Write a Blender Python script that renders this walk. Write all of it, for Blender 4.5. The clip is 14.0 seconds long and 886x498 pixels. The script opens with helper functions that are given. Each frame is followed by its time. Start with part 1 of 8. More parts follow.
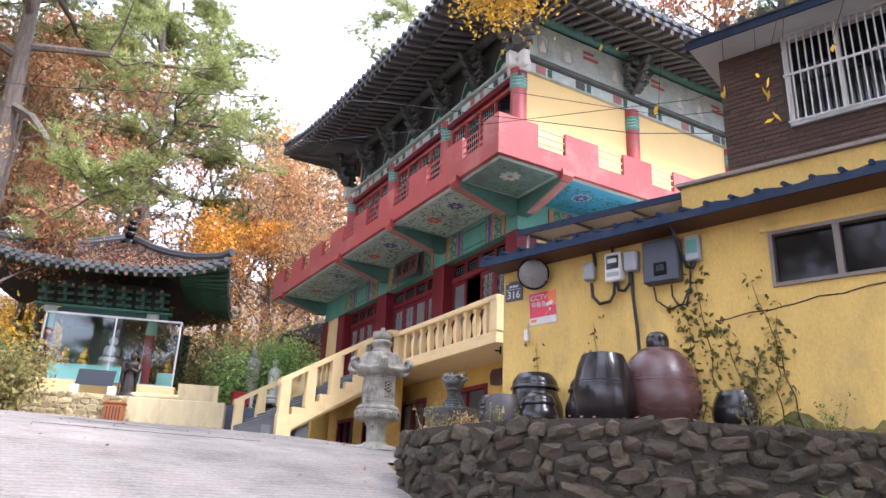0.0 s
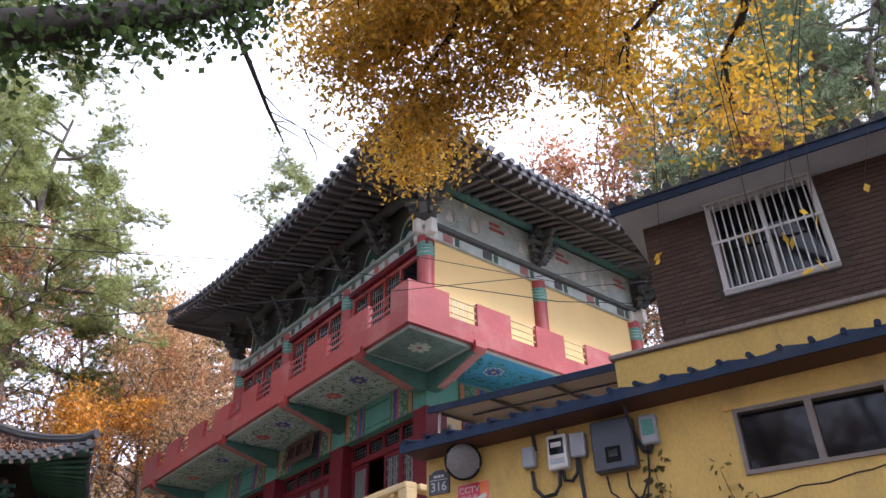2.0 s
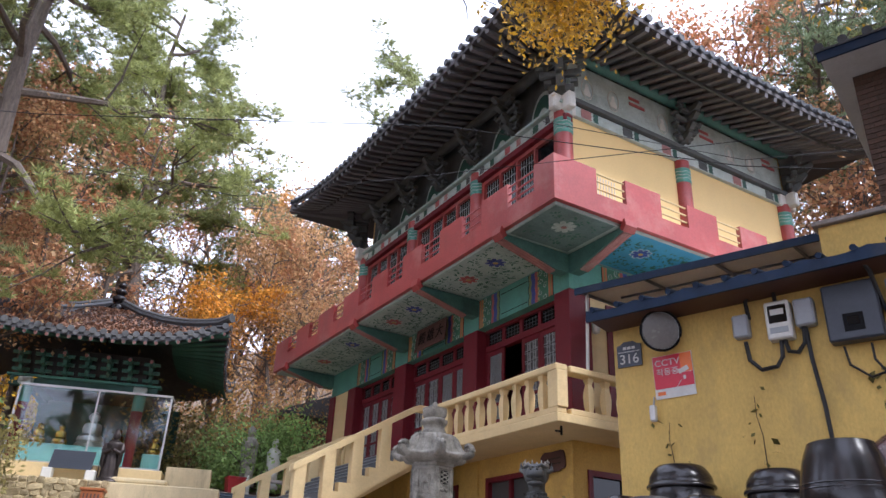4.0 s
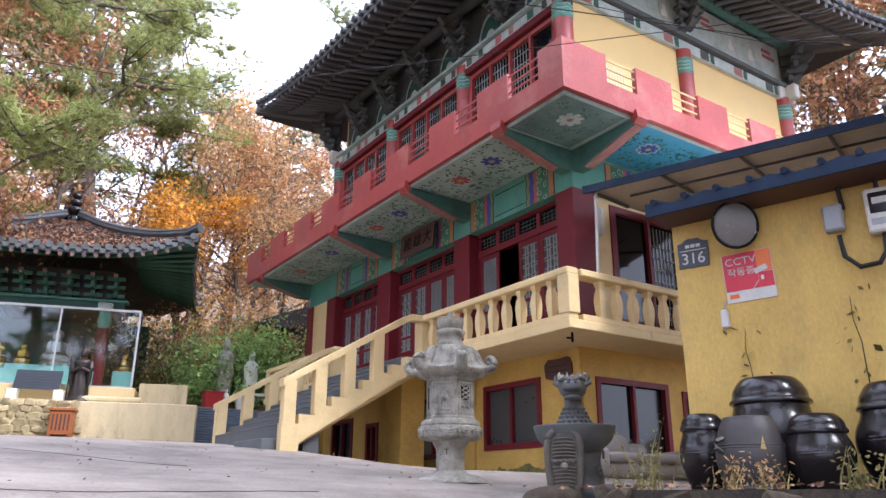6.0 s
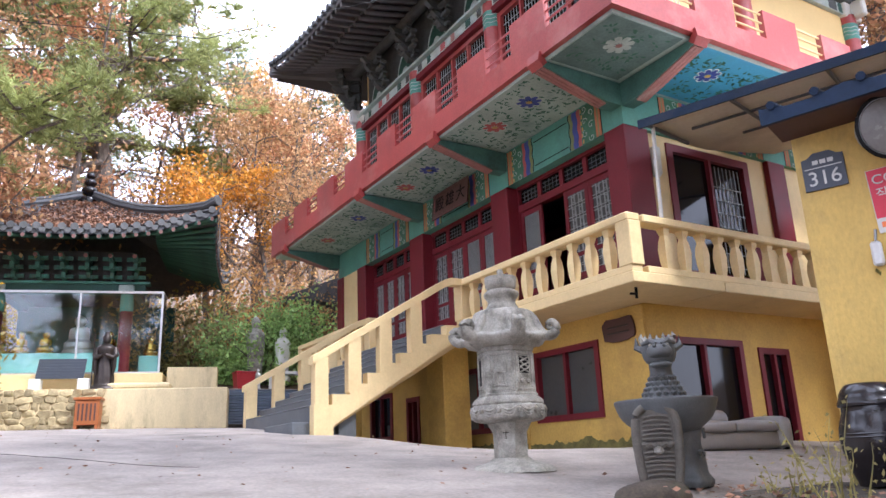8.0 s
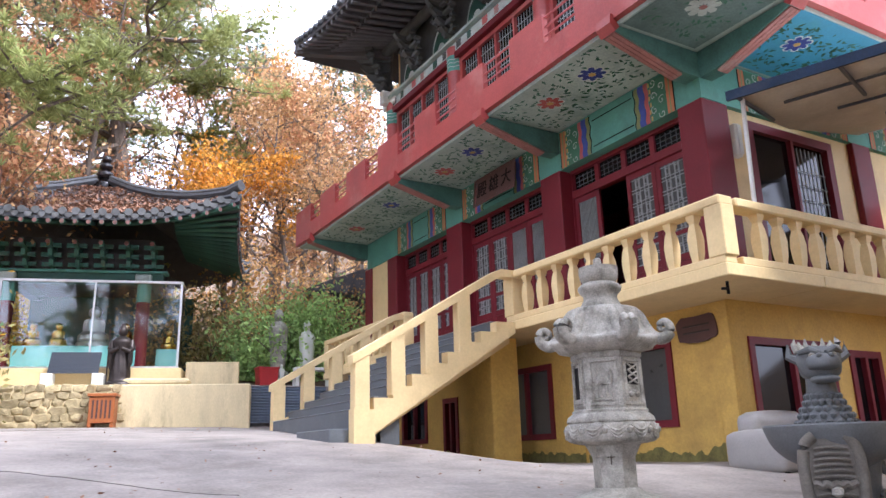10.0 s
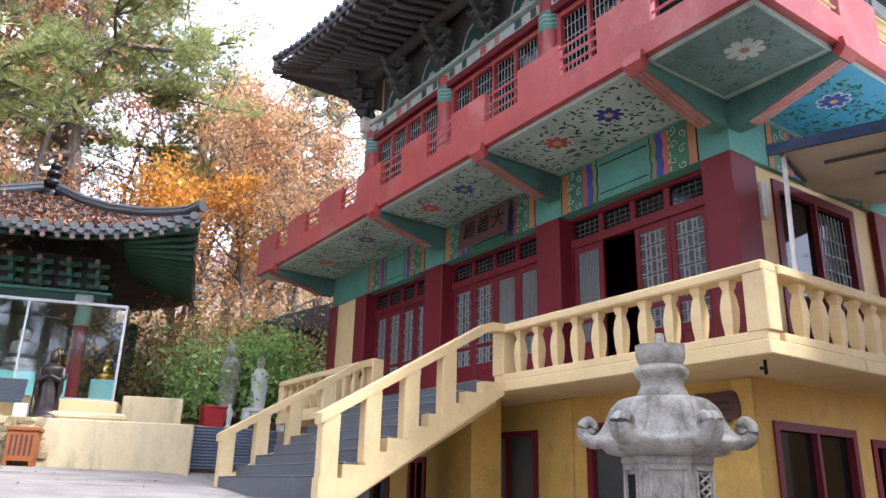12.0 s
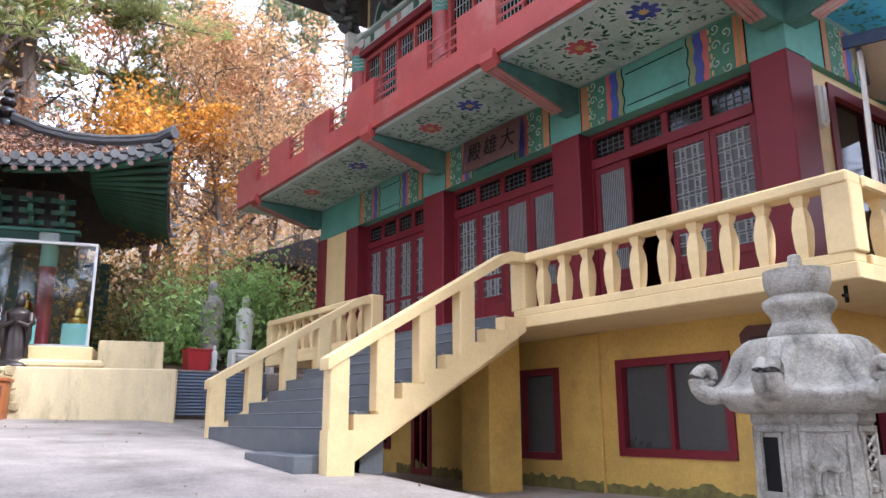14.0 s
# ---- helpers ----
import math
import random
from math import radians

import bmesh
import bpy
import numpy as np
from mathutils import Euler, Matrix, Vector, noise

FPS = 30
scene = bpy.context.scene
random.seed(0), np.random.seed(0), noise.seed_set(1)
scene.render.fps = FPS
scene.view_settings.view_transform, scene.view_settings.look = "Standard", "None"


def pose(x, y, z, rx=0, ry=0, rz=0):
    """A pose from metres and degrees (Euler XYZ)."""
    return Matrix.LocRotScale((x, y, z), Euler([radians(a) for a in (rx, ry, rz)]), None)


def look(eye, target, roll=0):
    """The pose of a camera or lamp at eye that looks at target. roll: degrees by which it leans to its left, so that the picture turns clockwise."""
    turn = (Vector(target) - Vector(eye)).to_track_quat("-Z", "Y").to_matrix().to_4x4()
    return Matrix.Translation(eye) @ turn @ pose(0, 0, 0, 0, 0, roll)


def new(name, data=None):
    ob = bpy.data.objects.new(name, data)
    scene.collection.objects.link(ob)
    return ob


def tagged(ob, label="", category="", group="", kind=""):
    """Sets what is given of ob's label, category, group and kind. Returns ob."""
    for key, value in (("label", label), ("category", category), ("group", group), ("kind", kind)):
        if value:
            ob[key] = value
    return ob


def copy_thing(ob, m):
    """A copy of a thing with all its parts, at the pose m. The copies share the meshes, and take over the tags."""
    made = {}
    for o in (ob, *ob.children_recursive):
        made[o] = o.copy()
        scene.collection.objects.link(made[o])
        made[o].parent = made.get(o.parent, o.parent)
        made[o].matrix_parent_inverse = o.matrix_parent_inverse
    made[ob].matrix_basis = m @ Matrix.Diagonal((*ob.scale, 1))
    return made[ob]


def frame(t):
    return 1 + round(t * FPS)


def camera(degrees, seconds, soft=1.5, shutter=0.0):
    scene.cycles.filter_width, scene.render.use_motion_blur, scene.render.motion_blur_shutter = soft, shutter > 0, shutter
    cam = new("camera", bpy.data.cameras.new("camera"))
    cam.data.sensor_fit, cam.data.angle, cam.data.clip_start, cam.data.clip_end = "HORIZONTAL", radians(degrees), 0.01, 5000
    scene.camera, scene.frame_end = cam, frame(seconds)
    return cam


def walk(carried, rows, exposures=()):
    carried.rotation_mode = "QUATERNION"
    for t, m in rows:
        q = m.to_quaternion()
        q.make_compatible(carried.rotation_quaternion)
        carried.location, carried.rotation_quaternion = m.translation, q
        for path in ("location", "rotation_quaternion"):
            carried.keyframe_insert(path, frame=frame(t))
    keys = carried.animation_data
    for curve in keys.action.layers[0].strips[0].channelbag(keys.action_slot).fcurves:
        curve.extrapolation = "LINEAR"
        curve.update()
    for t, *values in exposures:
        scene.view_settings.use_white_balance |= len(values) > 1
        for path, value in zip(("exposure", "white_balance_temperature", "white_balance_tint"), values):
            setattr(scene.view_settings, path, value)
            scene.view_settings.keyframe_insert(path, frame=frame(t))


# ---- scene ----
cam = camera(61.2, 14.0)
PATH = [
    (0, (-9.126, -12.745, -3.291), (-8.193, -11.106, -2.625), 2.5),
    (0.5, (-9.012, -12.425, -3.233), (-8.077, -10.883, -2.368), 3.3),
    (1, (-8.985, -12.201, -3.045), (-7.995, -10.777, -2.049), 2.4),
    (1.5, (-8.895, -11.905, -2.973), (-7.856, -10.567, -1.909), -0.2),
    (2, (-8.812, -11.656, -2.845), (-7.761, -10.344, -1.762), -1.0),
    (2.5, (-8.8, -11.3, -2.857), (-7.775, -9.94, -1.81), 0.6),
    (3, (-8.879, -11.014, -2.815), (-7.908, -9.565, -1.836), 2.5),
    (3.5, (-8.956, -10.688, -2.857), (-8.048, -9.156, -1.947), 2.4),
    (6, (-8.953, -9.112, -2.565), (-7.892, -7.537, -1.939), 0.2),
    (6.5, (-8.884, -8.725, -2.451), (-7.777, -7.164, -1.87), -0.8),
    (7, (-8.71, -8.449, -2.421), (-7.581, -6.892, -1.871), -1.7),
    (7.5, (-8.417, -8.192, -2.288), (-7.32, -6.611, -1.743), -2.9),
    (8, (-8.302, -7.856, -2.304), (-7.294, -6.216, -1.76), -2.4),
    (10.5, (-8.096, -6.161, -1.871), (-7.117, -4.495, -1.355), -1.7),
    (11, (-7.93, -5.825, -1.744), (-6.96, -4.147, -1.248), -2.6),
    (11.5, (-7.893, -5.537, -1.706), (-6.917, -3.868, -1.192), -0.7),
    (12, (-7.972, -5.212, -1.537), (-6.904, -3.639, -0.918), 1.5),
    (12.5, (-7.858, -4.961, -1.566), (-6.68, -3.48, -0.92), -0.3),
    (13, (-7.734, -4.621, -1.416), (-6.483, -3.175, -0.828), -2.2),
    (13.5, (-7.672, -4.278, -1.418), (-6.46, -2.771, -0.912), -1.2),
    (14, (-7.685, -3.945, -1.325), (-6.534, -2.373, -0.874), -0.2),
]
EXPOSURES = [(0.0, 2.38, 5700, 14), (0.5, 2.2, 5700, 15), (1.0, 1.9, 5700, 16), (1.5, 1.68, 5700, 16), (2.2, 1.62, 5700, 16), (3.0, 1.5, 5700, 15), (6.0, 2.1, 5650, 14), (7.5, 2.32, 5650, 14), (11.0, 2.38, 5650, 14), (12.5, 2.36, 5550, 13), (14.0, 2.42, 5550, 13)]
walk(cam, [(t, look(e, g, r)) for t, e, g, r in PATH], EXPOSURES)

# ---- world, sun ----
SUN_AZ, SUN_EL = radians(160), radians(48)
world = bpy.data.worlds.new("sky")
scene.world = world
world.use_nodes = True
wn, wl = world.node_tree.nodes, world.node_tree.links
wn.clear()
sky = wn.new("ShaderNodeTexSky")
sky.sky_type, sky.sun_disc = "NISHITA", False
sky.sun_elevation, sky.sun_rotation = SUN_EL, SUN_AZ
sky.air_density, sky.dust_density = 1.0, 4.0
haze = wn.new("ShaderNodeMix")
haze.data_type = "RGBA"
haze.inputs[0].default_value = 0.82
haze.inputs[7].default_value = (8.9, 8.9, 9.8, 1)
wl.new(sky.outputs[0], haze.inputs[6])
wbg = wn.new("ShaderNodeBackground")
wbg.inputs[1].default_value = 0.1
wl.new(haze.outputs[2], wbg.inputs[0])
wout = wn.new("ShaderNodeOutputWorld")
wl.new(wbg.outputs[0], wout.inputs[0])
sun = new("sun", bpy.data.lights.new("sun", "SUN"))
sun.data.energy, sun.data.angle, sun.data.color = 1.1, radians(12), (1, 0.95, 0.88)
sd = Vector((math.sin(SUN_AZ) * math.cos(SUN_EL), math.cos(SUN_AZ) * math.cos(SUN_EL), math.sin(SUN_EL)))
sun.matrix_world = look(sd * 50, (0, 0, 0))


# ---- materials ----
def mat(name, color, rough=0.6, dark=0.75, light=1.12, scale=3.0, fine=40.0, bump=0.15, metal=0.0, stain=None, stain_amount=0.0,
        rnd=0.0, dist=0.01, stretch=(1, 1, 1), spec=0.5, gloss_var=0.1, island=0.0, translucent=0.0):
    """A procedural surface: colour varied at a large and a fine scale, stains, fine relief."""
    m = bpy.data.materials.new(name)
    m.use_nodes = True
    n, l = m.node_tree.nodes, m.node_tree.links
    b = n["Principled BSDF"]
    tc = n.new("ShaderNodeTexCoord")
    mp = n.new("ShaderNodeMapping")
    mp.inputs["Scale"].default_value = stretch
    l.new(tc.outputs["Object"], mp.inputs[0])

    def noise_tex(s, detail=5, rgh=0.6):
        t = n.new("ShaderNodeTexNoise")
        t.inputs["Scale"].default_value, t.inputs["Detail"].default_value, t.inputs["Roughness"].default_value = s, detail, rgh
        l.new(mp.outputs[0], t.inputs["Vector"])
        return t.outputs["Fac"]

    def math_node(op, a, c):
        k = n.new("ShaderNodeMath")
        k.operation = op
        for i, v in enumerate((a, c)):
            if isinstance(v, (int, float)):
                k.inputs[i].default_value = v
            else:
                l.new(v, k.inputs[i])
        return k.outputs[0]

    big, small = noise_tex(scale), noise_tex(fine, 3)
    both = math_node("ADD", math_node("MULTIPLY", big, 0.6), math_node("MULTIPLY", small, 0.4))
    ramp = n.new("ShaderNodeMapRange")
    ramp.inputs["From Min"].default_value, ramp.inputs["From Max"].default_value = 0.32, 0.68
    ramp.inputs["To Min"].default_value, ramp.inputs["To Max"].default_value = dark, light
    l.new(both, ramp.inputs["Value"])
    factor = ramp.outputs[0]
    if rnd:
        oi = n.new("ShaderNodeObjectInfo")
        factor = math_node("MULTIPLY", factor, math_node("ADD", math_node("MULTIPLY", oi.outputs["Random"], rnd), 1 - rnd / 2))
    if island:
        ge = n.new("ShaderNodeNewGeometry")
        factor = math_node("MULTIPLY", factor, math_node("ADD", math_node("MULTIPLY", ge.outputs["Random Per Island"], island), 1 - island / 2))
    mul = n.new("ShaderNodeVectorMath")
    mul.operation = "SCALE"
    mul.inputs[0].default_value = color
    l.new(factor, mul.inputs["Scale"])
    out = mul.outputs[0]
    if stain:
        st = n.new("ShaderNodeMapRange")
        st.inputs["From Min"].default_value, st.inputs["From Max"].default_value = 0.52, 0.72
        st.inputs["To Max"].default_value = stain_amount
        l.new(noise_tex(scale * 0.55, 7, 0.7), st.inputs["Value"])
        mx = n.new("ShaderNodeMix")
        mx.data_type = "RGBA"
        mx.inputs[7].default_value = (*stain, 1)
        l.new(st.outputs[0], mx.inputs[0])
        l.new(out, mx.inputs[6])
        out = mx.outputs[2]
    l.new(out, b.inputs["Base Color"])
    rr = n.new("ShaderNodeMapRange")
    rr.inputs["To Min"].default_value, rr.inputs["To Max"].default_value = max(rough - gloss_var, 0.02), min(rough + gloss_var, 1)
    l.new(big, rr.inputs["Value"])
    l.new(rr.outputs[0], b.inputs["Roughness"])
    b.inputs["Metallic"].default_value = metal
    b.inputs["Specular IOR Level"].default_value = spec
    if bump:
        bp = n.new("ShaderNodeBump")
        bp.inputs["Strength"].default_value, bp.inputs["Distance"].default_value = bump, dist
        l.new(both, bp.inputs["Height"])
        l.new(bp.outputs[0], b.inputs["Normal"])
    if translucent:
        tr = n.new("ShaderNodeBsdfTranslucent")
        l.new(out, tr.inputs["Color"])
        ms = n.new("ShaderNodeMixShader")
        ms.inputs[0].default_value = translucent
        l.new(b.outputs[0], ms.inputs[1])
        l.new(tr.outputs[0], ms.inputs[2])
        l.new(ms.outputs[0], n["Material Output"].inputs[0])
    return m


def glass(name, tint=(0.9, 0.95, 0.95), rough=0.02):
    m = bpy.data.materials.new(name)
    m.use_nodes = True
    n, l = m.node_tree.nodes, m.node_tree.links
    n.remove(n["Principled BSDF"])
    tr, gl, mx, fr = (n.new("ShaderNode" + k) for k in ("BsdfTransparent", "BsdfGlossy", "MixShader", "Fresnel"))
    tr.inputs[0].default_value = (*tint, 1)
    gl.inputs["Roughness"].default_value = rough
    fr.inputs[0].default_value = 1.6
    l.new(fr.outputs[0], mx.inputs[0]), l.new(tr.outputs[0], mx.inputs[1]), l.new(gl.outputs[0], mx.inputs[2])
    l.new(mx.outputs[0], n["Material Output"].inputs[0])
    return m


RED = mat("red_paint", (0.36, 0.058, 0.053), 0.4, 0.7, 1.18, 1.6, 30, 0.25, stain=(0.44, 0.19, 0.165), stain_amount=0.6)
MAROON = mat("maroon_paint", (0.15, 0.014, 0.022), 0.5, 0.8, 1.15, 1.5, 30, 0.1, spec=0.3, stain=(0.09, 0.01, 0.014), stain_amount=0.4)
YELLOW = mat("yellow_wall_paint", (0.60, 0.385, 0.09), 0.75, 0.72, 1.12, 1.3, 25, 0.35, stain=(0.30, 0.19, 0.055), stain_amount=0.7)
HOUSE = mat("streaked_yellow_house_paint", (0.66, 0.445, 0.125), 0.8, 0.72, 1.1, 1.3, 25, 0.5, stain=(0.34, 0.245, 0.095), stain_amount=0.85, stretch=(1.6, 1.6, 0.8), dist=0.02)
MOSS = mat("dark_moss_and_damp", (0.15, 0.13, 0.04), 0.95, 0.5, 1.5, 8, 60, 0.6)
CREAM = mat("cream_yellow_paint", (0.72, 0.55, 0.28), 0.65, 0.85, 1.07, 1.4, 30, 0.2, stain=(0.42, 0.31, 0.16), stain_amount=0.5)
PANEL = mat("pale_yellow_plaster", (0.78, 0.56, 0.24), 0.7, 0.94, 1.05, 0.8, 20, 0.1, stain=(0.62, 0.46, 0.22), stain_amount=0.2)
TEAL = mat("teal_green_paint", (0.10, 0.285, 0.23), 0.6, 0.8, 1.15, 2.0, 30, 0.1, stain=(0.05, 0.10, 0.08), stain_amount=0.5)
TEAL_DARK = mat("dark_green_paint", (0.025, 0.085, 0.065), 0.6, 0.75, 1.2, 2.5, 30, 0.1)
FRIEZE = mat("weathered_pale_green_paint", (0.48, 0.55, 0.52), 0.7, 0.7, 1.15, 3.0, 30, 0.1, stain=(0.12, 0.16, 0.15), stain_amount=0.5)
GREYWOOD = mat("weathered_grey_green_wood", (0.085, 0.092, 0.092), 0.75, 0.6, 1.3, 4.0, 50, 0.3, rnd=0.4)
RAFTER = mat("weathered_rafter_wood", (0.125, 0.12, 0.125), 0.75, 0.65, 1.3, 4.0, 50, 0.3, rnd=0.4)
BOARD = mat("dark_soffit_boards", (0.055, 0.052, 0.055), 0.8, 0.7, 1.2, 6.0, 40, 0.2)
TILE = mat("dark_grey_roof_tile", (0.055, 0.058, 0.065), 0.6, 0.6, 1.4, 5.0, 60, 0.3, rnd=0.5)
TILE_PALE = mat("lichened_grey_tile_end", (0.105, 0.108, 0.11), 0.75, 0.6, 1.25, 9.0, 60, 0.4, rnd=0.4)
PINK = mat("faded_pink_red_paint", (0.34, 0.15, 0.135), 0.6, 0.65, 1.2, 3.0, 30, 0.1, stain=(0.40, 0.35, 0.32), stain_amount=0.7)
ORANGE = mat("orange_stripe_paint", (0.44, 0.16, 0.07), 0.6, 0.8, 1.1, 4, 40, 0.05)
BLUE = mat("blue_stripe_paint", (0.05, 0.075, 0.30), 0.6, 0.8, 1.15, 4, 40, 0.05)
OLIVE = mat("olive_stripe_paint", (0.20, 0.22, 0.09), 0.6, 0.8, 1.15, 4, 40, 0.05)
ROSE = mat("rose_stripe_paint", (0.42, 0.10, 0.10), 0.6, 0.8, 1.15, 4, 40, 0.05)
WHITE = mat("off_white_paint", (0.68, 0.67, 0.62), 0.6, 0.85, 1.05, 3, 30, 0.1, stain=(0.45, 0.43, 0.38), stain_amount=0.4)
# black for painted lines and parts, and for the shade inside the lantern's holes
BLACK = mat("black_paint_and_hole_shade", (0.006, 0.006, 0.007), 0.6, 0.8, 1.2, 4, 40, 0.05, spec=0.15)
GOLD_LINE = mat("ochre_paint", (0.48, 0.33, 0.11), 0.6, 0.8, 1.1, 4, 40, 0.05)
SKYBLUE = mat("sky_blue_paint", (0.05, 0.26, 0.42), 0.6, 0.8, 1.15, 1.3, 30, 0.1, stain=(0.06, 0.26, 0.25), stain_amount=0.8)
LEAFGREEN = mat("leaf_green_paint", (0.05, 0.16, 0.10), 0.6, 0.8, 1.2, 3, 30, 0.05)
SOFFIT = mat("pale_green_soffit_paint", (0.41, 0.51, 0.47), 0.6, 0.66, 1.12, 1.4, 25, 0.1, stain=(0.10, 0.18, 0.17), stain_amount=0.75)
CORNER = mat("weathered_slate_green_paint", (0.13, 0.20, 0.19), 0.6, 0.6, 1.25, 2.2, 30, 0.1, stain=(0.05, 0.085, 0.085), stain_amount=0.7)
STREAKED = mat("streaked_cream_plaster", (0.66, 0.54, 0.32), 0.75, 0.75, 1.08, 1.6, 30, 0.3, stain=(0.24, 0.20, 0.12), stain_amount=0.75, stretch=(2.0, 2.0, 0.6))
BEAM_GREEN = mat("dull_green_beam_paint", (0.065, 0.165, 0.14), 0.6, 0.65, 1.25, 2.5, 30, 0.15, stain=(0.02, 0.04, 0.035), stain_amount=0.6)
LEAFDARK = mat("painted_dark_leaf", (0.035, 0.13, 0.085), 0.6, 0.8, 1.2, 5, 40, 0.0)
STEP = mat("blue_grey_step_paint", (0.105, 0.115, 0.125), 0.6, 0.75, 1.2, 2.5, 40, 0.2, stain=(0.2, 0.2, 0.19), stain_amount=0.35)
CONCRETE = mat("worn_concrete", (0.325, 0.283, 0.25), 0.85, 0.5, 1.25, 1.3, 30, 0.7, stain=(0.125, 0.108, 0.092), stain_amount=0.85)
SOIL = mat("leaf_litter_soil", (0.125, 0.08, 0.045), 0.95, 0.5, 1.5, 1.5, 18, 0.8, dist=0.04, stain=(0.23, 0.12, 0.05), stain_amount=0.7)
STONE = mat("grey_granite", (0.34, 0.32, 0.275), 0.9, 0.42, 1.35, 7.0, 80, 1.0, stain=(0.07, 0.068, 0.052), stain_amount=0.95, dist=0.014)
STONE_DARK = mat("dark_carved_stone", (0.10, 0.105, 0.105), 0.6, 0.7, 1.3, 6.0, 90, 0.4)
RUBBLE = mat("mossy_rubble_stone", (0.060, 0.045, 0.030), 0.9, 0.4, 1.6, 7.0, 50, 0.8, rnd=0.8, stain=(0.05, 0.06, 0.025), stain_amount=0.7)
MORTAR = mat("dark_earth_mortar", (0.044, 0.035, 0.025), 0.95, 0.5, 1.5, 5, 40, 0.9, dist=0.03)
JAR = mat("dark_glazed_earthenware", (0.014, 0.011, 0.012), 0.2, 0.7, 1.3, 3.0, 40, 0.08, gloss_var=0.1, stretch=(1, 1, 3))
JAR_BROWN = mat("brown_glazed_earthenware", (0.085, 0.04, 0.035), 0.28, 0.75, 1.25, 2.0, 40, 0.08, stretch=(1, 1, 3))
JAR_GREY = mat("matt_grey_earthenware", (0.05, 0.044, 0.044), 0.5, 0.75, 1.25, 3.0, 40, 0.1, stretch=(1, 1, 3))
BRICK = mat("dark_red_brick", (0.10, 0.060, 0.043), 0.85, 0.55, 1.3, 1.2, 40, 0.4, rnd=0.4, stain=(0.075, 0.066, 0.050), stain_amount=0.95)
BRICK_JOINT = mat("dirty_cement_joint", (0.072, 0.053, 0.041), 0.9, 0.7, 1.2, 3, 40, 0.4)
METAL = mat("brushed_steel", (0.55, 0.55, 0.54), 0.35, 0.85, 1.1, 3, 40, 0.05, metal=0.9)
WHITE_BAR = mat("white_painted_bar", (0.62, 0.61, 0.58), 0.5, 0.85, 1.05, 5, 40, 0.05)
BLUE_METAL = mat("dark_blue_painted_sheet", (0.010, 0.024, 0.056), 0.55, 0.7, 1.3, 3, 40, 0.1, spec=0.25, stain=(0.09, 0.08, 0.07), stain_amount=0.3)
GREY_BOX = mat("grey_plastic", (0.33, 0.35, 0.37), 0.45, 0.9, 1.08, 3, 40, 0.05)
DARK_BOX = mat("dark_slate_enamel", (0.045, 0.053, 0.07), 0.4, 0.85, 1.15, 3, 40, 0.05)
WINDOW_FRAME = mat("dull_bronze_aluminium", (0.17, 0.14, 0.11), 0.45, 0.85, 1.1, 3, 40, 0.05)
SPOUT = mat("brown_grey_carved_stone", (0.13, 0.115, 0.095), 0.85, 0.6, 1.3, 6.0, 90, 0.5, stain=(0.06, 0.055, 0.045), stain_amount=0.7)
CABLE = mat("black_rubber", (0.012, 0.012, 0.013), 0.5, 0.9, 1.1, 8, 40, 0.0)
SHEET = mat("dusty_white_sheet", (0.60, 0.56, 0.50), 0.6, 0.8, 1.08, 1.2, 25, 0.05, stain=(0.28, 0.24, 0.2), stain_amount=0.5)
DARKGLASS = mat("dark_window_glass", (0.006, 0.007, 0.009), 0.06, 0.9, 1.1, 1, 10, 0.0, spec=0.28, gloss_var=0.03)
PAPERGLASS = mat("papered_lattice_glass", (0.06, 0.063, 0.063), 0.3, 0.8, 1.2, 1.5, 20, 0.03, spec=0.4)
MILKY = mat("milky_window_glass", (0.07, 0.072, 0.07), 0.3, 0.8, 1.15, 1.5, 20, 0.03, spec=0.4)
LATTICE = mat("pale_lattice_strips", (0.33, 0.35, 0.35), 0.6, 0.8, 1.1, 6, 40, 0.05)
GOLD = mat("polished_gold", (0.75, 0.48, 0.10), 0.22, 0.85, 1.1, 5, 40, 0.05, metal=1.0)
CYAN = mat("turquoise_cloth", (0.24, 0.55, 0.55), 0.7, 0.9, 1.06, 2, 40, 0.1)
BRONZE = mat("dark_bronze", (0.045, 0.036, 0.033), 0.42, 0.7, 1.4, 6, 50, 0.2, metal=0.6)
ORANGEWOOD = mat("orange_varnished_wood", (0.33, 0.10, 0.025), 0.45, 0.75, 1.2, 4, 50, 0.1, stretch=(8, 8, 1))
SIGNWOOD = mat("dark_brown_board", (0.08, 0.035, 0.028), 0.6, 0.7, 1.25, 4, 50, 0.2)
SOFA = mat("light_grey_leatherette", (0.30, 0.285, 0.27), 0.5, 0.85, 1.08, 3, 50, 0.1)
BARK = mat("grey_brown_bark", (0.15, 0.12, 0.10), 0.95, 0.5, 1.4, 6, 40, 0.8, stretch=(3, 3, 0.6), dist=0.03)
BARK_DARK = mat("dark_wet_bark", (0.035, 0.028, 0.024), 0.9, 0.5, 1.4, 6, 40, 0.6)
TARP = mat("blue_grey_corrugated_sheet", (0.12, 0.15, 0.20), 0.5, 0.8, 1.15, 2, 30, 0.05)


def foliage(name, color, dark=0.5, light=1.5):
    return mat(name, color, 0.6, dark, light, 0.5, 6, 0.0, island=0.8, spec=0.25, translucent=0.45)


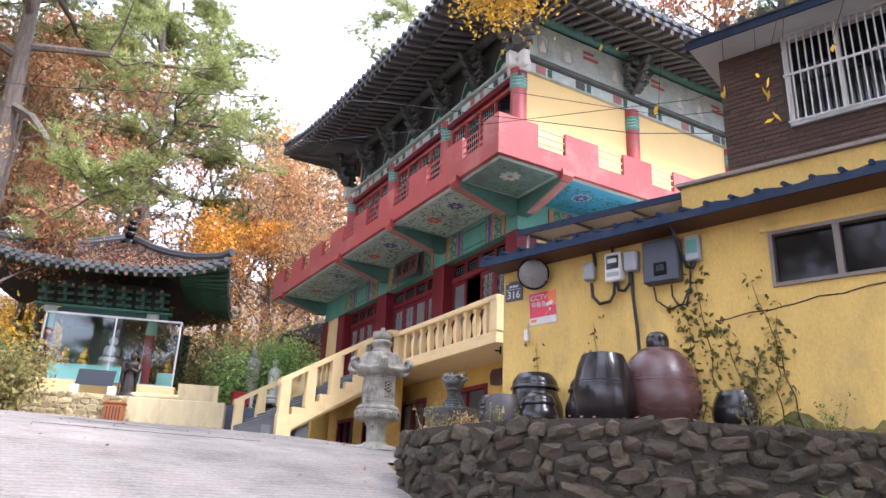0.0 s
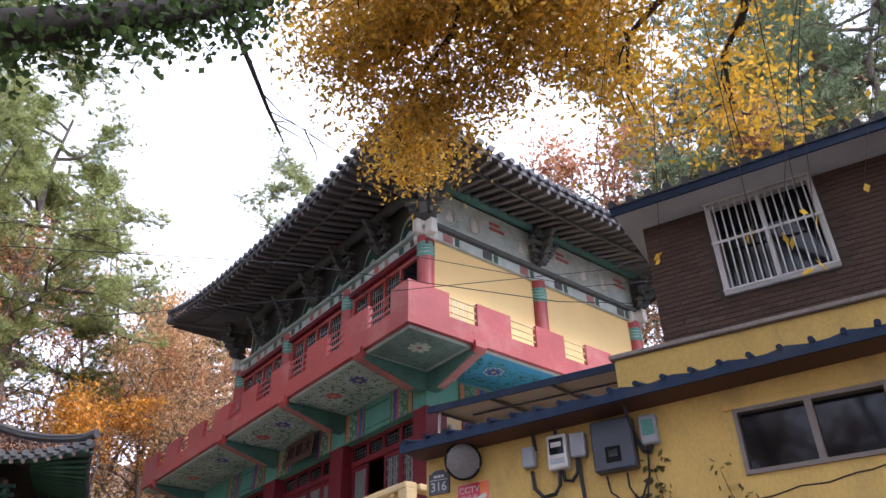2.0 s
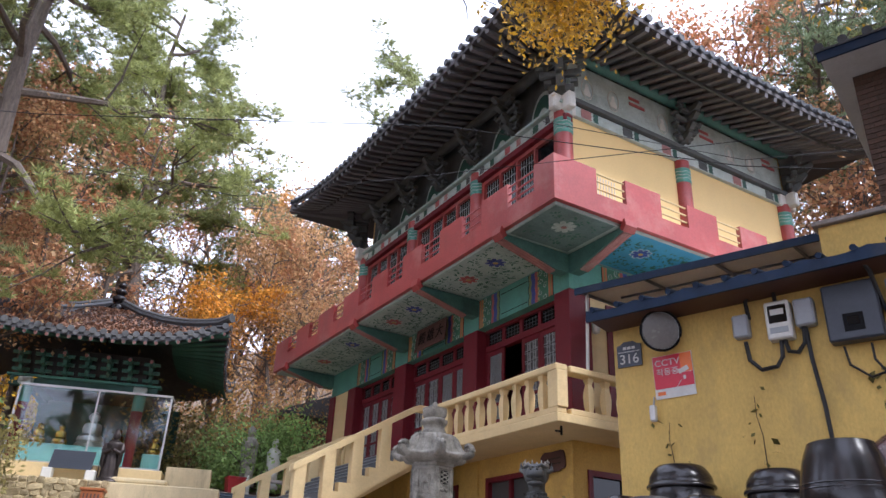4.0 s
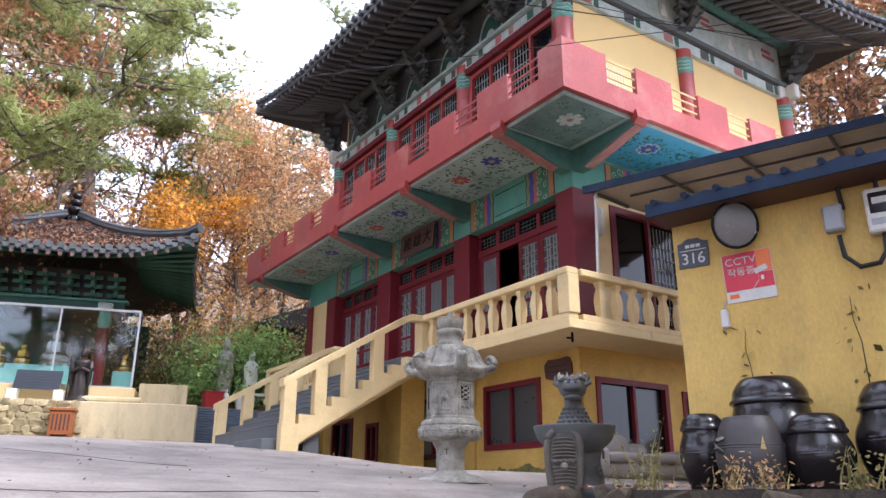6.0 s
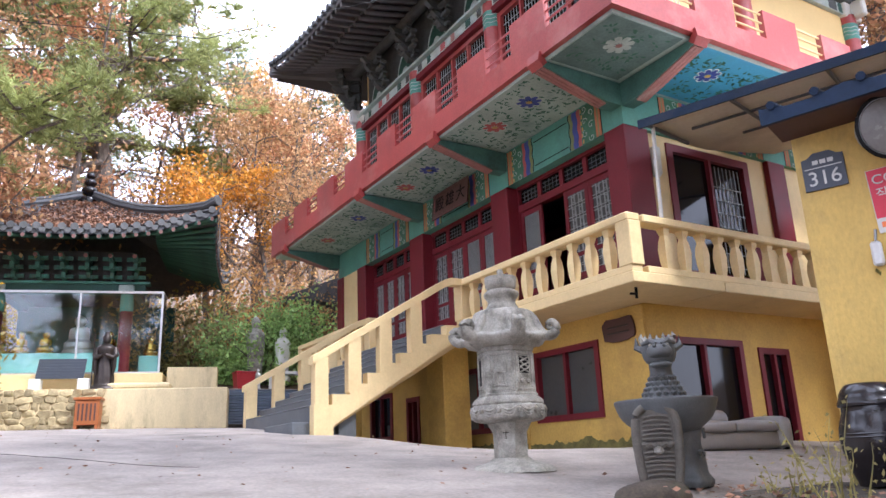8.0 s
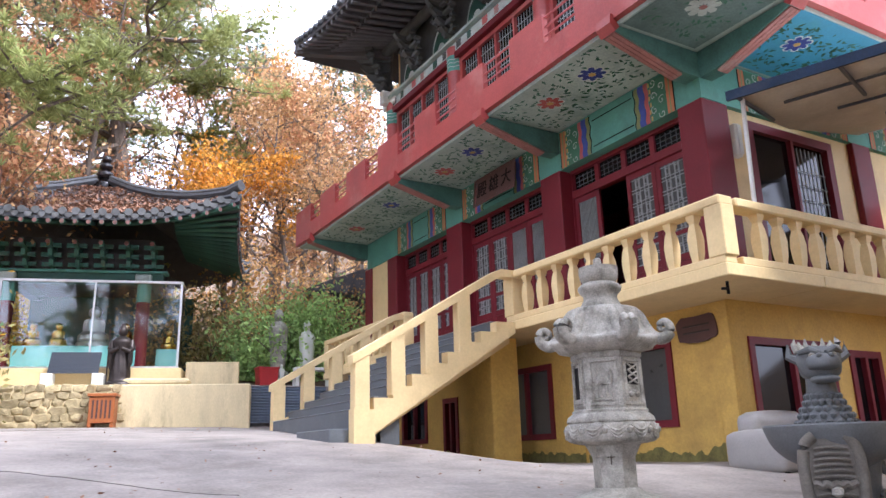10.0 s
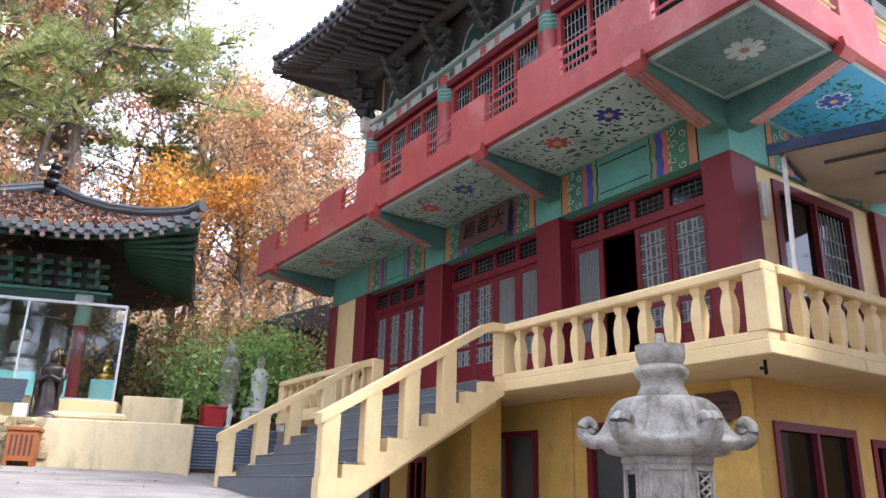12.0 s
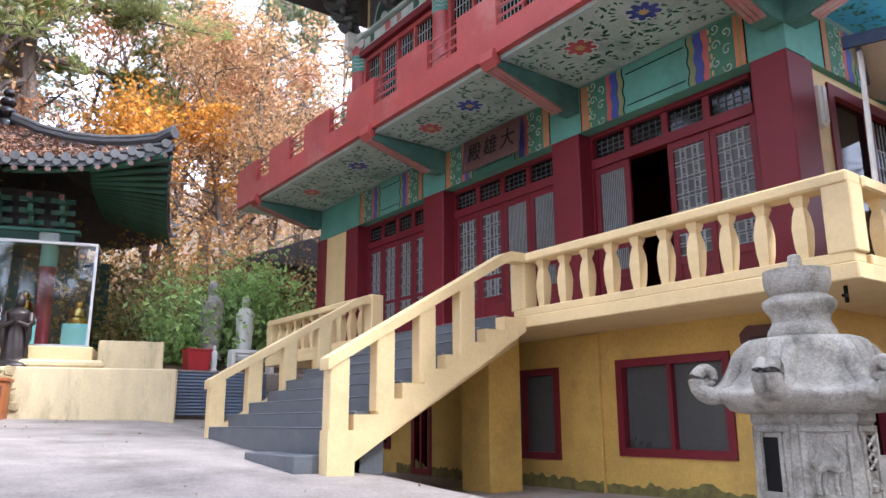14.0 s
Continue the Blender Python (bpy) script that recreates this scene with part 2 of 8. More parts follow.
L_PINE = foliage("pine_needles", (0.20, 0.25, 0.14))
L_PINE3 = foliage("old_pine_needles", (0.33, 0.36, 0.135))
L_PINE2 = foliage("yellowish_pine_needles", (0.31, 0.34, 0.15))
L_GREEN = foliage("glossy_green_leaves", (0.14, 0.23, 0.07))
L_CAMELLIA = foliage("fresh_green_leaves", (0.33, 0.47, 0.16))
L_IVY = foliage("dark_ivy_leaves", (0.075, 0.12, 0.035))
L_OCHRE = foliage("ochre_leaves", (0.50, 0.33, 0.075))
L_YELLOW = foliage("golden_yellow_leaves", (0.64, 0.40, 0.04))
L_AMBER = foliage("amber_leaves", (0.54, 0.31, 0.11))
L_ORANGE = foliage("bright_orange_leaves", (0.68, 0.34, 0.055))
L_RUST = foliage("rust_red_leaves", (0.52, 0.27, 0.14))
L_BROWN = foliage("brown_autumn_leaves", (0.52, 0.33, 0.165))
L_OLIVE = foliage("olive_shrub_leaves", (0.32, 0.28, 0.11))
L_VINE = foliage("dark_olive_vine_leaves", (0.15, 0.14, 0.05))
L_LITTER = mat("fallen_brown_leaves", (0.27, 0.145, 0.09), 0.85, 0.6, 1.4, 2, 20, 0.0, island=0.9)


# ---- mesh builders ----
class Mesh:
    def __init__(self):
        self.v, self.f = [], []

    def add(self, verts, faces):
        o = len(self.v)
        self.v.extend(tuple(p) for p in verts)
        self.f.extend(tuple(i + o for i in q) for q in faces)
        return self

    def box(self, x0, x1, y0, y1, z0, z1, b=0.0, m=None):
        """A box; b chamfers its edges."""
        if x0 > x1: x0, x1 = x1, x0
        if y0 > y1: y0, y1 = y1, y0
        if z0 > z1: z0, z1 = z1, z0
        if not b:
            vs = [(x, y, z) for x in (x0, x1) for y in (y0, y1) for z in (z0, z1)]
            fs = [(0, 1, 3, 2), (4, 6, 7, 5), (0, 4, 5, 1), (2, 3, 7, 6), (0, 2, 6, 4), (1, 5, 7, 3)]
        else:
            b = min(b, (x1 - x0) / 2.2, (y1 - y0) / 2.2, (z1 - z0) / 2.2)
            bm = bmesh.new()
            bmesh.ops.create_cube(bm, size=1)
            for w in bm.verts:
                w.co = ((x0 + x1) / 2 + w.co.x * (x1 - x0), (y0 + y1) / 2 + w.co.y * (y1 - y0), (z0 + z1) / 2 + w.co.z * (z1 - z0))
            bmesh.ops.bevel(bm, geom=list(bm.edges), offset=b, segments=1, affect="EDGES")
            vs = [w.co.copy() for w in bm.verts]
            bm.verts.index_update()
            fs = [[w.index for w in q.verts] for q in bm.faces]
            bm.free()
        if m is not None:
            vs = [m @ Vector(p) for p in vs]
        return self.add(vs, fs)

    def prism(self, poly, axis, a, c, m=None):
        """A polygon of two coordinates, drawn out along axis from a to c."""
        k = len(poly)
        put = {"x": lambda p, h: (h, p[0], p[1]), "y": lambda p, h: (p[0], h, p[1]), "z": lambda p, h: (p[0], p[1], h)}[axis]
        vs = [put(p, a) for p in poly] + [put(p, c) for p in poly]
        if m is not None:
            vs = [m @ Vector(p) for p in vs]
        fs = [tuple(range(k))[::-1], tuple(range(k, 2 * k))] + [(i, (i + 1) % k, k + (i + 1) % k, k + i) for i in range(k)]
        return self.add(vs, fs)

    def lathe(self, prof, n=24, at=(0, 0, 0), wob=None, m=None):
        """A profile of (radius, height) turned round z."""
        vs = []
        for r, z in prof:
            for i in range(n):
                a = 2 * math.pi * i / n
                q = r * (wob(a, z) if wob else 1)
                vs.append((at[0] + q * math.cos(a), at[1] + q * math.sin(a), at[2] + z))
        fs = []
        for j in range(len(prof) - 1):
            for i in range(n):
                k = (i + 1) % n
                fs.append((j * n + i, j * n + k, (j + 1) * n + k, (j + 1) * n + i))
        fs.append(tuple(range(n))[::-1])
        fs.append(tuple(range((len(prof) - 1) * n, len(prof) * n)))
        if m is not None:
            vs = [m @ Vector(p) for p in vs]
        return self.add(vs, fs)

    def tube(self, pts, rad, n=8):
        """A round bar along points; rad is one radius or one for each point."""
        pts = [Vector(p) for p in pts]
        rads = rad if isinstance(rad, (list, tuple)) else [rad] * len(pts)
        vs, fs = [], []
        for i, p in enumerate(pts):
            d = (pts[min(i + 1, len(pts) - 1)] - pts[max(i - 1, 0)]).normalized()
            s = d.cross(Vector((0, 0, 1)) if abs(d.z) < 0.95 else Vector((1, 0, 0))).normalized()
            u = s.cross(d)
            for k in range(n):
                a = 2 * math.pi * k / n
                vs.append(p + (s * math.cos(a) + u * math.sin(a)) * rads[i])
        for i in range(len(pts) - 1):
            for k in range(n):
                j = (k + 1) % n
                fs.append((i * n + k, i * n + j, (i + 1) * n + j, (i + 1) * n + k))
        fs.append(tuple(range(n))[::-1])
        fs.append(tuple(range((len(pts) - 1) * n, len(pts) * n)))
        return self.add(vs, fs)

    def grid(self, fn, us, vs_):
        nu, nv = len(us), len(vs_)
        return self.add([fn(u, w) for u in us for w in vs_],
                        [(i * nv + j, (i + 1) * nv + j, (i + 1) * nv + j + 1, i * nv + j + 1) for i in range(nu - 1) for j in range(nv - 1)])

    def data(self, name, material, smooth=False):
        me = bpy.data.meshes.new(name)
        me.from_pydata(self.v, [], self.f)
        me.materials.append(material)
        bm = bmesh.new()
        bm.from_mesh(me)
        if len(bm.faces) < 60000:
            bmesh.ops.recalc_face_normals(bm, faces=bm.faces)
        bm.to_mesh(me)
        bm.free()
        if smooth:
            me.polygons.foreach_set("use_smooth", [True] * len(me.polygons))
            me.set_sharp_from_angle(angle=radians(38))
        return me


def part(name, shape, material, parent=None, label="", smooth=False, m=None):
    """Links a mesh as one object under a thing or a part."""
    me = shape if isinstance(shape, bpy.types.Mesh) else shape.data(name, material, smooth)
    ob = new(name, me)
    ob.parent = parent
    if m is not None:
        ob.matrix_basis = m
    if label:
        ob["label"] = label
    return ob


def thing(name, label, category, at=None, group="", kind=""):
    ob = new(name)
    ob.empty_display_size = 0.2
    if at is not None:
        ob.matrix_basis = at if isinstance(at, Matrix) else Matrix.Translation(at)
    return tagged(ob, label, category, group, kind)


def setting(name, shape, material, label="", category="", smooth=False, kind="structure"):
    return tagged(part(name, shape, material, None, "", smooth), label, category, "", kind)


def box(*a, b=0.0, m=None):
    return Mesh().box(*a, b=b, m=m)


def letters(body, size, material, name, parent, m, depth=0.004):
    """Text as a mesh, laid on the x-z plane of m."""
    cu = bpy.data.curves.new(name, "FONT")
    cu.body, cu.size, cu.extrude, cu.align_x, cu.align_y = body, size, depth, "CENTER", "CENTER"
    tmp = bpy.data.objects.new(name, cu)
    me = bpy.data.meshes.new_from_object(tmp)
    bpy.data.objects.remove(tmp)
    me.materials.clear()
    me.materials.append(material)
    ob = new(name, me)
    ob.parent, ob.matrix_basis = parent, m @ pose(0, 0, 0, 90)
    return ob


# ---- ground ----
PROFILE = [(-400, -26), (-60, -14), (-12.4, -4.85), (-7.7, -3.62), (-6, -3.12), (-4, -2.63), (-2.5, -2.47), (0, -2.22), (3, -1.88), (7, -1.55),
           (13, -1.22), (17, -1.0), (25, 1.6), (60, 13), (140, 26), (400, 40)]


def smooth_step(a, b, x):
    t = min(max((x - a) / (b - a), 0), 1)
    return t * t * (3 - 2 * t)


def lerp_table(tab, x):
    for (a, p), (b, q) in zip(tab, tab[1:]):
        if x <= b:
            return p + (q - p) * max(x - a, 0) / (b - a)
    return tab[-1][1]


def ground_z(x, y):
    z = (lerp_table(PROFILE, y - 0.7) + lerp_table(PROFILE, y) + lerp_table(PROFILE, y + 0.7)) / 3
    if -4.2 < x and y < 14:
        z += (min(z, -2.24) - z) * smooth_step(-3.6, -1.6, x) * (1 - smooth_step(9.5, 12.5, y))
    if x < -11:
        d = -11 - x
        z += min(0.4 * d, 8 + 0.05 * d) * smooth_step(-30, 4, y)
    if x > 10:
        z += min(0.85 * (x - 10), 10 + 0.05 * x) * smooth_step(-40, 0, y)
    return z


def axis_steps(lo, hi, fine_lo, fine_hi, step):
    out, s = [], step
    k = fine_lo
    while k > lo:
        out.append(k)
        s *= 1.25
        k -= s
    out = [lo] + out[::-1]
    k = fine_lo + step
    while k < fine_hi:
        out.append(k)
        k += step
    s = step
    while k < hi:
        out.append(k)
        s *= 1.25
        k += s
    return out + [hi]


def wrinkle(x, y):
    return 0.25 * noise.noise((x * 0.25, y * 0.25, 3)) * (1 if (x < -11 or y > 17 or x > 10) else 0)


setting("ground", Mesh().grid(lambda x, y: (x, y, ground_z(x, y) + wrinkle(x, y)), axis_steps(-400, 400, -16, 12, 0.7), axis_steps(-400, 400, -16, 22, 0.7)),
        SOIL, "leaf-strewn earth rising into a wooded hillside", "ground", True)


def yard_edge(y):
    left = -9.6 - 0.25 * math.sin(y * 0.7) - (1.2 if y < 9 else 0.0) * 1.0
    right = 3.0 if y > -4.6 else -5.15 - 0.15 * math.sin(y * 2)
    return left, right


def yard_sheet(y0, y1):
    """A stretch of the concrete yard, draped on the ground."""
    sheet = Mesh()
    n_row = int((y1 - y0) / 0.35) + 1
    cols_n = 46
    for j in range(n_row + 1):
        yy = y0 + (y1 - y0) * j / n_row
        a, c = yard_edge(min(max(yy, y0 + 0.01), y1 - 0.01))
        for i in range(cols_n):
            x = a + (c - a) * i / (cols_n - 1)
            sheet.v.append((x, yy, ground_z(x, yy) + 0.02 + 0.018 * noise.noise((x * 0.7, yy * 0.7, 0))))
    for j in range(n_row):
        for i in range(cols_n - 1):
            o = j * cols_n + i
            sheet.f.append((o, o + 1, o + cols_n + 1, o + cols_n))
    return sheet


YARD = CONCRETE.copy()
YARD.name = "scored_yard_concrete"
yn, yl = YARD.node_tree.nodes, YARD.node_tree.links
wv = yn.new("ShaderNodeTexWave")
wv.bands_direction, wv.inputs["Scale"].default_value, wv.inputs["Distortion"].default_value = "Y", 3.4, 3.2
wv.inputs["Detail"].default_value, wv.inputs["Detail Scale"].default_value = 2.0, 1.5
wtc = yn.new("ShaderNodeTexCoord")
yl.new(wtc.outputs["Object"], wv.inputs["Vector"])
wb = yn.new("ShaderNodeBump")
wb.inputs["Strength"].default_value, wb.inputs["Distance"].default_value = 0.5, 0.02
yl.new(wv.outputs["Fac"], wb.inputs["Height"])
ypr = next(k for k in yn if k.type == "BSDF_PRINCIPLED")
dirt = yn.new("ShaderNodeMapRange")
dirt.inputs["From Min"].default_value, dirt.inputs["From Max"].default_value = 0.0, 0.35
dirt.inputs["To Min"].default_value, dirt.inputs["To Max"].default_value = 0.82, 1.0
yl.new(wv.outputs["Fac"], dirt.inputs["Value"])
dm = yn.new("ShaderNodeVectorMath")
dm.operation = "SCALE"
yl.new(ypr.inputs["Base Color"].links[0].from_socket, dm.inputs[0])
yl.new(dirt.outputs[0], dm.inputs["Scale"])
yl.new(dm.outputs[0], ypr.inputs["Base Color"])
ob_ = next(k for k in yn if k.type == "BUMP" and k != wb)
yl.new(wb.outputs[0], ob_.inputs["Normal"])
setting("road", yard_sheet(-22.0, -4.6), YARD, "sloping concrete drive scored across with grooves", "pavement", True)
setting("pavement", yard_sheet(-4.6, 12.3), CONCRETE, "worn grey concrete yard before the hall", "pavement", True)
crk = random.Random(8)
for k in range(3):
    x, y, az = crk.uniform(-9.5, -4.5), crk.uniform(-4.0, 9.0), crk.uniform(0, 6.3)
    pts_ = []
    for _ in range(14):
        pts_.append((x, y, ground_z(x, y) + 0.022 + 0.018 * noise.noise((x * 0.7, y * 0.7, 0))))
        az += crk.uniform(-0.32, 0.32)
        x, y = min(max(x + 0.2 * math.cos(az), -10.4), -4.2), y + 0.2 * math.sin(az)
    tagged(part("crack", Mesh().tube(pts_, 0.0026, 4), MORTAR), "thin dark crack in the concrete yard", "crack", "cracks in the yard", "structure")

# ---- temple hall ----
hall = thing("temple_hall", "two-storey painted temple hall with red columns and tiled eaves", "temple", (0, 0, 0))
COLS = [(0.0, 0.45), (3.2, 3.76), (6.55, 7.18), (9.64, 10.15), (11.12, 11.5)]
HX = 7.6     # depth of the hall
# lower storey


def wall_with_holes(axis, at, thick, a0, a1, z0, z1, holes):
    """One closed wall along an axis with rectangular openings cut right through."""
    sh, seen = Mesh(), {}
    xs = sorted({a0, a1, *[h[0] for h in holes], *[h[1] for h in holes]})
    zs = sorted({z0, z1, *[h[2] for h in holes], *[min(h[3], z1) for h in holes]})

    def solid(i, k):
        if not (0 <= i < len(xs) - 1 and 0 <= k < len(zs) - 1):
            return False
        mx_, mz_ = (xs[i] + xs[i + 1]) / 2, (zs[k] + zs[k + 1]) / 2
        return not any(h[0] < mx_ < h[1] and h[2] < mz_ < h[3] for h in holes)

    def vert(u, d, z):
        key = (round(u, 5), round(d, 5), round(z, 5))
        if key not in seen:
            seen[key] = len(sh.v)
            sh.v.append((d, u, z) if axis == "y" else (u, d, z))
        return seen[key]
    d0, d1 = at, at + thick
    for i in range(len(xs) - 1):
        for k in range(len(zs) - 1):
            if not solid(i, k):
                continue
            p, q, r, s = xs[i], xs[i + 1], zs[k], zs[k + 1]
            for d in (d0, d1):
                sh.f.append((vert(p, d, r), vert(q, d, r), vert(q, d, s), vert(p, d, s)))
            for di, dk, e in ((-1, 0, ((p, r), (p, s))), (1, 0, ((q, r), (q, s))), (0, -1, ((p, r), (q, r))), (0, 1, ((p, s), (q, s)))):
                if not solid(i + di, k + dk):
                    (ua, za), (ub, zb) = e
                    sh.f.append((vert(ua, d0, za), vert(ub, d0, zb), vert(ub, d1, zb), vert(ua, d1, za)))
    return sh


LOWER_WIN = [(1.04, 2.715, -1.75, -0.54), (3.77, 5.28, -1.84, -0.57), (6.9, 7.5, -2.2, -0.9), (8.2, 9.4, -1.8, -0.7)]
part("wall", wall_with_holes("y", 0, 0.22, 0.0, 11.3, -2.7, -0.15, LOWER_WIN), YELLOW, hall, "yellow painted ground-floor wall, green with moss at its foot")
LOWER_END = [(0.30, 2.12, -2.42, -0.63), (2.5, 3.3, -2.42, -0.72)]
part("wall", wall_with_holes("x", 0, 0.2, 0.222, HX, -2.7, -0.15, LOWER_END), YELLOW, hall, "yellow painted end wall under the landing")
part("wall", box(HX, HX + 0.2, 0, 11.3, -2.7, 8.6), YELLOW, hall)
part("wall", box(0.22, HX, 11.1, 11.3, -2.7, 3.2), YELLOW, hall)
part("room_floor", box(0.22, HX, 0.2, 11.1, -2.5, -2.4), CONCRETE, hall)
for yy in (3.3, 6.35):
    part("partition_wall", box(0.9, HX, yy, yy + 0.1, -2.4, -0.15), YELLOW, hall)
part("pilaster", box(-0.04, 0.0, 0.0, 0.28, -2.6, -0.16, b=0.01), YELLOW, hall)
part("pilaster", box(-0.05, 0.0, 2.98, 3.5, -2.6, -0.16, b=0.01), YELLOW, hall)


def framed_window(parent, axis, at, a0, a1, z0, z1, frame_m, pane_m, fw=0.09, panes=2, depth=0.12, name="window", label=""):
    """A window of frame, mullions and panes in a wall."""
    w = (a1 - a0 - 2 * fw) / panes
    holes = [(a0 + fw + w * i + (0.03 if i else 0), a0 + fw + w * (i + 1) - (0.03 if i < panes - 1 else 0), z0 + fw, z1 - fw) for i in range(panes)]
    f = wall_with_holes(axis, at - 0.03, depth + 0.03, a0, a1, z0, z1, holes)
    win = part(name, f, frame_m, parent, label)
    for i in range(panes):
        g = Mesh()
        p, q, d = a0 + fw + w * i + 0.01, a0 + fw + w * (i + 1) - 0.01, 0.05 + 0.015 * (i % 2)
        if axis == "y":
            g.box(at + d, at + d + 0.008, p, q, z0 + fw, z1 - fw)
        else:
            g.box(p, q, at + d, at + d + 0.008, z0 + fw, z1 - fw)
        part("pane", g, pane_m, win)
    return win


for i, (a, c, z0, z1) in enumerate(LOWER_WIN):
    framed_window(hall, "y", 0, a, c, z0, z1, MAROON, MILKY if i < 2 else DARKGLASS, 0.1, label="dark red framed sliding window")
for a, c, z0, z1 in LOWER_END:
    framed_window(hall, "x", 0, a, c, z0, z1, MAROON, DARKGLASS, 0.1, name="door", label="dark red framed sliding glass door")

def moss_strip(axis, at, u0, u1, base, seed, owner=None):
    """A ragged damp and mossy stain along a wall's foot."""
    rng_, pts, n_ = random.Random(seed), [], int((u1 - u0) / 0.04)
    for i in range(n_ + 1):
        u = u0 + (u1 - u0) * i / n_
        h = 0.10 + 0.22 * max(0, noise.noise((u * 1.7, seed, 0))) + 0.05 * noise.noise((u * 9, seed, 2)) + rng_.uniform(0, 0.03)
        pts.append((u, base + max(h, 0.02)))
    g = Mesh()
    for (p, zp), (q, zq) in zip(pts, pts[1:]):
        put = (lambda u, z: (at, u, z)) if axis == "y" else (lambda u, z: (u, at, z))
        g.add([put(p, base - 0.3), put(q, base - 0.3), put(q, zq), put(p, zp)], [(0, 1, 2, 3)])
    part("moss_stain", g, MOSS, owner or hall)["kind"] = "stuff"


moss_strip("y", -0.006, 0.3, 2.97, -2.22, 1)
moss_strip("y", -0.056, 2.98, 3.5, -2.2, 2)
moss_strip("y", -0.006, 3.5, 8.0, -2.18, 3)
moss_strip("x", -0.006, 2.14, 2.48, -2.3, 4)

# landing slab round the hall, pillars below it
slab = Mesh()
slab.box(-1.2, 0.6, -1.02, 11.4, -0.15, -0.0, b=0.012)
slab.box(0.602, HX, -1.02, 0.2, -0.15, -0.0, b=0.012)
part("landing_slab", slab, CREAM, hall, "cream painted concrete landing slab")
part("floor_slab", box(0.604, HX, 0.202, 11.3, -0.15, 0.0), CONCRETE, hall)
for yy in (3.9, 8.6):
    part("pillar", box(-1.18, -0.62, yy, yy + 0.62, -2.6, -0.15, b=0.015), YELLOW, hall, "square yellow pillar below the landing")

# main storey columns, doors
for i, (a, c) in enumerate(COLS):
    part("column", box(0.0, 0.56 if i == 0 else 0.42, a, c, 0.0, 2.79, b=0.015), MAROON, hall, "square dark red column")
part("wall", box(0.05, 0.3, 10.15, 11.12, 0, 2.79), CREAM, hall)
part("sill", box(0.16, 0.40, 0.45, 9.64, 0.0, 0.12), MAROON, hall)


def door_leaf(y0, y1, lattice=True, sheer=False):
    """A door leaf: maroon stiles, a window of pale lattice over a panel, seen from the yard."""
    z0, z1, x = 0.12, 2.27, 0.28
    f = Mesh()
    w = 0.085
    zs = [(z0, z0 + 0.12), (0.62, 0.72), (1.02, 1.08), (z1 - 0.10, z1)]
    f.box(x, x + 0.05, y0, y0 + w, z0, z1, b=0.005).box(x, x + 0.05, y1 - w, y1, z0, z1, b=0.005)
    for a, c in zs:
        f.box(x + 0.003, x + 0.047, y0 + w, y1 - w, a, c)
    f.box(x + 0.02, x + 0.035, y0 + w, y1 - w, z0 + 0.12, 0.62)
    leaf = part("door", f, MAROON, hall, "dark red door leaf with lattice window")
    for a, c in ((0.72, 1.02), (1.08, z1 - 0.10)):
        part("pane", box(x + 0.028, x + 0.034, y0 + w, y1 - w, a, c), PAPERGLASS, leaf)
        g = Mesh()
        u0, u1 = y0 + w, y1 - w
        W = u1 - u0
        if lattice:
            n = 5
            for i in range(1, n):
                u = u0 + W * i / n
                g.box(x + 0.012, x + 0.026, u - 0.0045, u + 0.0045, a, c)
            rows = max(2, round((c - a) / 0.22))
            for r in range(rows):
                za, zb = a + (c - a) * (r + 0.12) / rows, a + (c - a) * (r + 0.88) / rows
                for z in (za, zb):
                    g.box(x + 0.010, x + 0.024, u0, u1, z - 0.0045, z + 0.0045)
                for i in (1, 3):
                    p, q = u0 + W * (i + 0.12) / n, u0 + W * (i + 0.88) / n
                    for z in (za + 0.035, zb - 0.035):
                        g.box(x + 0.008, x + 0.022, p, q, z - 0.0045, z + 0.0045)
                    g.box(x + 0.008, x + 0.022, p, p + 0.01, za, zb).box(x + 0.008, x + 0.022, q - 0.01, q, za, zb)
            part("lattice", g, LATTICE, leaf, "pale wooden lattice")
        else:
            n = 14
            for i in range(1, n):
                u = u0 + W * i / n
                g.box(x + 0.012, x + 0.022, u - 0.004, u + 0.004, a, c)
            part("lattice", g, LATTICE, leaf, "thin vertical pale bars")
    return leaf


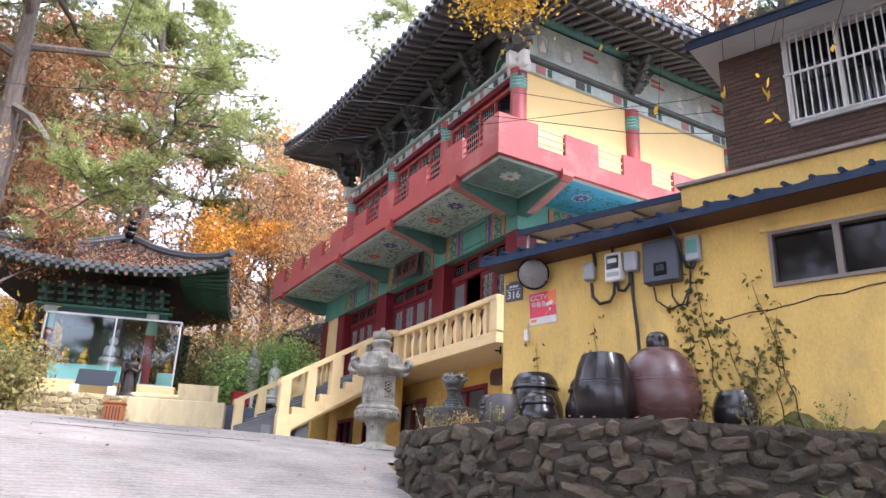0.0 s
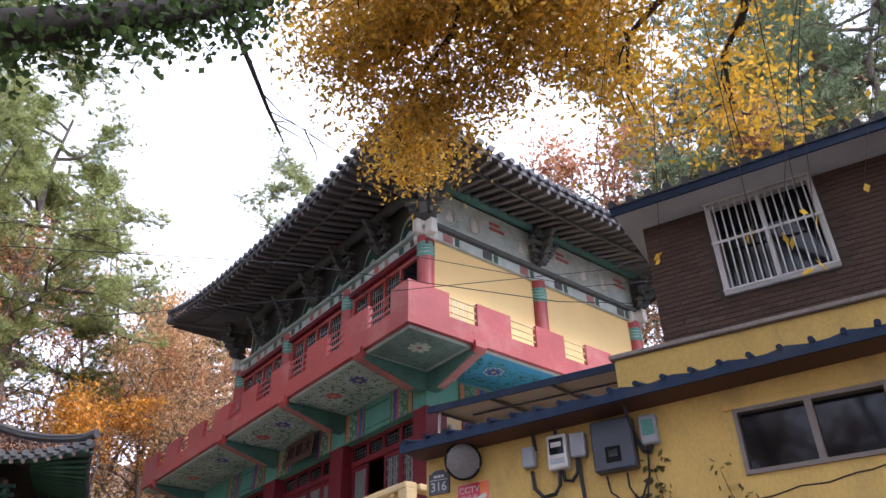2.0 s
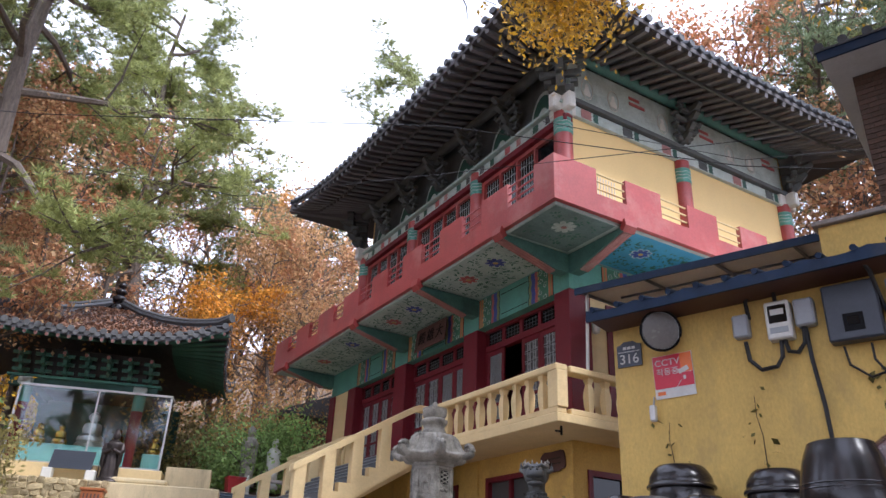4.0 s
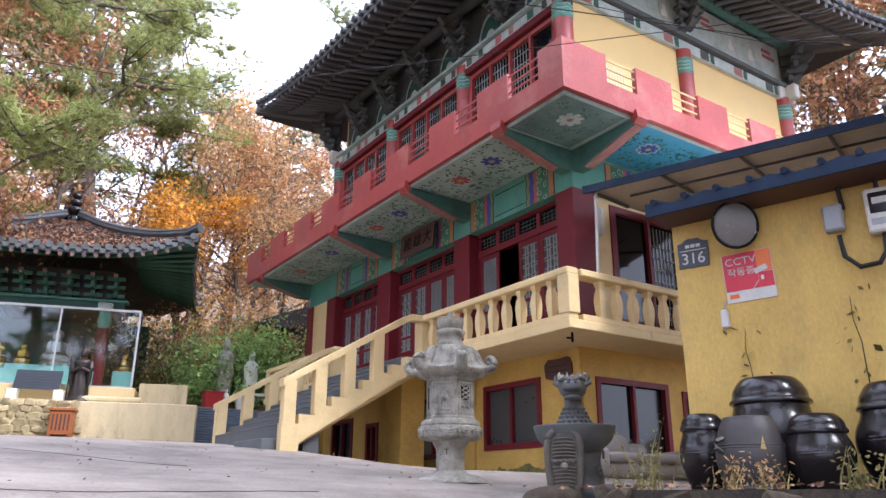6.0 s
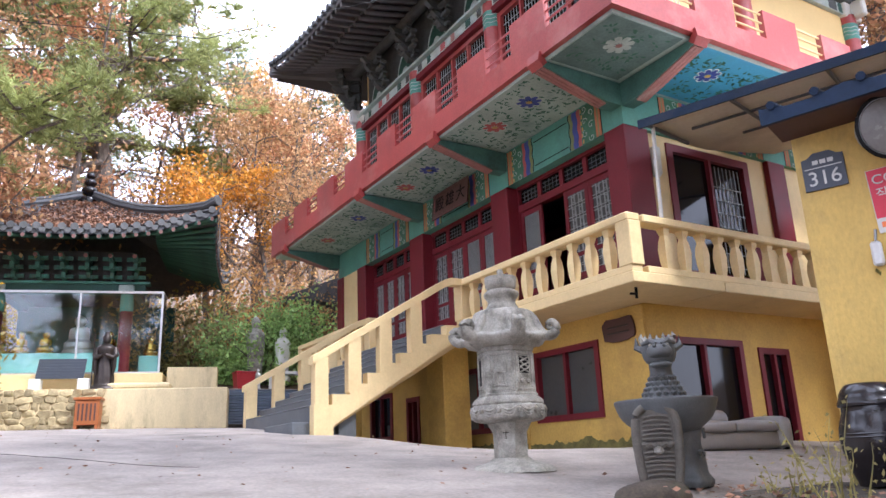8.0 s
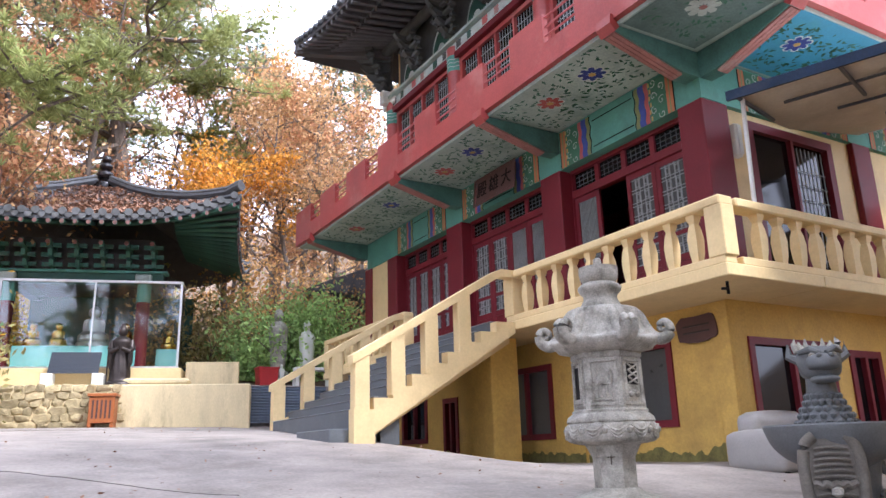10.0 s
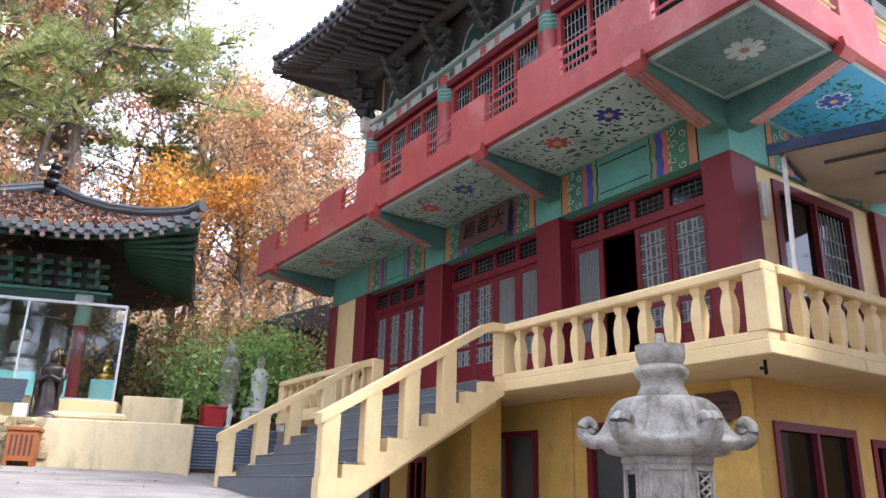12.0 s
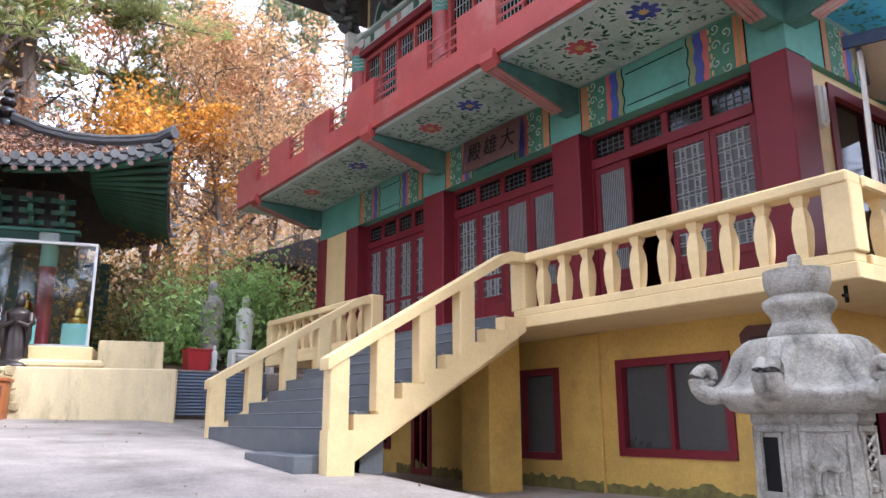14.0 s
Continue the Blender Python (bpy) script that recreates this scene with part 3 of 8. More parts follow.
BAYS = [(0.45, 3.2), (3.76, 6.55), (7.18, 9.64)]
for bi, (a, c) in enumerate(BAYS):
    f = Mesh()
    f.box(0.26, 0.38, a, a + 0.15, 0.12, 2.79).box(0.26, 0.38, c - 0.03, c, 0.12, 2.79)
    f.box(0.24, 0.38, a + 0.15, c - 0.03, 2.27, 2.41, b=0.006).box(0.22, 0.38, a + 0.15, c - 0.03, 2.72, 2.79, b=0.006)
    w = (c - a - 0.18) / 4
    for i in range(1, 4):
        u = a + 0.15 + w * i
        f.box(0.262, 0.37, u - 0.05, u + 0.05, 2.41, 2.72)
    fr = part("door_frame", f, MAROON, hall, "dark red door frame with transom lights")
    for i in range(4):
        u = a + 0.15 + w * i
        part("transom_pane", box(0.30, 0.306, u + 0.05, u + w - 0.05, 2.41, 2.72), DARKGLASS, fr)
        g = Mesh()
        for k in range(3):
            z = 2.485 + 0.08 * k
            g.box(0.288, 0.296, u + 0.08, u + w - 0.08, z - 0.005, z + 0.005)
        for k in range(1, 5):
            v = u + 0.05 + (w - 0.1) * k / 5
            g.box(0.286, 0.294, v - 0.005, v + 0.005, 2.45, 2.68)
        part("lattice", g, GREYWOOD, fr)
        if bi == 0 and i == 2:
            continue
        door_leaf(u + 0.005, u + w - 0.005, lattice=not (bi == 0 and i == 3) and not (bi == 1 and i in (0, 1)))
# the open leaf stands swung inwards
part("door", box(0.36, 0.95, 1.905, 1.945, 0.12, 2.26, b=0.005), MAROON, hall, "dark red door leaf swung open inwards")
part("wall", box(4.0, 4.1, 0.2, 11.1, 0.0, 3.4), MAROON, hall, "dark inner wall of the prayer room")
part("ceiling", box(0.44, HX, 0.2, 11.3, 3.4, 3.5), BOARD, hall)
alt = Mesh().box(3.2, 3.95, 0.6, 9.0, 0.0, 1.0, b=0.02)
part("altar", alt, SIGNWOOD, hall, "dark wooden altar inside the hall")
for k in range(5):
    part("banner", box(2.2, 2.22, 1.5 + 0.22 * k, 1.62 + 0.22 * k, 1.2 + 0.1 * (k % 2), 2.0), BLUE if k % 2 else SKYBLUE, hall)

# end wall of the main storey
END_HOLES = [(1.03, 3.12, 0.35, 2.68), (4.75, 6.9, 0.35, 2.62)]
part("wall", wall_with_holes("x", 0.1, 0.14, 0.56, HX, 0.0, 2.79, END_HOLES), CREAM, hall, "cream plastered end wall")
for a, c, z0, z1 in END_HOLES:
    framed_window(hall, "x", 0.1, a, c, z0, z1, MAROON, DARKGLASS, 0.14, label="dark red framed sliding window")
    g = Mesh()
    w = (c - a - 0.28) / 2
    for i in range(1, 9):
        u = a + 0.14 + w + w * i / 9
        g.box(u - 0.006, u + 0.006, 0.13, 0.142, z0 + 0.2, z1 - 0.2)
    for k in range(7):
        z = z0 + 0.3 + k * 0.24
        g.box(a + 0.2 + w, c - 0.2, 0.128, 0.14, z, z + 0.012)
    part("lattice", g, LATTICE, hall.children[-1], "pale wooden lattice behind the pane")
for a, c in ((3.62, 4.12), (7.2, 7.6)):
    part("column", box(a, c, 0.0, 0.36, 0.0, 2.79, b=0.015), MAROON, hall, "square dark red column")
wb_ = part("wall_lamp", box(0.64, 0.76, -0.02, 0.098, 2.0, 2.52, b=0.02), WHITE, hall, "small white lamp box on the wall")
part("shade", box(0.655, 0.745, -0.045, -0.021, 2.03, 2.49, b=0.01), WHITE_BAR, wb_)

# painted beam band
part("beam", box(0.02, 0.44, 0.0, 11.4, 2.79, 3.5), TEAL, hall, "teal beam painted with bright end bands")
part("beam", box(0.442, HX, 0.02, 0.42, 2.79, 3.5), TEAL, hall, "teal end beam painted with bright bands")


def band(axis, u0, u1, z0, z1, material, waves=0.0, face=0.016, name="painted_band"):
    """A painted upright stripe, with wavy edges where waves is set."""
    n = 14 if waves else 1
    g = Mesh()
    pts = [(u0 + waves * math.sin(i * 2 * math.pi * 2.5 / n), z0 + (z1 - z0) * i / n) for i in range(n + 1)]
    pts += [(u1 + waves * math.sin(i * 2 * math.pi * 2.5 / n), z0 + (z1 - z0) * i / n) for i in range(n, -1, -1)]
    if axis == "y":
        g.prism(pts, "x", face, face + 0.004)
    else:
        g.prism(pts, "y", face, face + 0.004)
    return part(name, g, material, hall)


def scroll_panel(axis, u0, u1, z0, z1, face):
    """Curling leaf lines on a dark ground."""
    band(axis, u0, u1, z0, z1, LEAFGREEN, 0, face)
    g = Mesh()
    rows = 6
    h = (z1 - z0) / rows
    for r in range(rows):
        cu, cz = u0 + (u1 - u0) * (0.28 + 0.44 * (r % 2)), z0 + h * (r + 0.5)
        pts = []
        for k in range(13):
            a = k * 0.55 + r
            rad = 0.010 + 0.0055 * k
            p = (cu + rad * math.cos(a) * 0.95, cz + rad * math.sin(a))
            pts.append((face - 0.002, p[0], p[1]) if axis == "y" else (p[0], face - 0.002, p[1]))
        g.tube(pts, 0.007, 4)
    part("painted_scroll", g, FRIEZE, hall)
    g = Mesh()
    for r in range(6):
        cz = z0 + (z1 - z0) * (r + 0.5) / 6
        e = u1 - 0.03 if r % 2 else u1 - 0.05
        if axis == "y":
            g.box(face - 0.004, face - 0.001, e, e + 0.03, cz - 0.04, cz + 0.03)
        else:
            g.box(e, e + 0.03, face - 0.004, face - 0.001, cz - 0.04, cz + 0.03)
    part("painted_border", g, GOLD_LINE, hall)["kind"] = "stuff"


def bay_bands(axis, a, c, z0, z1):
    """The bright end bands and black-lined panel of one bay of the beam."""
    face = 0.012
    for s, e in ((1, a), (-1, c)):
        def st(p, q, m_, w=0.0):
            u0, u1 = sorted((e + s * p, e + s * q))
            band(axis, u0, u1, z0, z1, m_, w, face)
        st(0.0, 0.02, BLACK)
        st(0.02, 0.07, ORANGE), st(0.07, 0.10, OLIVE), st(0.10, 0.15, ORANGE)
        u0, u1 = sorted((e + s * 0.155, e + s * 0.50))
        scroll_panel(axis, u0, u1, z0, z1, face)
        st(0.505, 0.585, ROSE, 0.012), st(0.59, 0.71, BLUE, 0.014), st(0.715, 0.79, OLIVE, 0.016), st(0.80, 0.815, BLACK, 0.016)
    band(axis, a + 0.86, c - 0.86, z0 + 0.10, z0 + 0.115, BLACK, 0, face)
    band(axis, a + 0.86, c - 0.86, z1 - 0.115, z1 - 0.10, BLACK, 0, face)


for a, c in BAYS:
    bay_bands("y", a + 0.02, c - 0.06, 2.792, 3.47)
bay_bands("x", 0.9, 3.55, 2.792, 3.47)
bay_bands("x", 4.2, 7.1, 2.792, 3.47)

# name board with its three characters
bd = Matrix.Translation((-0.19, 4.93, 3.07)) @ pose(0, 0, 0, 0, 6, 0)
nb = part("name_board", box(-0.03, 0.03, -0.66, 0.66, -0.26, 0.26, b=0.01), SIGNWOOD, hall, "dark wooden name board with painted characters", m=bd)
part("border", Mesh().box(-0.045, -0.028, -0.66, 0.66, 0.23, 0.30, b=0.005).box(-0.045, -0.028, -0.66, 0.66, -0.30, -0.23, b=0.005)
     .box(-0.045, -0.028, -0.72, -0.66, -0.30, 0.30, b=0.005).box(-0.045, -0.028, 0.66, 0.72, -0.30, 0.30, b=0.005), SIGNWOOD, nb)
for ch, u in (("大", -0.42), ("雄", 0.0), ("殿", 0.42)):
    letters(ch, 0.36, BLACK, "character", nb, Matrix.Translation((-0.034, u, 0)) @ pose(0, 0, 0, 0, 0, -90))

# balcony: slab, parapet with gaps, painted underside, bracket beams
BX, BY, BYE, BZ = -1.58, -1.55, 12.62, 3.58
bal = Mesh()
bal.box(BX + 0.1, 0.5, BY + 0.1, BYE - 0.1, 3.52, 3.62)
bal.box(0.502, HX, BY + 0.1, 0.5, 3.52, 3.62)
part("balcony_slab", bal, SOFFIT, hall, "balcony slab, pale green painted below")
GAPS_Y = [(-0.97, -0.15), (0.73, 1.47), (2.35, 3.15), (4.04, 4.8), (5.65, 6.4), (7.36, 8.02), (9.1, 9.8), (10.8, 11.5)]
GAPS_X = [(-0.58, 0.15), (1.07, 1.81), (2.67, 3.38), (4.24, 4.95), (5.85, 6.6)]
PT = 0.1


def parapet(axis, u0, u1, gaps, at):
    sh = wall_with_holes(axis, at, PT, u0, u1, BZ, 4.5, [(p, q, 3.98, 4.6) for p, q in gaps])
    pr = part("parapet", sh, RED, hall, "red painted parapet with stepped gaps, paint worn")
    for p, q in gaps:
        for z in (4.12, 4.28, 4.44):
            g = Mesh()
            if axis == "y":
                g.tube([(at + PT / 2, p - 0.02, z), (at + PT / 2, q + 0.02, z)], 0.018, 6)
            else:
                g.tube([(p - 0.02, at + PT / 2, z), (q + 0.02, at + PT / 2, z)], 0.018, 6)
            part("rail", g, CREAM if axis == "x" else ROSE, pr)
    return pr


parapet("y", BY, BYE, GAPS_Y, BX)
px = parapet("x", BX + PT + 0.002, HX, GAPS_X, BY)
parapet("x", BX + PT + 0.002, 0.4, [(-1.0, -0.4)], BYE - PT)
gr = Mesh()
for k in range(9):
    gr.tube([(-0.5 + 0.07 * k, BY + 0.2, 3.99), (-0.5 + 0.07 * k, BY + 0.2, 4.5)], 0.009, 5)
part("grille", gr, WHITE_BAR, px, "thin white upright bars behind the gap")


def bracket_beam(axis, u):
    """A cantilever beam below the balcony, green with a pink-red moulded soffit and a red nose."""
    g, r, nose = Mesh(), Mesh(), Mesh()
    if axis == "y":
        prof = [(BX + 0.02, 3.5), (0.05, 3.5), (0.05, 3.10), (-0.3, 3.10), (BX + 0.02, 3.42)]
        g.prism([(p[0], p[1]) for p in prof], "y", u - 0.13, u + 0.13)
        for dy in (-0.07, 0.0, 0.07):
            r.prism([(BX + 0.04, 3.415), (-0.3, 3.095), (-0.3, 3.07), (BX + 0.04, 3.39)], "y", u + dy - 0.03, u + dy + 0.03)
        nose.prism([(BX - 0.05, 3.64), (BX - 0.001, 3.64), (BX + 0.1, 3.48), (BX + 0.02, 3.40), (BX - 0.07, 3.50)], "y", u - 0.14, u + 0.14)
    else:
        prof = [(BY + 0.02, 3.5), (0.05, 3.5), (0.05, 3.10), (-0.3, 3.10), (BY + 0.02, 3.42)]
        g.prism(prof, "x", u - 0.13, u + 0.13)
        for dx in (-0.07, 0.0, 0.07):
            r.prism([(BY + 0.04, 3.415), (-0.3, 3.095), (-0.3, 3.07), (BY + 0.04, 3.39)], "x", u + dx - 0.03, u + dx + 0.03)
        nose.prism([(BY - 0.05, 3.64), (BY - 0.001, 3.64), (BY + 0.1, 3.48), (BY + 0.02, 3.40), (BY - 0.07, 3.50)], "x", u - 0.14, u + 0.14)
    br = part("bracket_beam", g, BEAM_GREEN, hall, "green cantilever beam with a faded pink soffit")
    part("moulding", r, PINK, br)
    part("nose", nose, RED, br)


for u in (0.12, 3.3, 6.6, 11.5):
    bracket_beam("y", u)
for u in (0.16, 3.85, 7.4):
    bracket_beam("x", u)


def flower(cx, cy, r, petal_m, core_m, z=3.514):
    """A painted lotus rosette lying on the balcony's underside."""
    g = Mesh()
    for ring, (n, r0, r1, dz) in enumerate(((8, 0.30, 1.0, 0.0), (8, 0.15, 0.68, 0.004))):
        for i in range(n):
            a = 2 * math.pi * (i + 0.5 * ring) / n
            pts = [(cx + r * (math.cos(a + da) * q), cy + r * (math.sin(a + da) * q), z - dz)
                   for q, da in ((r0, 0), ((r0 + r1) / 2, 0.33), (r1 * 0.92, 0.20), (r1, 0), (r1 * 0.92, -0.20), ((r0 + r1) / 2, -0.33))]
            g.add(pts, [(0, 1, 2, 3, 4, 5)])
    fl = part("painted_flower", g, petal_m, hall)
    rim = Mesh()
    for i in range(8):
        a = 2 * math.pi * i / 8
        rim.add([(cx + 1.13 * r * math.cos(a + da) * q, cy + 1.13 * r * math.sin(a + da) * q, z + 0.0015) for q, da in ((0.25, 0), (0.62, 0.39), (0.92, 0.26), (1.0, 0), (0.92, -0.26), (0.62, -0.39))], [(0, 1, 2, 3, 4, 5)])
    part("painted_outline", rim, FRIEZE, fl)
    part("painted_heart", Mesh().lathe([(r * 0.26, 0), (r * 0.22, 0.003)], 12, (cx, cy, z - 0.011)), core_m, fl)


def leaves_on_soffit(x0, x1, y0, y1, n, seed, avoid, z=3.516):
    """Painted leaf strokes strewn over one soffit panel."""
    rng = random.Random(seed)
    g = Mesh()
    while n:
        x, y = rng.uniform(x0, x1), rng.uniform(y0, y1)
        n -= 1
        if any(abs(x - a) < 0.2 and abs(y - c) < 0.2 for a, c in avoid):
            continue
        a, s = rng.uniform(0, 6.3), rng.uniform(0.03, 0.06)
        ca, sa = math.cos(a), math.sin(a)
        pts = [(x + s * (ca * u - sa * v), y + s * (sa * u + ca * v), z) for u, v in ((-1.2, 0), (-0.2, 0.5), (1.3, 0), (-0.2, -0.5))]
        g.add(pts, [(0, 1, 2, 3)])
    ob = part("painted_leaves", g, LEAFDARK, hall)
    ob["kind"] = "stuff"


SOFFITS = [(0.28, 3.14, 1.22, 2.30), (3.46, 6.44, 4.63, 5.75), (6.76, 11.34, 8.12, 10.17)]
for i, (a, c, m1, m2) in enumerate(SOFFITS):
    flower(-0.88, m1, 0.22, BLUE, GOLD_LINE)
    flower(-0.84, m2, 0.22, ROSE, GOLD_LINE)
    leaves_on_soffit(BX + 0.2, -0.05, a, c, round(92 * (c - a)), i, [(-0.88, m1), (-0.84, m2)])
part("soffit_panel", box(0.30, 3.7, BY + 0.12, -0.02, 3.511, 3.519), SKYBLUE, hall, "sky-blue painted soffit panel")
for k, fx in enumerate((1.16, 2.6, 5.4)):
    flower(fx, -0.84, 0.2, BLUE, GOLD_LINE, 3.505)
leaves_on_soffit(0.5, 3.3, BY + 0.3, -0.1, 300, 9, [(1.16, -0.84), (2.6, -0.84)], 3.508)
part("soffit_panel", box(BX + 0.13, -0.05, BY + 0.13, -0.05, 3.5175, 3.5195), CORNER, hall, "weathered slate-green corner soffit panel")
leaves_on_soffit(BX + 0.25, -0.2, BY + 0.25, -0.2, 70, 10, [(-0.75, -0.8)])
flower(-0.80, -0.86, 0.21, FRIEZE, PINK, 3.510)

# upper storey
UC = [0.0, 3.3, 6.55, 9.7]
UW, ZB, ZT = 0.36, 3.62, 6.4


def round_column(cx, cy, r=0.2):
    co = part("column", Mesh().lathe([(r, ZB), (r, 6.95)], 18, (cx, cy, 0)), RED, hall, "round red column with a painted green collar", smooth=True)
    part("collar", Mesh().lathe([(r + 0.002, 6.34), (r + 0.012, 6.37), (r + 0.006, 6.4), (r + 0.006, 6.66), (r + 0.014, 6.70), (r + 0.002, 6.73)], 18, (cx, cy, 0)), TEAL, co, "green and white collar", True)
    for z in (6.44, 6.53, 6.62):
        g = Mesh()
        n = 24
        pts = [((r + 0.008) * math.cos(2 * math.pi * i / n) + cx, (r + 0.008) * math.sin(2 * math.pi * i / n) + cy, z + 0.018 * math.sin(i * 1.57)) for i in range(n + 1)]
        part("painted_line", g.tube(pts, 0.01, 4), FRIEZE, co)


for yy in UC:
    round_column(0.05, yy + 0.05)
for xx in (3.7, 7.5):
    round_column(xx, 0.05)
# front windows between columns
for a, c in zip(UC, UC[1:]):
    a, c = a + 0.25, c - 0.15
    part("wall", box(0.04, 0.16, a, c, ZB, 4.55), RED, hall)
    wi = framed_window(hall, "y", 0.05, a, c, 4.55, 6.62, RED, DARKGLASS, 0.1, 4, label="red framed upper window with lattice panes")
    g = Mesh()
    w = (c - a - 0.2) / 4
    for i in range(4):
        if i == 0 and a < 1:
            continue
        for k in range(1, 7):
            u = a + 0.1 + w * i + w * k / 7
            g.box(0.085, 0.097, u - 0.006, u + 0.006, 4.7, 6.5)
        for z in (5.0, 5.35, 5.7, 6.05, 6.3):
            g.box(0.083, 0.095, a + 0.12 + w * i, a + 0.08 + w * (i + 1), z, z + 0.012)
    part("lattice", g, LATTICE, wi)
# end wall panels
part("wall", box(0.2, HX, 0.06, 0.2, ZB, 6.95), PANEL, hall, "pale yellow plastered upper end wall")
part("wall", box(0.2, HX, 9.6, 9.75, ZB, 8.5), PANEL, hall)
part("wall", box(0.17, 0.3, 0.2, 9.6, 6.66, 8.6), GREYWOOD, hall)
part("ceiling", box(0.3, HX, 0.2, 9.6, 6.3, 6.4), BOARD, hall)
# girders and friezes
for z0, z1, off, m_ in ((6.64, 6.80, -0.02, MAROON), (6.82, 7.04, 0.0, FRIEZE), (7.06, 7.13, -0.10, SOFFIT), (7.15, 7.20, -0.03, GREYWOOD)):
    part("girder", box(off - 0.06, 0.16, -0.15, 9.9, z0, z1, b=0.01), m_, hall, "weathered painted girder")
for z0, z1, off, m_ in ((6.95, 7.22, 0.0, FRIEZE), (7.24, 7.36, -0.1, GREYWOOD), (7.38, 8.45, 0.05, FRIEZE)):
    part("girder", box(0.2, HX, off - 0.04, 0.2, z0, z1, b=0.01), m_, hall, "pale green painted frieze")
part("girder", Mesh().tube([(-0.4, -0.15, 8.52), (HX + 0.4, -0.15, 8.52)], 0.14, 12), BEAM_GREEN, hall, "round green purlin", True)
part("girder", Mesh().tube([(-0.15, -0.4, 8.35), (-0.15, 10.0, 8.45)], 0.14, 12), GREYWOOD, hall, "round weathered purlin", True)
# painted strokes of the end frieze
for k in range(9):
    u = 0.75 + 0.8 * k
    if k % 3 == 2:
        for dz in (0.0, 0.16):
            part("painted_bar", box(u - 0.28, u + 0.22 - dz, -0.006, 0.008, 7.98 + dz, 8.06 + dz), ROSE, hall)
    else:
        g = Mesh()
        for i in range(14):
            a0 = i * 2 * math.pi / 14
            g.tube([(u + 0.17 * math.cos(a0), -0.004, 7.85 + 0.28 * math.sin(a0)), (u + 0.17 * math.cos(a0 + 0.46), -0.004, 7.85 + 0.28 * math.sin(a0 + 0.46))], 0.012, 4)
        g.lathe([(0.09, 0), (0.11, 0.1), (0.05, 0.22), (0.06, 0.28), (0.02, 0.34)], 8, (0, 0, 0), None, Matrix.Translation((u, 0.0, 7.66)) @ Matrix.Diagonal((1, 0.12, 1, 1)))
        part("painted_roundel", g, WHITE, hall)
for k in range(6):
    u = 0.5 + 1.25 * k
    band("x", u, u + 0.3, 6.97, 7.2, GREYWOOD if k % 2 else PINK, 0.01, -0.046)
    band("x", u + 0.36, u + 0.5, 6.97, 7.2, TEAL_DARK, 0.01, -0.046)
for k in range(9):
    u = 0.35 + 1.08 * k
    band("y", u, u + 0.16, 6.84, 7.02, (GREYWOOD, PINK, TEAL_DARK)[k % 3], 0.01, -0.066)
    band("y", u + 0.42, u + 0.62, 6.84, 7.02, (TEAL_DARK, ROSE, GREYWOOD)[k % 3], 0.01, -0.066)
# painted arches on the boards between the front brackets
for yy in (0.85, 2.5, 4.15, 5.8, 7.4, 8.95):
    for r, m_, d in ((0.46, FRIEZE, 0.160), (0.40, TEAL_DARK, 0.155), (0.2, FRIEZE, 0.150), (0.12, PINK, 0.145)):
        pr = [(yy + r * math.cos(a), 7.24 + 1.75 * r * math.sin(a)) for a in [math.pi * i / 14 for i in range(15)]]
        part("painted_arch", Mesh().prism(pr, "x", d, 0.168), m_, hall)


def bracket_cluster(m, parent, s=1.0):
    """Stacked, stepping bracket arms with curled noses."""
    g = Mesh()
    for k, (reach, w, z) in enumerate(((0.2, 0.5, 0.0), (0.36, 0.8, 0.26), (0.52, 1.0, 0.52), (0.66, 0.7, 0.78))):
        nose = [(0, z + 0.22), (-reach, z + 0.22), (-reach - 0.18, z + 0.30), (-reach - 0.22, z + 0.22), (-reach - 0.08, z + 0.08), (-reach * 0.6, z + 0.04), (0, z)]
        g.prism([(p * s, q * s) for p, q in nose], "y", -0.08 * s, 0.08 * s, m)
        g.box(-reach * 0.62 * s - 0.06, -reach * 0.62 * s + 0.06, -w / 2 * s, w / 2 * s, z * s + 0.06, (z + 0.2) * s, b=0.02, m=m)
        for e in (-w / 2, w / 2):
            g.box((-reach * 0.62 - 0.09) * s, (-reach * 0.62 + 0.09) * s, (e - 0.07) * s, (e + 0.07) * s, (z + 0.2) * s, (z + 0.28) * s, m=m)
    return part("eave_bracket", g, GREYWOOD, parent, "weathered stepped wooden eave bracket")


for yy in (1.65, 3.3, 4.95, 6.55, 8.2):
    bracket_cluster(Matrix.Translation((0.0, yy + 0.05, 7.24)), hall, 0.8)
for xx in (3.7,):
    bracket_cluster(Matrix.Translation((xx, -0.02, 7.42)) @ pose(0, 0, 0, 0, 0, 90), hall, 0.85)
for cx, cy, az in ((0.0, 0.0, 45), (0.0, 9.8, -45), (7.6, 0.0, 135)):
    bracket_cluster(Matrix.Translation((cx, cy, 7.3)) @ pose(0, 0, 0, 0, 0, az), hall, 1.15)
    cap = part("capital", box(cx - 0.32, cx + 0.32, cy - 0.1, cy + 0.1, 6.9, 7.3, b=0.03), WHITE, hall, "pale carved capital block on the corner column")
    part("tenon", box(cx - 0.1, cx + 0.1, cy - 0.36, cy + 0.36, 6.88, 7.28, b=0.03), WHITE, cap)

# roof: soffit, rafters, tiles
EX0, EX1, EY0, EY1 = -2.0, 9.6, -2.0, 11.4


def eave_z(u, lo, hi, tilt):
    s = (u - (lo + hi) / 2) / ((hi - lo) / 2)
    return 8.02 + tilt + 0.42 * abs(s) ** 3


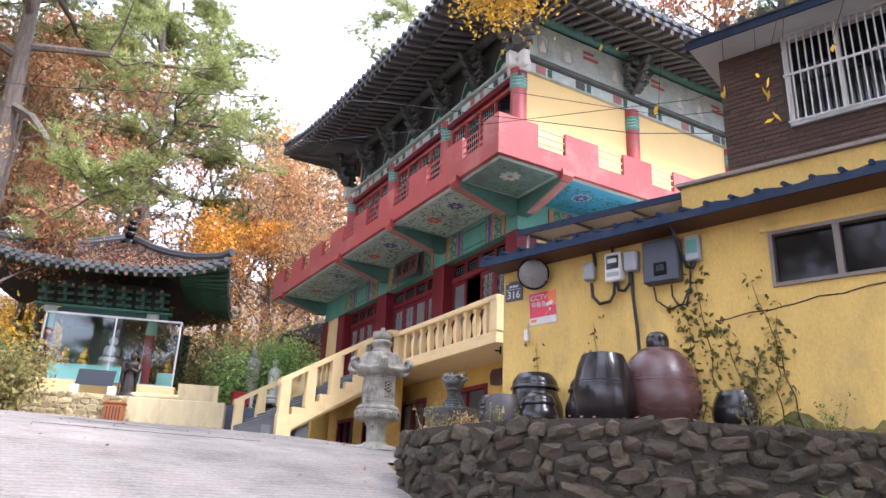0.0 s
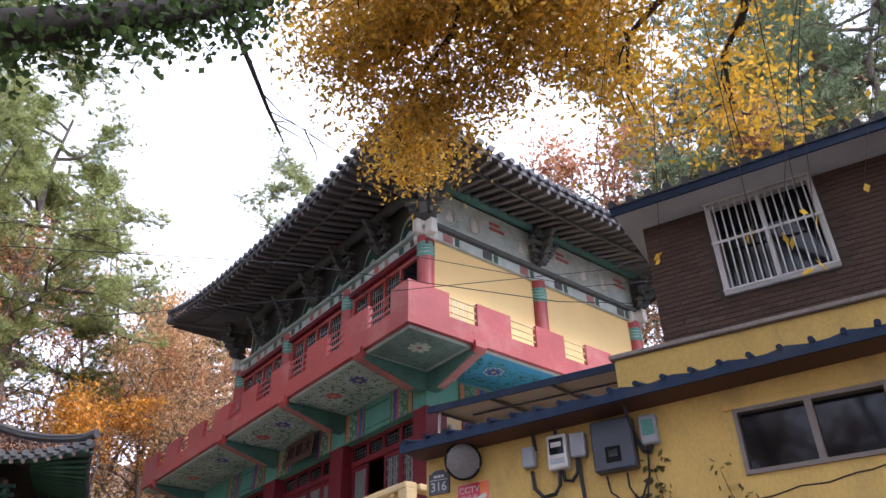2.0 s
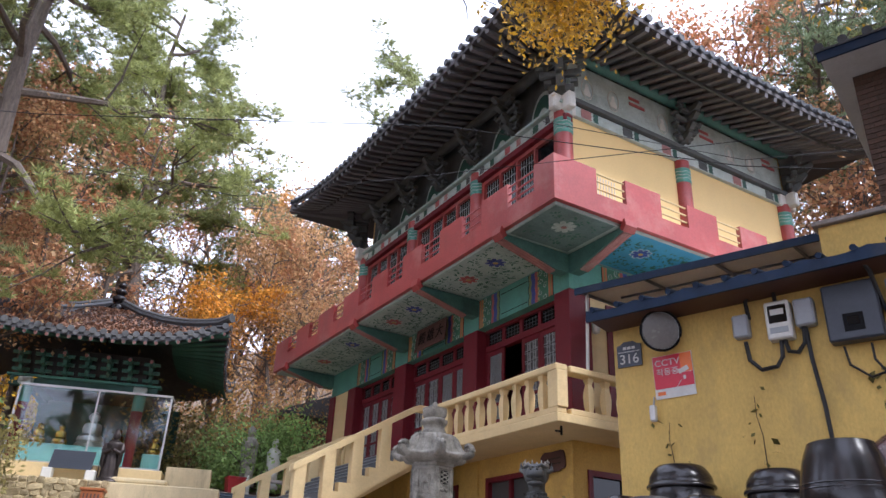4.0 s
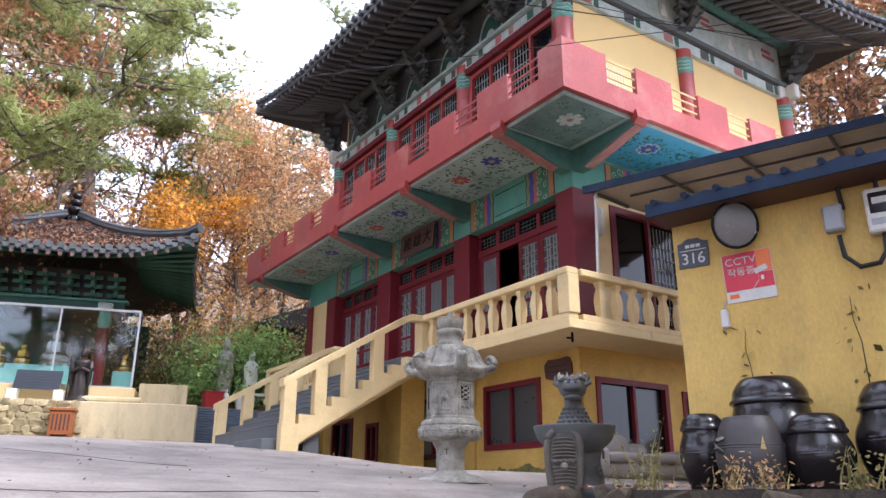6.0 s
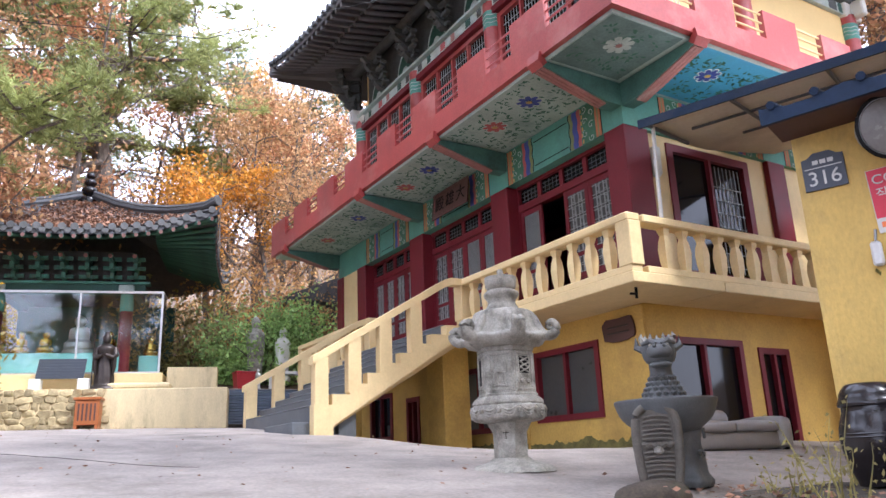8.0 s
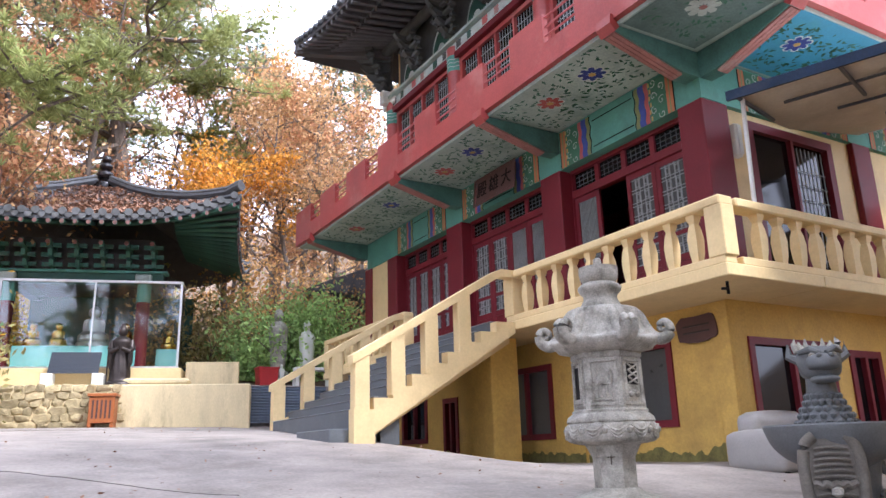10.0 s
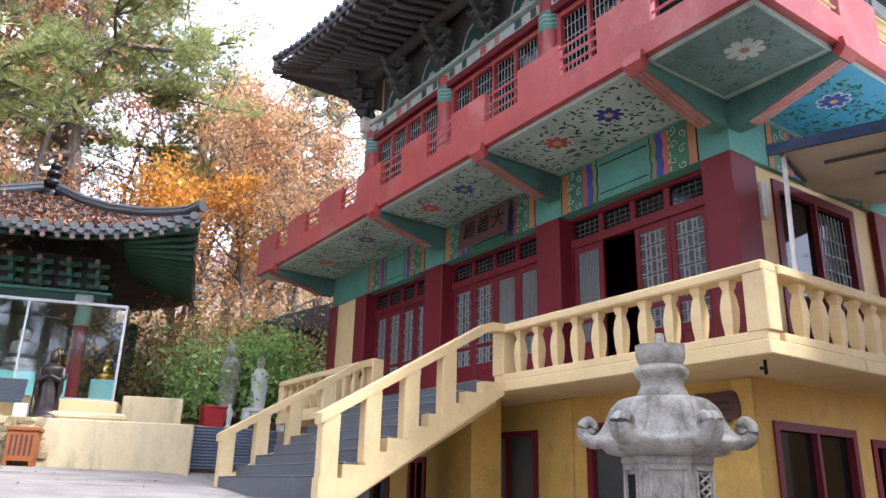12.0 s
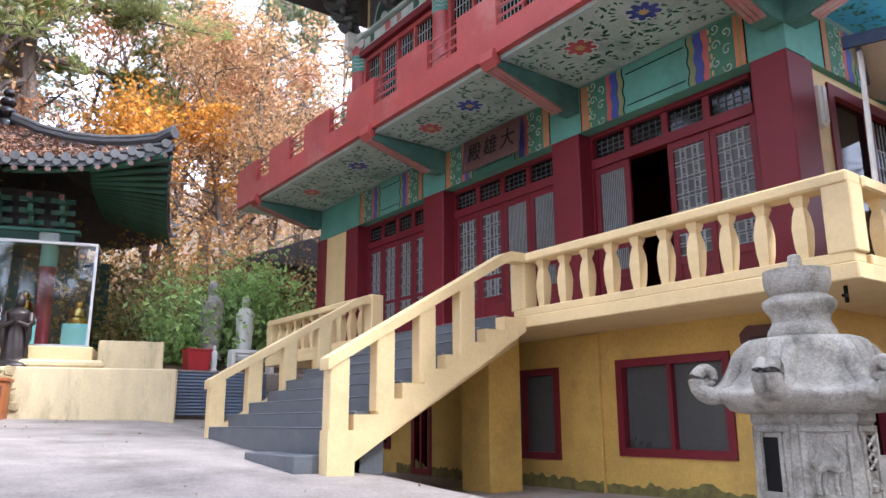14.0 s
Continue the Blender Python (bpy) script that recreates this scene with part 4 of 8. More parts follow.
def eave_point(side, u):
    """The eave's edge: side 'y' runs along the front, side 'x' along the end."""
    if side == "y":
        s = (u - 4.7) / 6.7
        return Vector((EX0 - 0.12 * abs(s) ** 4, u, eave_z(u, EY0, EY1, 0.033 * (u + 2))))
    s = (u - 3.8) / 5.8
    return Vector((u, EY0 - 0.12 * abs(s) ** 4, eave_z(u, EX0, EX1, 0.04)))


roof = part("roof", Mesh(), TILE, hall, "dark tiled hipped roof with upturned eaves")
rm = Mesh()
RIDGE = 12.2
NS = 40
lines = []
for side in ("y", "x"):
    lo, hi = (EY0, EY1) if side == "y" else (EX0, EX1)
    for k in range(NS):
        ua, ub = lo + (hi - lo) * k / NS, lo + (hi - lo) * (k + 1) / NS
        for dz, mm in ((0.0, "soffit"), (0.16, "top")):
            pa, pb = eave_point(side, ua) + Vector((0, 0, dz)), eave_point(side, ub) + Vector((0, 0, dz))

            def inner(u):
                if side == "y":
                    q = min(max(u, 2.5), 7.2)
                    return Vector((3.8, q, RIDGE)) if mm == "top" else Vector((0.3, min(max(u, 0.3), 9.4), 8.75))
                q = 3.8
                return Vector((q, 2.5, RIDGE)) if mm == "top" else Vector((min(max(u, 0.3), 7.3), 0.3, 8.75))
            rm.add([pa, pb, inner(ub), inner(ua)], [(0, 1, 2, 3)])
# back slopes close the roof
for (a, c, i1, i2) in (((EX1, EY0), (EX1, EY1), (3.8, 7.2), (3.8, 2.5)), ((EX0, EY1), (EX1, EY1), (3.8, 7.2), (3.8, 7.2))):
    rm.add([(*a, 8.6), (*c, 8.6), (*i1, RIDGE), (*i2, RIDGE)], [(0, 1, 2, 3)])
rm.add([(EX1, EY0, 8.6), (EX1, EY1, 8.6), (7.3, 9.4, 8.75), (7.3, 0.3, 8.75)], [(0, 1, 2, 3)])
rm.add([(EX0, EY1, 8.6), (EX1, EY1, 8.6), (7.3, 9.4, 8.75), (0.3, 9.4, 8.75)], [(0, 1, 2, 3)])
old = roof.data
roof.data = rm.data("roof", BOARD)
bpy.data.meshes.remove(old)


def along(p, q):
    """The pose that lays a unit bar (x from 0 to 1) from p to q."""
    d = q - p
    L = d.length
    x = d / L
    y = Vector((0, 0, 1)).cross(x).normalized()
    z = x.cross(y)
    return Matrix(((x.x * L, y.x, z.x, p.x), (x.y * L, y.y, z.y, p.y), (x.z * L, y.z, z.z, p.z), (0, 0, 0, 1)))


bar_round = Mesh().tube([(0, 0, 0), (1, 0, 0)], 0.062, 8).data("rafter", RAFTER, True)
bar_square = Mesh().box(0, 1, -0.05, 0.05, -0.06, 0.05).data("flying_rafter", RAFTER)
tile_round = Mesh().tube([(0, 0, 0), (1, 0, 0)], 0.085, 8).data("roof_tile", TILE, True)
tile_disc = Mesh().tube([(0, 0, 0), (0.05, 0, 0)], 0.088, 12).data("eave_tile", TILE, True)
for side in ("y", "x"):
    lo, hi = (EY0, EY1) if side == "y" else (EX0, EX1)
    n = round((hi - lo) / 0.31)
    for k in range(n):
        u = lo + 0.12 + (hi - lo - 0.24) * k / (n - 1)
        e = eave_point(side, u)
        near, far = lo + 3.0, hi - 2.6
        if side == "y":
            q = u if near < u < far else (near + (u - near) * 0.36 if u < near else far + (u - far) * 0.36)
            base = Vector((0.1, q, 8.62))
        else:
            q = u if near < u < far else (near + (u - near) * 0.36 if u < near else far + (u - far) * 0.36)
            base = Vector((q, 0.1, 8.66))
        mid = e.lerp(base, 0.30)
        part("rafter", bar_round, RAFTER, roof, m=along(base + Vector((0, 0, -0.04)), mid + Vector((0, 0, -0.14))))
        part("flying_rafter", bar_square, RAFTER, roof, m=along(mid.lerp(base, 0.15) + Vector((0, 0, -0.02)), e + Vector((0, 0, -0.035))))
        top = Vector((3.8, min(max(u, 2.5), 7.2), RIDGE)) if side == "y" else Vector((3.8, 2.5, RIDGE))
        out = (e - base)
        out.z = 0
        out.normalize()
        part("roof_tile", tile_round, TILE, roof, m=along(e + Vector((0, 0, 0.2)) + out * 0.05, e.lerp(top, 0.3) + Vector((0, 0, 0.22))))
        a1 = e + out * 0.05 + Vector((0, 0, 0.2))
        part("eave_tile", tile_disc, TILE, roof, m=along(a1, a1 + out))
    # fascia boards under the tiles and above the rafters
    for off, w, dz, m_ in ((0.0, 0.03, 0.06, RAFTER), (0.62, 0.05, -0.06, GREYWOOD)):
        g = Mesh()
        pts = [eave_point(side, lo + (hi - lo) * k / 30) for k in range(31)]
        ctr = Vector((3.8, 4.7, 0))
        for p, q in zip(pts, pts[1:]):
            inn = Vector((off, 0, 0)) if side == "y" else Vector((0, off, 0))
            p2, q2 = p + inn + Vector((0, 0, dz + off * 0.1)), q + inn + Vector((0, 0, dz + off * 0.1))
            t_ = Vector((w, 0, 0)) if side == "y" else Vector((0, w, 0))
            h = Vector((0, 0, 0.11))
            if not g.v:
                g.v += [tuple(p2), tuple(p2 + h), tuple(p2 + h + t_), tuple(p2 + t_)]
            o = len(g.v) - 4
            g.v += [tuple(q2), tuple(q2 + h), tuple(q2 + h + t_), tuple(q2 + t_)]
            g.f += [(o + a, o + (a + 1) % 4, o + 4 + (a + 1) % 4, o + 4 + a) for a in range(4)]
        part("fascia", g, m_, roof)
for c0, c1 in (((0.0, 0.0, 8.5), eave_point("y", EY0)), ((0.0, 9.7, 8.5), eave_point("y", EY1)), ((7.6, 0.0, 8.5), eave_point("x", EX1))):
    part("hip_rafter", box(0, 1, -0.1, 0.1, -0.16, 0.12), RAFTER, roof, m=along(Vector(c0) + Vector((0, 0, -0.1)), Vector(c1) + Vector((0, 0, -0.02))))


# ---- stairs and balustrades ----
stairs = thing("staircase", "wide grey-painted concrete staircase with cream sloping rails", "stairs", (0, 0, 0))
SY0, SY1 = 3.18, 7.05
N_STEP, RUN, RISE = 9, 0.293, 0.172
for k in range(N_STEP):
    x1 = -1.2 - RUN * (N_STEP - 1 - k)
    z = -1.55 + RISE * (k + 1)
    part("step", box(x1 - RUN - 0.02, x1 + 0.06, SY0 + 0.125, SY1 + (0.1 if k < 2 else -0.025), z - RISE - (0.5 if k < 2 else 0.03), z, b=0.01), STEP, stairs)
    part("nosing", box(x1 - RUN - 0.03, x1 - RUN + 0.03, SY0 + 0.165, SY1 - 0.005, z + 0.002, z + 0.007), GREY_BOX, stairs)
part("step", box(-4.26, -3.95, SY0 + 0.12, 4.62, -2.1, -1.65, b=0.012), STEP, stairs, "low extra first step")
part("soffit", Mesh().prism([(-3.62, -1.64), (-1.2, -0.24), (-1.2, -0.34), (-3.62, -1.76)], "y", SY0 + 0.122, SY1 - 0.022), CREAM, stairs)
# the near stringer, cut in a saw-tooth above
poly = [(-3.98, -2.05), (-3.98, -1.40), (-3.68, -1.40)]
for k in range(8):
    x0 = -3.68 + 0.303 * k
    z = -1.24 + 0.172 * k
    poly += [(x0, z), (x0 + 0.303, z)]
poly += [(-1.2, -0.036), (-1.2, -0.20), (-1.36, -0.30), (-3.66, -1.72), (-3.66, -2.05)]
part("stringer", Mesh().prism(poly, "y", SY0 - 0.06, SY0 + 0.12), CREAM, stairs, "cream saw-toothed side of the stairs")
part("stringer", Mesh().prism([(-3.7, -1.9), (-3.7, -1.36), (-1.2, -0.02), (-1.2, -0.3)], "y", SY1 - 0.02, SY1 + 0.08), CREAM, stairs)


def sloping_rail(y, foot, dx=0.0, dz=0.0):
    """A stair rail of four square posts and one chamfered handrail."""
    line = [(-4.0, -0.66), (-1.53, 0.78), (-1.42, 0.82), (-1.12, 0.82), (-1.12, 0.70), (-1.38, 0.70), (-1.50, 0.665), (-4.0, -0.785)]
    part("handrail", Mesh().prism([(x + dx, z + dz) for x, z in line], "y", y - 0.10, y + 0.10), CREAM, stairs, "cream concrete handrail")
    for i, x in enumerate((-3.85, -3.285, -2.725, -2.14)):
        top = -0.735 + (x + 4.0) * 0.585 + dz
        bot = foot if i == 0 else -1.36 + 0.563 * (x + 3.55)
        part("post", box(x + dx - 0.115, x + dx + 0.115, y - 0.085, y + 0.085, bot, top, b=0.012), CREAM, stairs)


sloping_rail(SY0 + 0.03, -1.98)
sloping_rail(SY1 + 0.05, -1.75, 0.1, -0.05)

bal_prof = [(0.048, 0.0), (0.05, 0.05), (0.062, 0.14), (0.07, 0.30), (0.058, 0.42), (0.04, 0.50), (0.062, 0.57), (0.064, 0.62)]


def square_turned(prof):
    """A square baluster whose sides follow a profile."""
    g = Mesh()
    vs = [(r * sx, r * sy, z) for r, z in prof for sx, sy in ((-1, -1), (1, -1), (1, 1), (-1, 1))]
    fs = [(4 * j + i, 4 * j + (i + 1) % 4, 4 * j + 4 + (i + 1) % 4, 4 * j + 4 + i) for j in range(len(prof) - 1) for i in range(4)]
    fs += [(3, 2, 1, 0), tuple(4 * (len(prof) - 1) + i for i in range(4))]
    return g.add(vs, fs)


BALUSTER = square_turned(bal_prof).data("baluster", CREAM)


def balustrade(p, q, n, label, posts=(True, True)):
    """A run of balusters between rail and kerb, from p to q on the landing's edge."""
    th = thing("balustrade", label, "balustrade", (p[0], p[1], 0.0), "balustrades of the landing")
    d = Vector((q[0] - p[0], q[1] - p[1], 0))
    L = d.length
    rot = Matrix.Rotation(math.atan2(d.y, d.x), 4, "Z")
    part("rail", box(-0.12, L + 0.12, -0.125, 0.125, 0.70, 0.82, b=0.02), CREAM, th, "cream chamfered rail", m=rot)
    part("kerb", box(-0.1, L + 0.1, -0.10, 0.10, 0.0, 0.10, b=0.012), CREAM, th, m=rot)
    for i in range(n):
        u = L * (i + 1) / (n + 1)
        part("baluster", BALUSTER, CREAM, th, m=rot @ Matrix.Translation((u, 0, 0.09)))
    for on, u in zip(posts, (0, L)):
        if on:
            part("post", box(u - 0.13, u + 0.13, -0.115, 0.115, 0.09, 0.71, b=0.012), CREAM, th, m=rot)
    return th


balustrade((-1.08, 3.28), (-1.08, -0.9), 10, "cream concrete balustrade with turned balusters beside the stairs")
balustrade((-0.78, -0.9), (4.5, -0.9), 13, "cream concrete balustrade under the metal canopy", (False, True))
balustrade((-1.08, 7.1), (-1.08, 11.25), 10, "cream concrete balustrade beyond the stairs")

# ---- stone lantern ----
lan = thing("stone_lantern", "weathered grey granite lantern with scrolled hexagonal roof", "stone lantern", Matrix.Translation((-4.055, -2.0, -2.43)) @ Matrix.Scale(0.982, 4))
LTURN = radians(10)     # azimuth of the lantern's first corner


def spline(pts, n=4):
    """A smooth curve through tuples of any length."""
    q = [np.array(p, float) for p in pts]
    q = [2 * q[0] - q[1]] + q + [2 * q[-1] - q[-2]]
    out = []
    for a, b, c, d in zip(q, q[1:], q[2:], q[3:]):
        for k in range(n):
            t = k / n
            out.append(tuple(0.5 * (2 * b + (c - a) * t + (2 * a - 5 * b + 4 * c - d) * t * t + (3 * b - a - 3 * c + d) * t ** 3)))
    return out + [tuple(q[-2])]


def ring6(prof):
    return Mesh().lathe(prof, 6, (0, 0, 0), None, Matrix.Rotation(LTURN, 4, "Z"))


part("plinth", Mesh().lathe(spline([(0.40, 0.0), (0.37, 0.04), (0.29, 0.075), (0.21, 0.10), (0.18, 0.13)], 3), 48, wob=lambda a, z: 1 + (0.06 * math.cos(8 * a) + 0.03 * math.cos(19 * a)) * (z < 0.09)), STONE, lan, "rough mortar and lotus foot", True)
part("shaft", ring6([(0.165, 0.11), (0.165, 0.34), (0.168, 0.36), (0.20, 0.42), (0.22, 0.455)]), STONE, lan)
part("lettering", Mesh().box(0.150, 0.153, -0.03, 0.03, 0.355, 0.362, m=Matrix.Rotation(LTURN + radians(210), 4, "Z")).box(0.150, 0.153, -0.004, 0.004, 0.30, 0.37, m=Matrix.Rotation(LTURN + radians(210), 4, "Z")), MORTAR, lan, "dark carved strokes")
# drapery below, lotus petals above
part("lotus_base", Mesh().lathe(spline([(0.20, 0.45), (0.30, 0.465), (0.345, 0.49), (0.352, 0.55), (0.345, 0.60), (0.33, 0.615), (0.335, 0.63), (0.325, 0.66), (0.29, 0.688), (0.25, 0.695)], 3), 96,
     wob=lambda a, z: 1 + (0.05 * abs(math.sin(9 * (a - LTURN))) - 0.02 if z > 0.618 else 0.012 * math.cos(24 * a))), STONE, lan, "carved lotus and drapery base", True)
for i in range(12):
    a = LTURN + 2 * math.pi * (i + 0.5) / 12
    for k, (drop, rad) in enumerate(((0.045, 0.011), (0.075, 0.010), (0.1, 0.008))):
        g = Mesh().tube([(0.356 * math.cos(a + da), 0.356 * math.sin(a + da), 0.598 - drop * math.cos(da * 6.4)) for da in (-0.235, -0.16, -0.08, 0, 0.08, 0.16, 0.235)], rad, 5)
        part("swag", g, STONE, lan)
    b_ = LTURN + 2 * math.pi * i / 12
    part("knot", Mesh().lathe([(0.012, -0.03), (0.026, -0.015), (0.028, 0.01), (0.012, 0.028)], 8, (0.352 * math.cos(b_), 0.352 * math.sin(b_), 0.56)), STONE, lan, smooth=True)
fire = ring6([(0.30, 0.69), (0.30, 0.712), (0.285, 0.72), (0.272, 1.11), (0.285, 1.125), (0.285, 1.16)])
fb = part("firebox", fire, STONE, lan, "hexagonal fire chamber with openings and carved panels")
for i in range(6):
    m_ = Matrix.Rotation(LTURN + math.pi / 6 + math.pi / 3 * i, 4, "Z")
    r = 0.2425
    fr_ = Mesh()
    for bx_ in ((-0.115, 0.115, 1.075, 1.105), (-0.115, 0.115, 0.74, 0.765), (-0.115, -0.085, 0.765, 1.075), (0.085, 0.115, 0.765, 1.075)):
        fr_.box(r - 0.02, r + 0.012, bx_[0], bx_[1], bx_[2], bx_[3], b=0.004, m=m_)
    part("panel_frame", fr_, STONE, fb)
    if i % 3 == 2:
        # solid black block: the hole's inner shade is put into its colour
        part("opening", box(r - 0.02, r + 0.006, -0.062, 0.062, 0.80, 1.05, b=0.003, m=m_), BLACK, fb, "black block painting the shade of a square light opening")
        part("jamb", Mesh().box(r - 0.01, r + 0.02, -0.085, -0.062, 0.765, 1.075, m=m_).box(r - 0.01, r + 0.02, 0.062, 0.085, 0.765, 1.075, m=m_).box(r - 0.01, r + 0.02, -0.062, 0.062, 0.765, 0.80, m=m_), STONE, fb)
    elif i % 3 == 0:
        def rel(pts, rad):
            part("relief", Mesh().tube([m_ @ Vector((r + 0.004, p, q)) for p, q in pts], rad, 8), STONE, fb, smooth=True)
        rel([(-0.05, 0.90), (-0.02, 0.93), (0.02, 0.925), (0.05, 0.90)], [0.02, 0.03, 0.03, 0.022])
        rel([(0.045, 0.91), (0.06, 0.96), (0.05, 1.0), (0.025, 1.01)], [0.02, 0.017, 0.018, 0.008])
        rel([(-0.05, 0.90), (-0.065, 0.94), (-0.04, 0.985), (-0.06, 1.02)], [0.015, 0.012, 0.012, 0.005])
        for u, v in ((-0.045, -0.06), (-0.02, -0.035), (0.03, -0.04), (0.055, -0.065)):
            rel([(u, 0.90), (u + v * 0.2, 0.85), (u + v * 0.1, 0.80)], [0.014, 0.011, 0.013])
        rel([(-0.06, 0.785), (0.0, 0.79), (0.06, 0.785)], [0.01, 0.014, 0.01])
    else:
        # black block in place of the shaded hollow behind the lattice
        part("opening", box(r - 0.02, r + 0.003, -0.062, 0.062, 0.90, 1.06, m=m_), BLACK, fb)
        g = Mesh()
        for k in range(3):
            for s_ in (1, -1):
                p0, p1 = Vector((r + 0.007, -0.062 * s_, 0.905 + 0.05 * k)), Vector((r + 0.007, 0.062 * s_, 0.955 + 0.05 * k))
                g.tube([m_ @ p0, m_ @ p1], 0.008, 4)
        part("lattice", g, STONE, fb, "stone lattice over the light opening")
        for p in (-0.04, 0.0, 0.04):
            part("relief", Mesh().lathe([(0.008, -0.022), (0.024, -0.012), (0.026, 0.008), (0.008, 0.022)], 8, m_ @ Vector((r + 0.004, p, 0.825 + 0.015 * math.cos(40 * p)))), STONE, fb, smooth=True)
# roof: a fluted bell between six ribs that run out into upturned scrolls
prof_r = spline([(0.15, 0.15, 1.53), (0.25, 0.255, 1.525), (0.285, 0.292, 1.50), (0.297, 0.312, 1.43), (0.308, 0.335, 1.36), (0.338, 0.40, 1.29), (0.385, 0.455, 1.262), (0.387, 0.46, 1.235), (0.35, 0.42, 1.195), (0.285, 0.32, 1.165), (0.2, 0.2, 1.155)], 4)
NA = 144
rl = Mesh()
for side_r, corner_r, z in prof_r:
    for i in range(NA):
        a = 2 * math.pi * i / NA
        k = (0.5 + 0.5 * math.cos(6 * (a - LTURN))) ** 1.6
        r = side_r + (corner_r - side_r) * k
        if 1.3 < z < 1.51:
            r += 0.007 * abs(math.sin(12 * (a - LTURN)))
        rl.v.append((r * math.cos(a), r * math.sin(a), z + (0.022 * k if 1.18 < z < 1.34 else 0)))
for j in range(len(prof_r) - 1):
    rl.f += [(j * NA + i, j * NA + (i + 1) % NA, (j + 1) * NA + (i + 1) % NA, (j + 1) * NA + i) for i in range(NA)]
rl.f += [tuple(range(NA))[::-1], tuple(range((len(prof_r) - 1) * NA, len(prof_r) * NA))]
roof_l = part("roof", rl, STONE, lan, "bell-shaped fluted roof with curled corners", True)
for i in range(6):
    a = math.pi / 3 * i + LTURN
    across = Vector((-math.sin(a), math.cos(a), 0))
    cur = spline([(0.24, 1.505, 0.035), (0.30, 1.45, 0.045), (0.335, 1.37, 0.05), (0.375, 1.295, 0.054), (0.43, 1.255, 0.056), (0.485, 1.26, 0.054), (0.522, 1.30, 0.049), (0.525, 1.35, 0.043), (0.49, 1.385, 0.036),
                  (0.452, 1.37, 0.03), (0.445, 1.335, 0.026), (0.468, 1.315, 0.022), (0.487, 1.335, 0.016)], 3)
    for off in (-0.028, 0.028):
        g = Mesh().tube([Vector((r * math.cos(a), r * math.sin(a), z)) + across * off for r, z, w in cur], [w * 0.82 for r, z, w in cur], 12)
        part("scroll", g, STONE, roof_l, smooth=True)
part("finial", Mesh().lathe(spline([(0.16, 1.52), (0.165, 1.535), (0.162, 1.56), (0.15, 1.585), (0.138, 1.61), (0.142, 1.645), (0.165, 1.68), (0.17, 1.71), (0.15, 1.735), (0.132, 1.745), (0.142, 1.76), (0.158, 1.80), (0.16, 1.865), (0.15, 1.878), (0.05, 1.885), (0.034, 1.90), (0.03, 1.955), (0.0, 1.965)], 3), 72,
                            wob=lambda a, z: 1 + (0.075 * abs(math.cos(4 * a)) - 0.03 if 1.65 < z < 1.735 else 0)), STONE, lan, "stacked lotus and bowl finial", True)

# ---- dragon fountain with basin ----
fo = thing("stone_fountain", "dark carved stone basin with a dragon rising behind it", "fountain", Matrix.Translation((-3.64, -3.50, -2.58)) @ Matrix.Rotation(radians(-45), 4, "Z"))
# -y faces down the yard
col = part("column", Mesh().lathe(spline([(0.20, 0.0), (0.215, 0.05), (0.18, 0.12), (0.16, 0.26), (0.17, 0.42), (0.24, 0.54)], 3), 40, (0.12, 0.06, 0), wob=lambda a, z: 1 + 0.07 * math.sin(5 * a + 11 * z) + 0.04 * math.sin(9 * a - 17 * z)), STONE_DARK, fo, "twisted cloud-carved column", True)
for k in range(7):
    a = -2.6 + 0.62 * k
    zc = 0.12 + 0.055 * ((k * 3) % 7)
    part("cloud_scroll", Mesh().tube([(0.12 + 0.19 * math.cos(a + 0.22 * math.cos(q) * (1 - q / 8)), 0.06 + 0.19 * math.sin(a + 0.22 * math.cos(q) * (1 - q / 8)), zc + 0.055 * math.sin(q) * (1 - q / 8)) for q in [0.6 * n_ for n_ in range(12)]], 0.013, 5), STONE_DARK, col, smooth=True)
part("basin", Mesh().lathe(spline([(0.10, 0.40), (0.24, 0.44), (0.35, 0.53), (0.395, 0.63), (0.405, 0.665)], 3) + [(0.40, 0.675), (0.365, 0.675), (0.34, 0.62), (0.2, 0.56), (0.05, 0.55)], 56, (0.04, 0.0, 0)), STONE_DARK, fo, "round dark stone bowl with a polished rim", True)
mA = Matrix.Translation((-0.06, -0.30, 0))
ap = [(0.09 + dx, z) for dx, z in ((0.0, 0.0), (0.03, 0.1), (0.05, 0.3), (0.052, 0.45), (0.035, 0.545), (0.0, 0.585))]
apron = part("spout_block", Mesh().prism([(-x, z) for x, z in ap] + [(x, z) for x, z in ap[::-1]], "y", -0.06, 0.12, mA), SPOUT, fo, "brown-grey stone spout block carved with ridged scales")
for k in range(15):
    z = 0.07 + 0.0325 * k
    if 7 <= k <= 8:
        continue
    w = 0.078 + 0.03 * math.sin(math.pi * z / 0.6)
    part("ridge", Mesh().tube([mA @ Vector((u * w, -0.062 - 0.018 * (1 - u * u), z + 0.012 * (1 - u * u))) for u in (-1, -0.6, -0.2, 0.2, 0.6, 1)], 0.0125, 6), SPOUT, apron, smooth=True)
part("band", Mesh().tube([mA @ Vector((u * 0.112, -0.066 - 0.02 * (1 - u * u), 0.325 + 0.008 * math.cos(14 * u))) for u in [-1 + 0.1 * n_ for n_ in range(21)]], 0.022, 7), SPOUT, apron, "scalloped band with a small face", True)
part("face", Mesh().lathe([(0.012, -0.03), (0.035, -0.012), (0.032, 0.018), (0.014, 0.03)], 10, mA @ Vector((0, -0.095, 0.285))), STONE, apron, smooth=True)
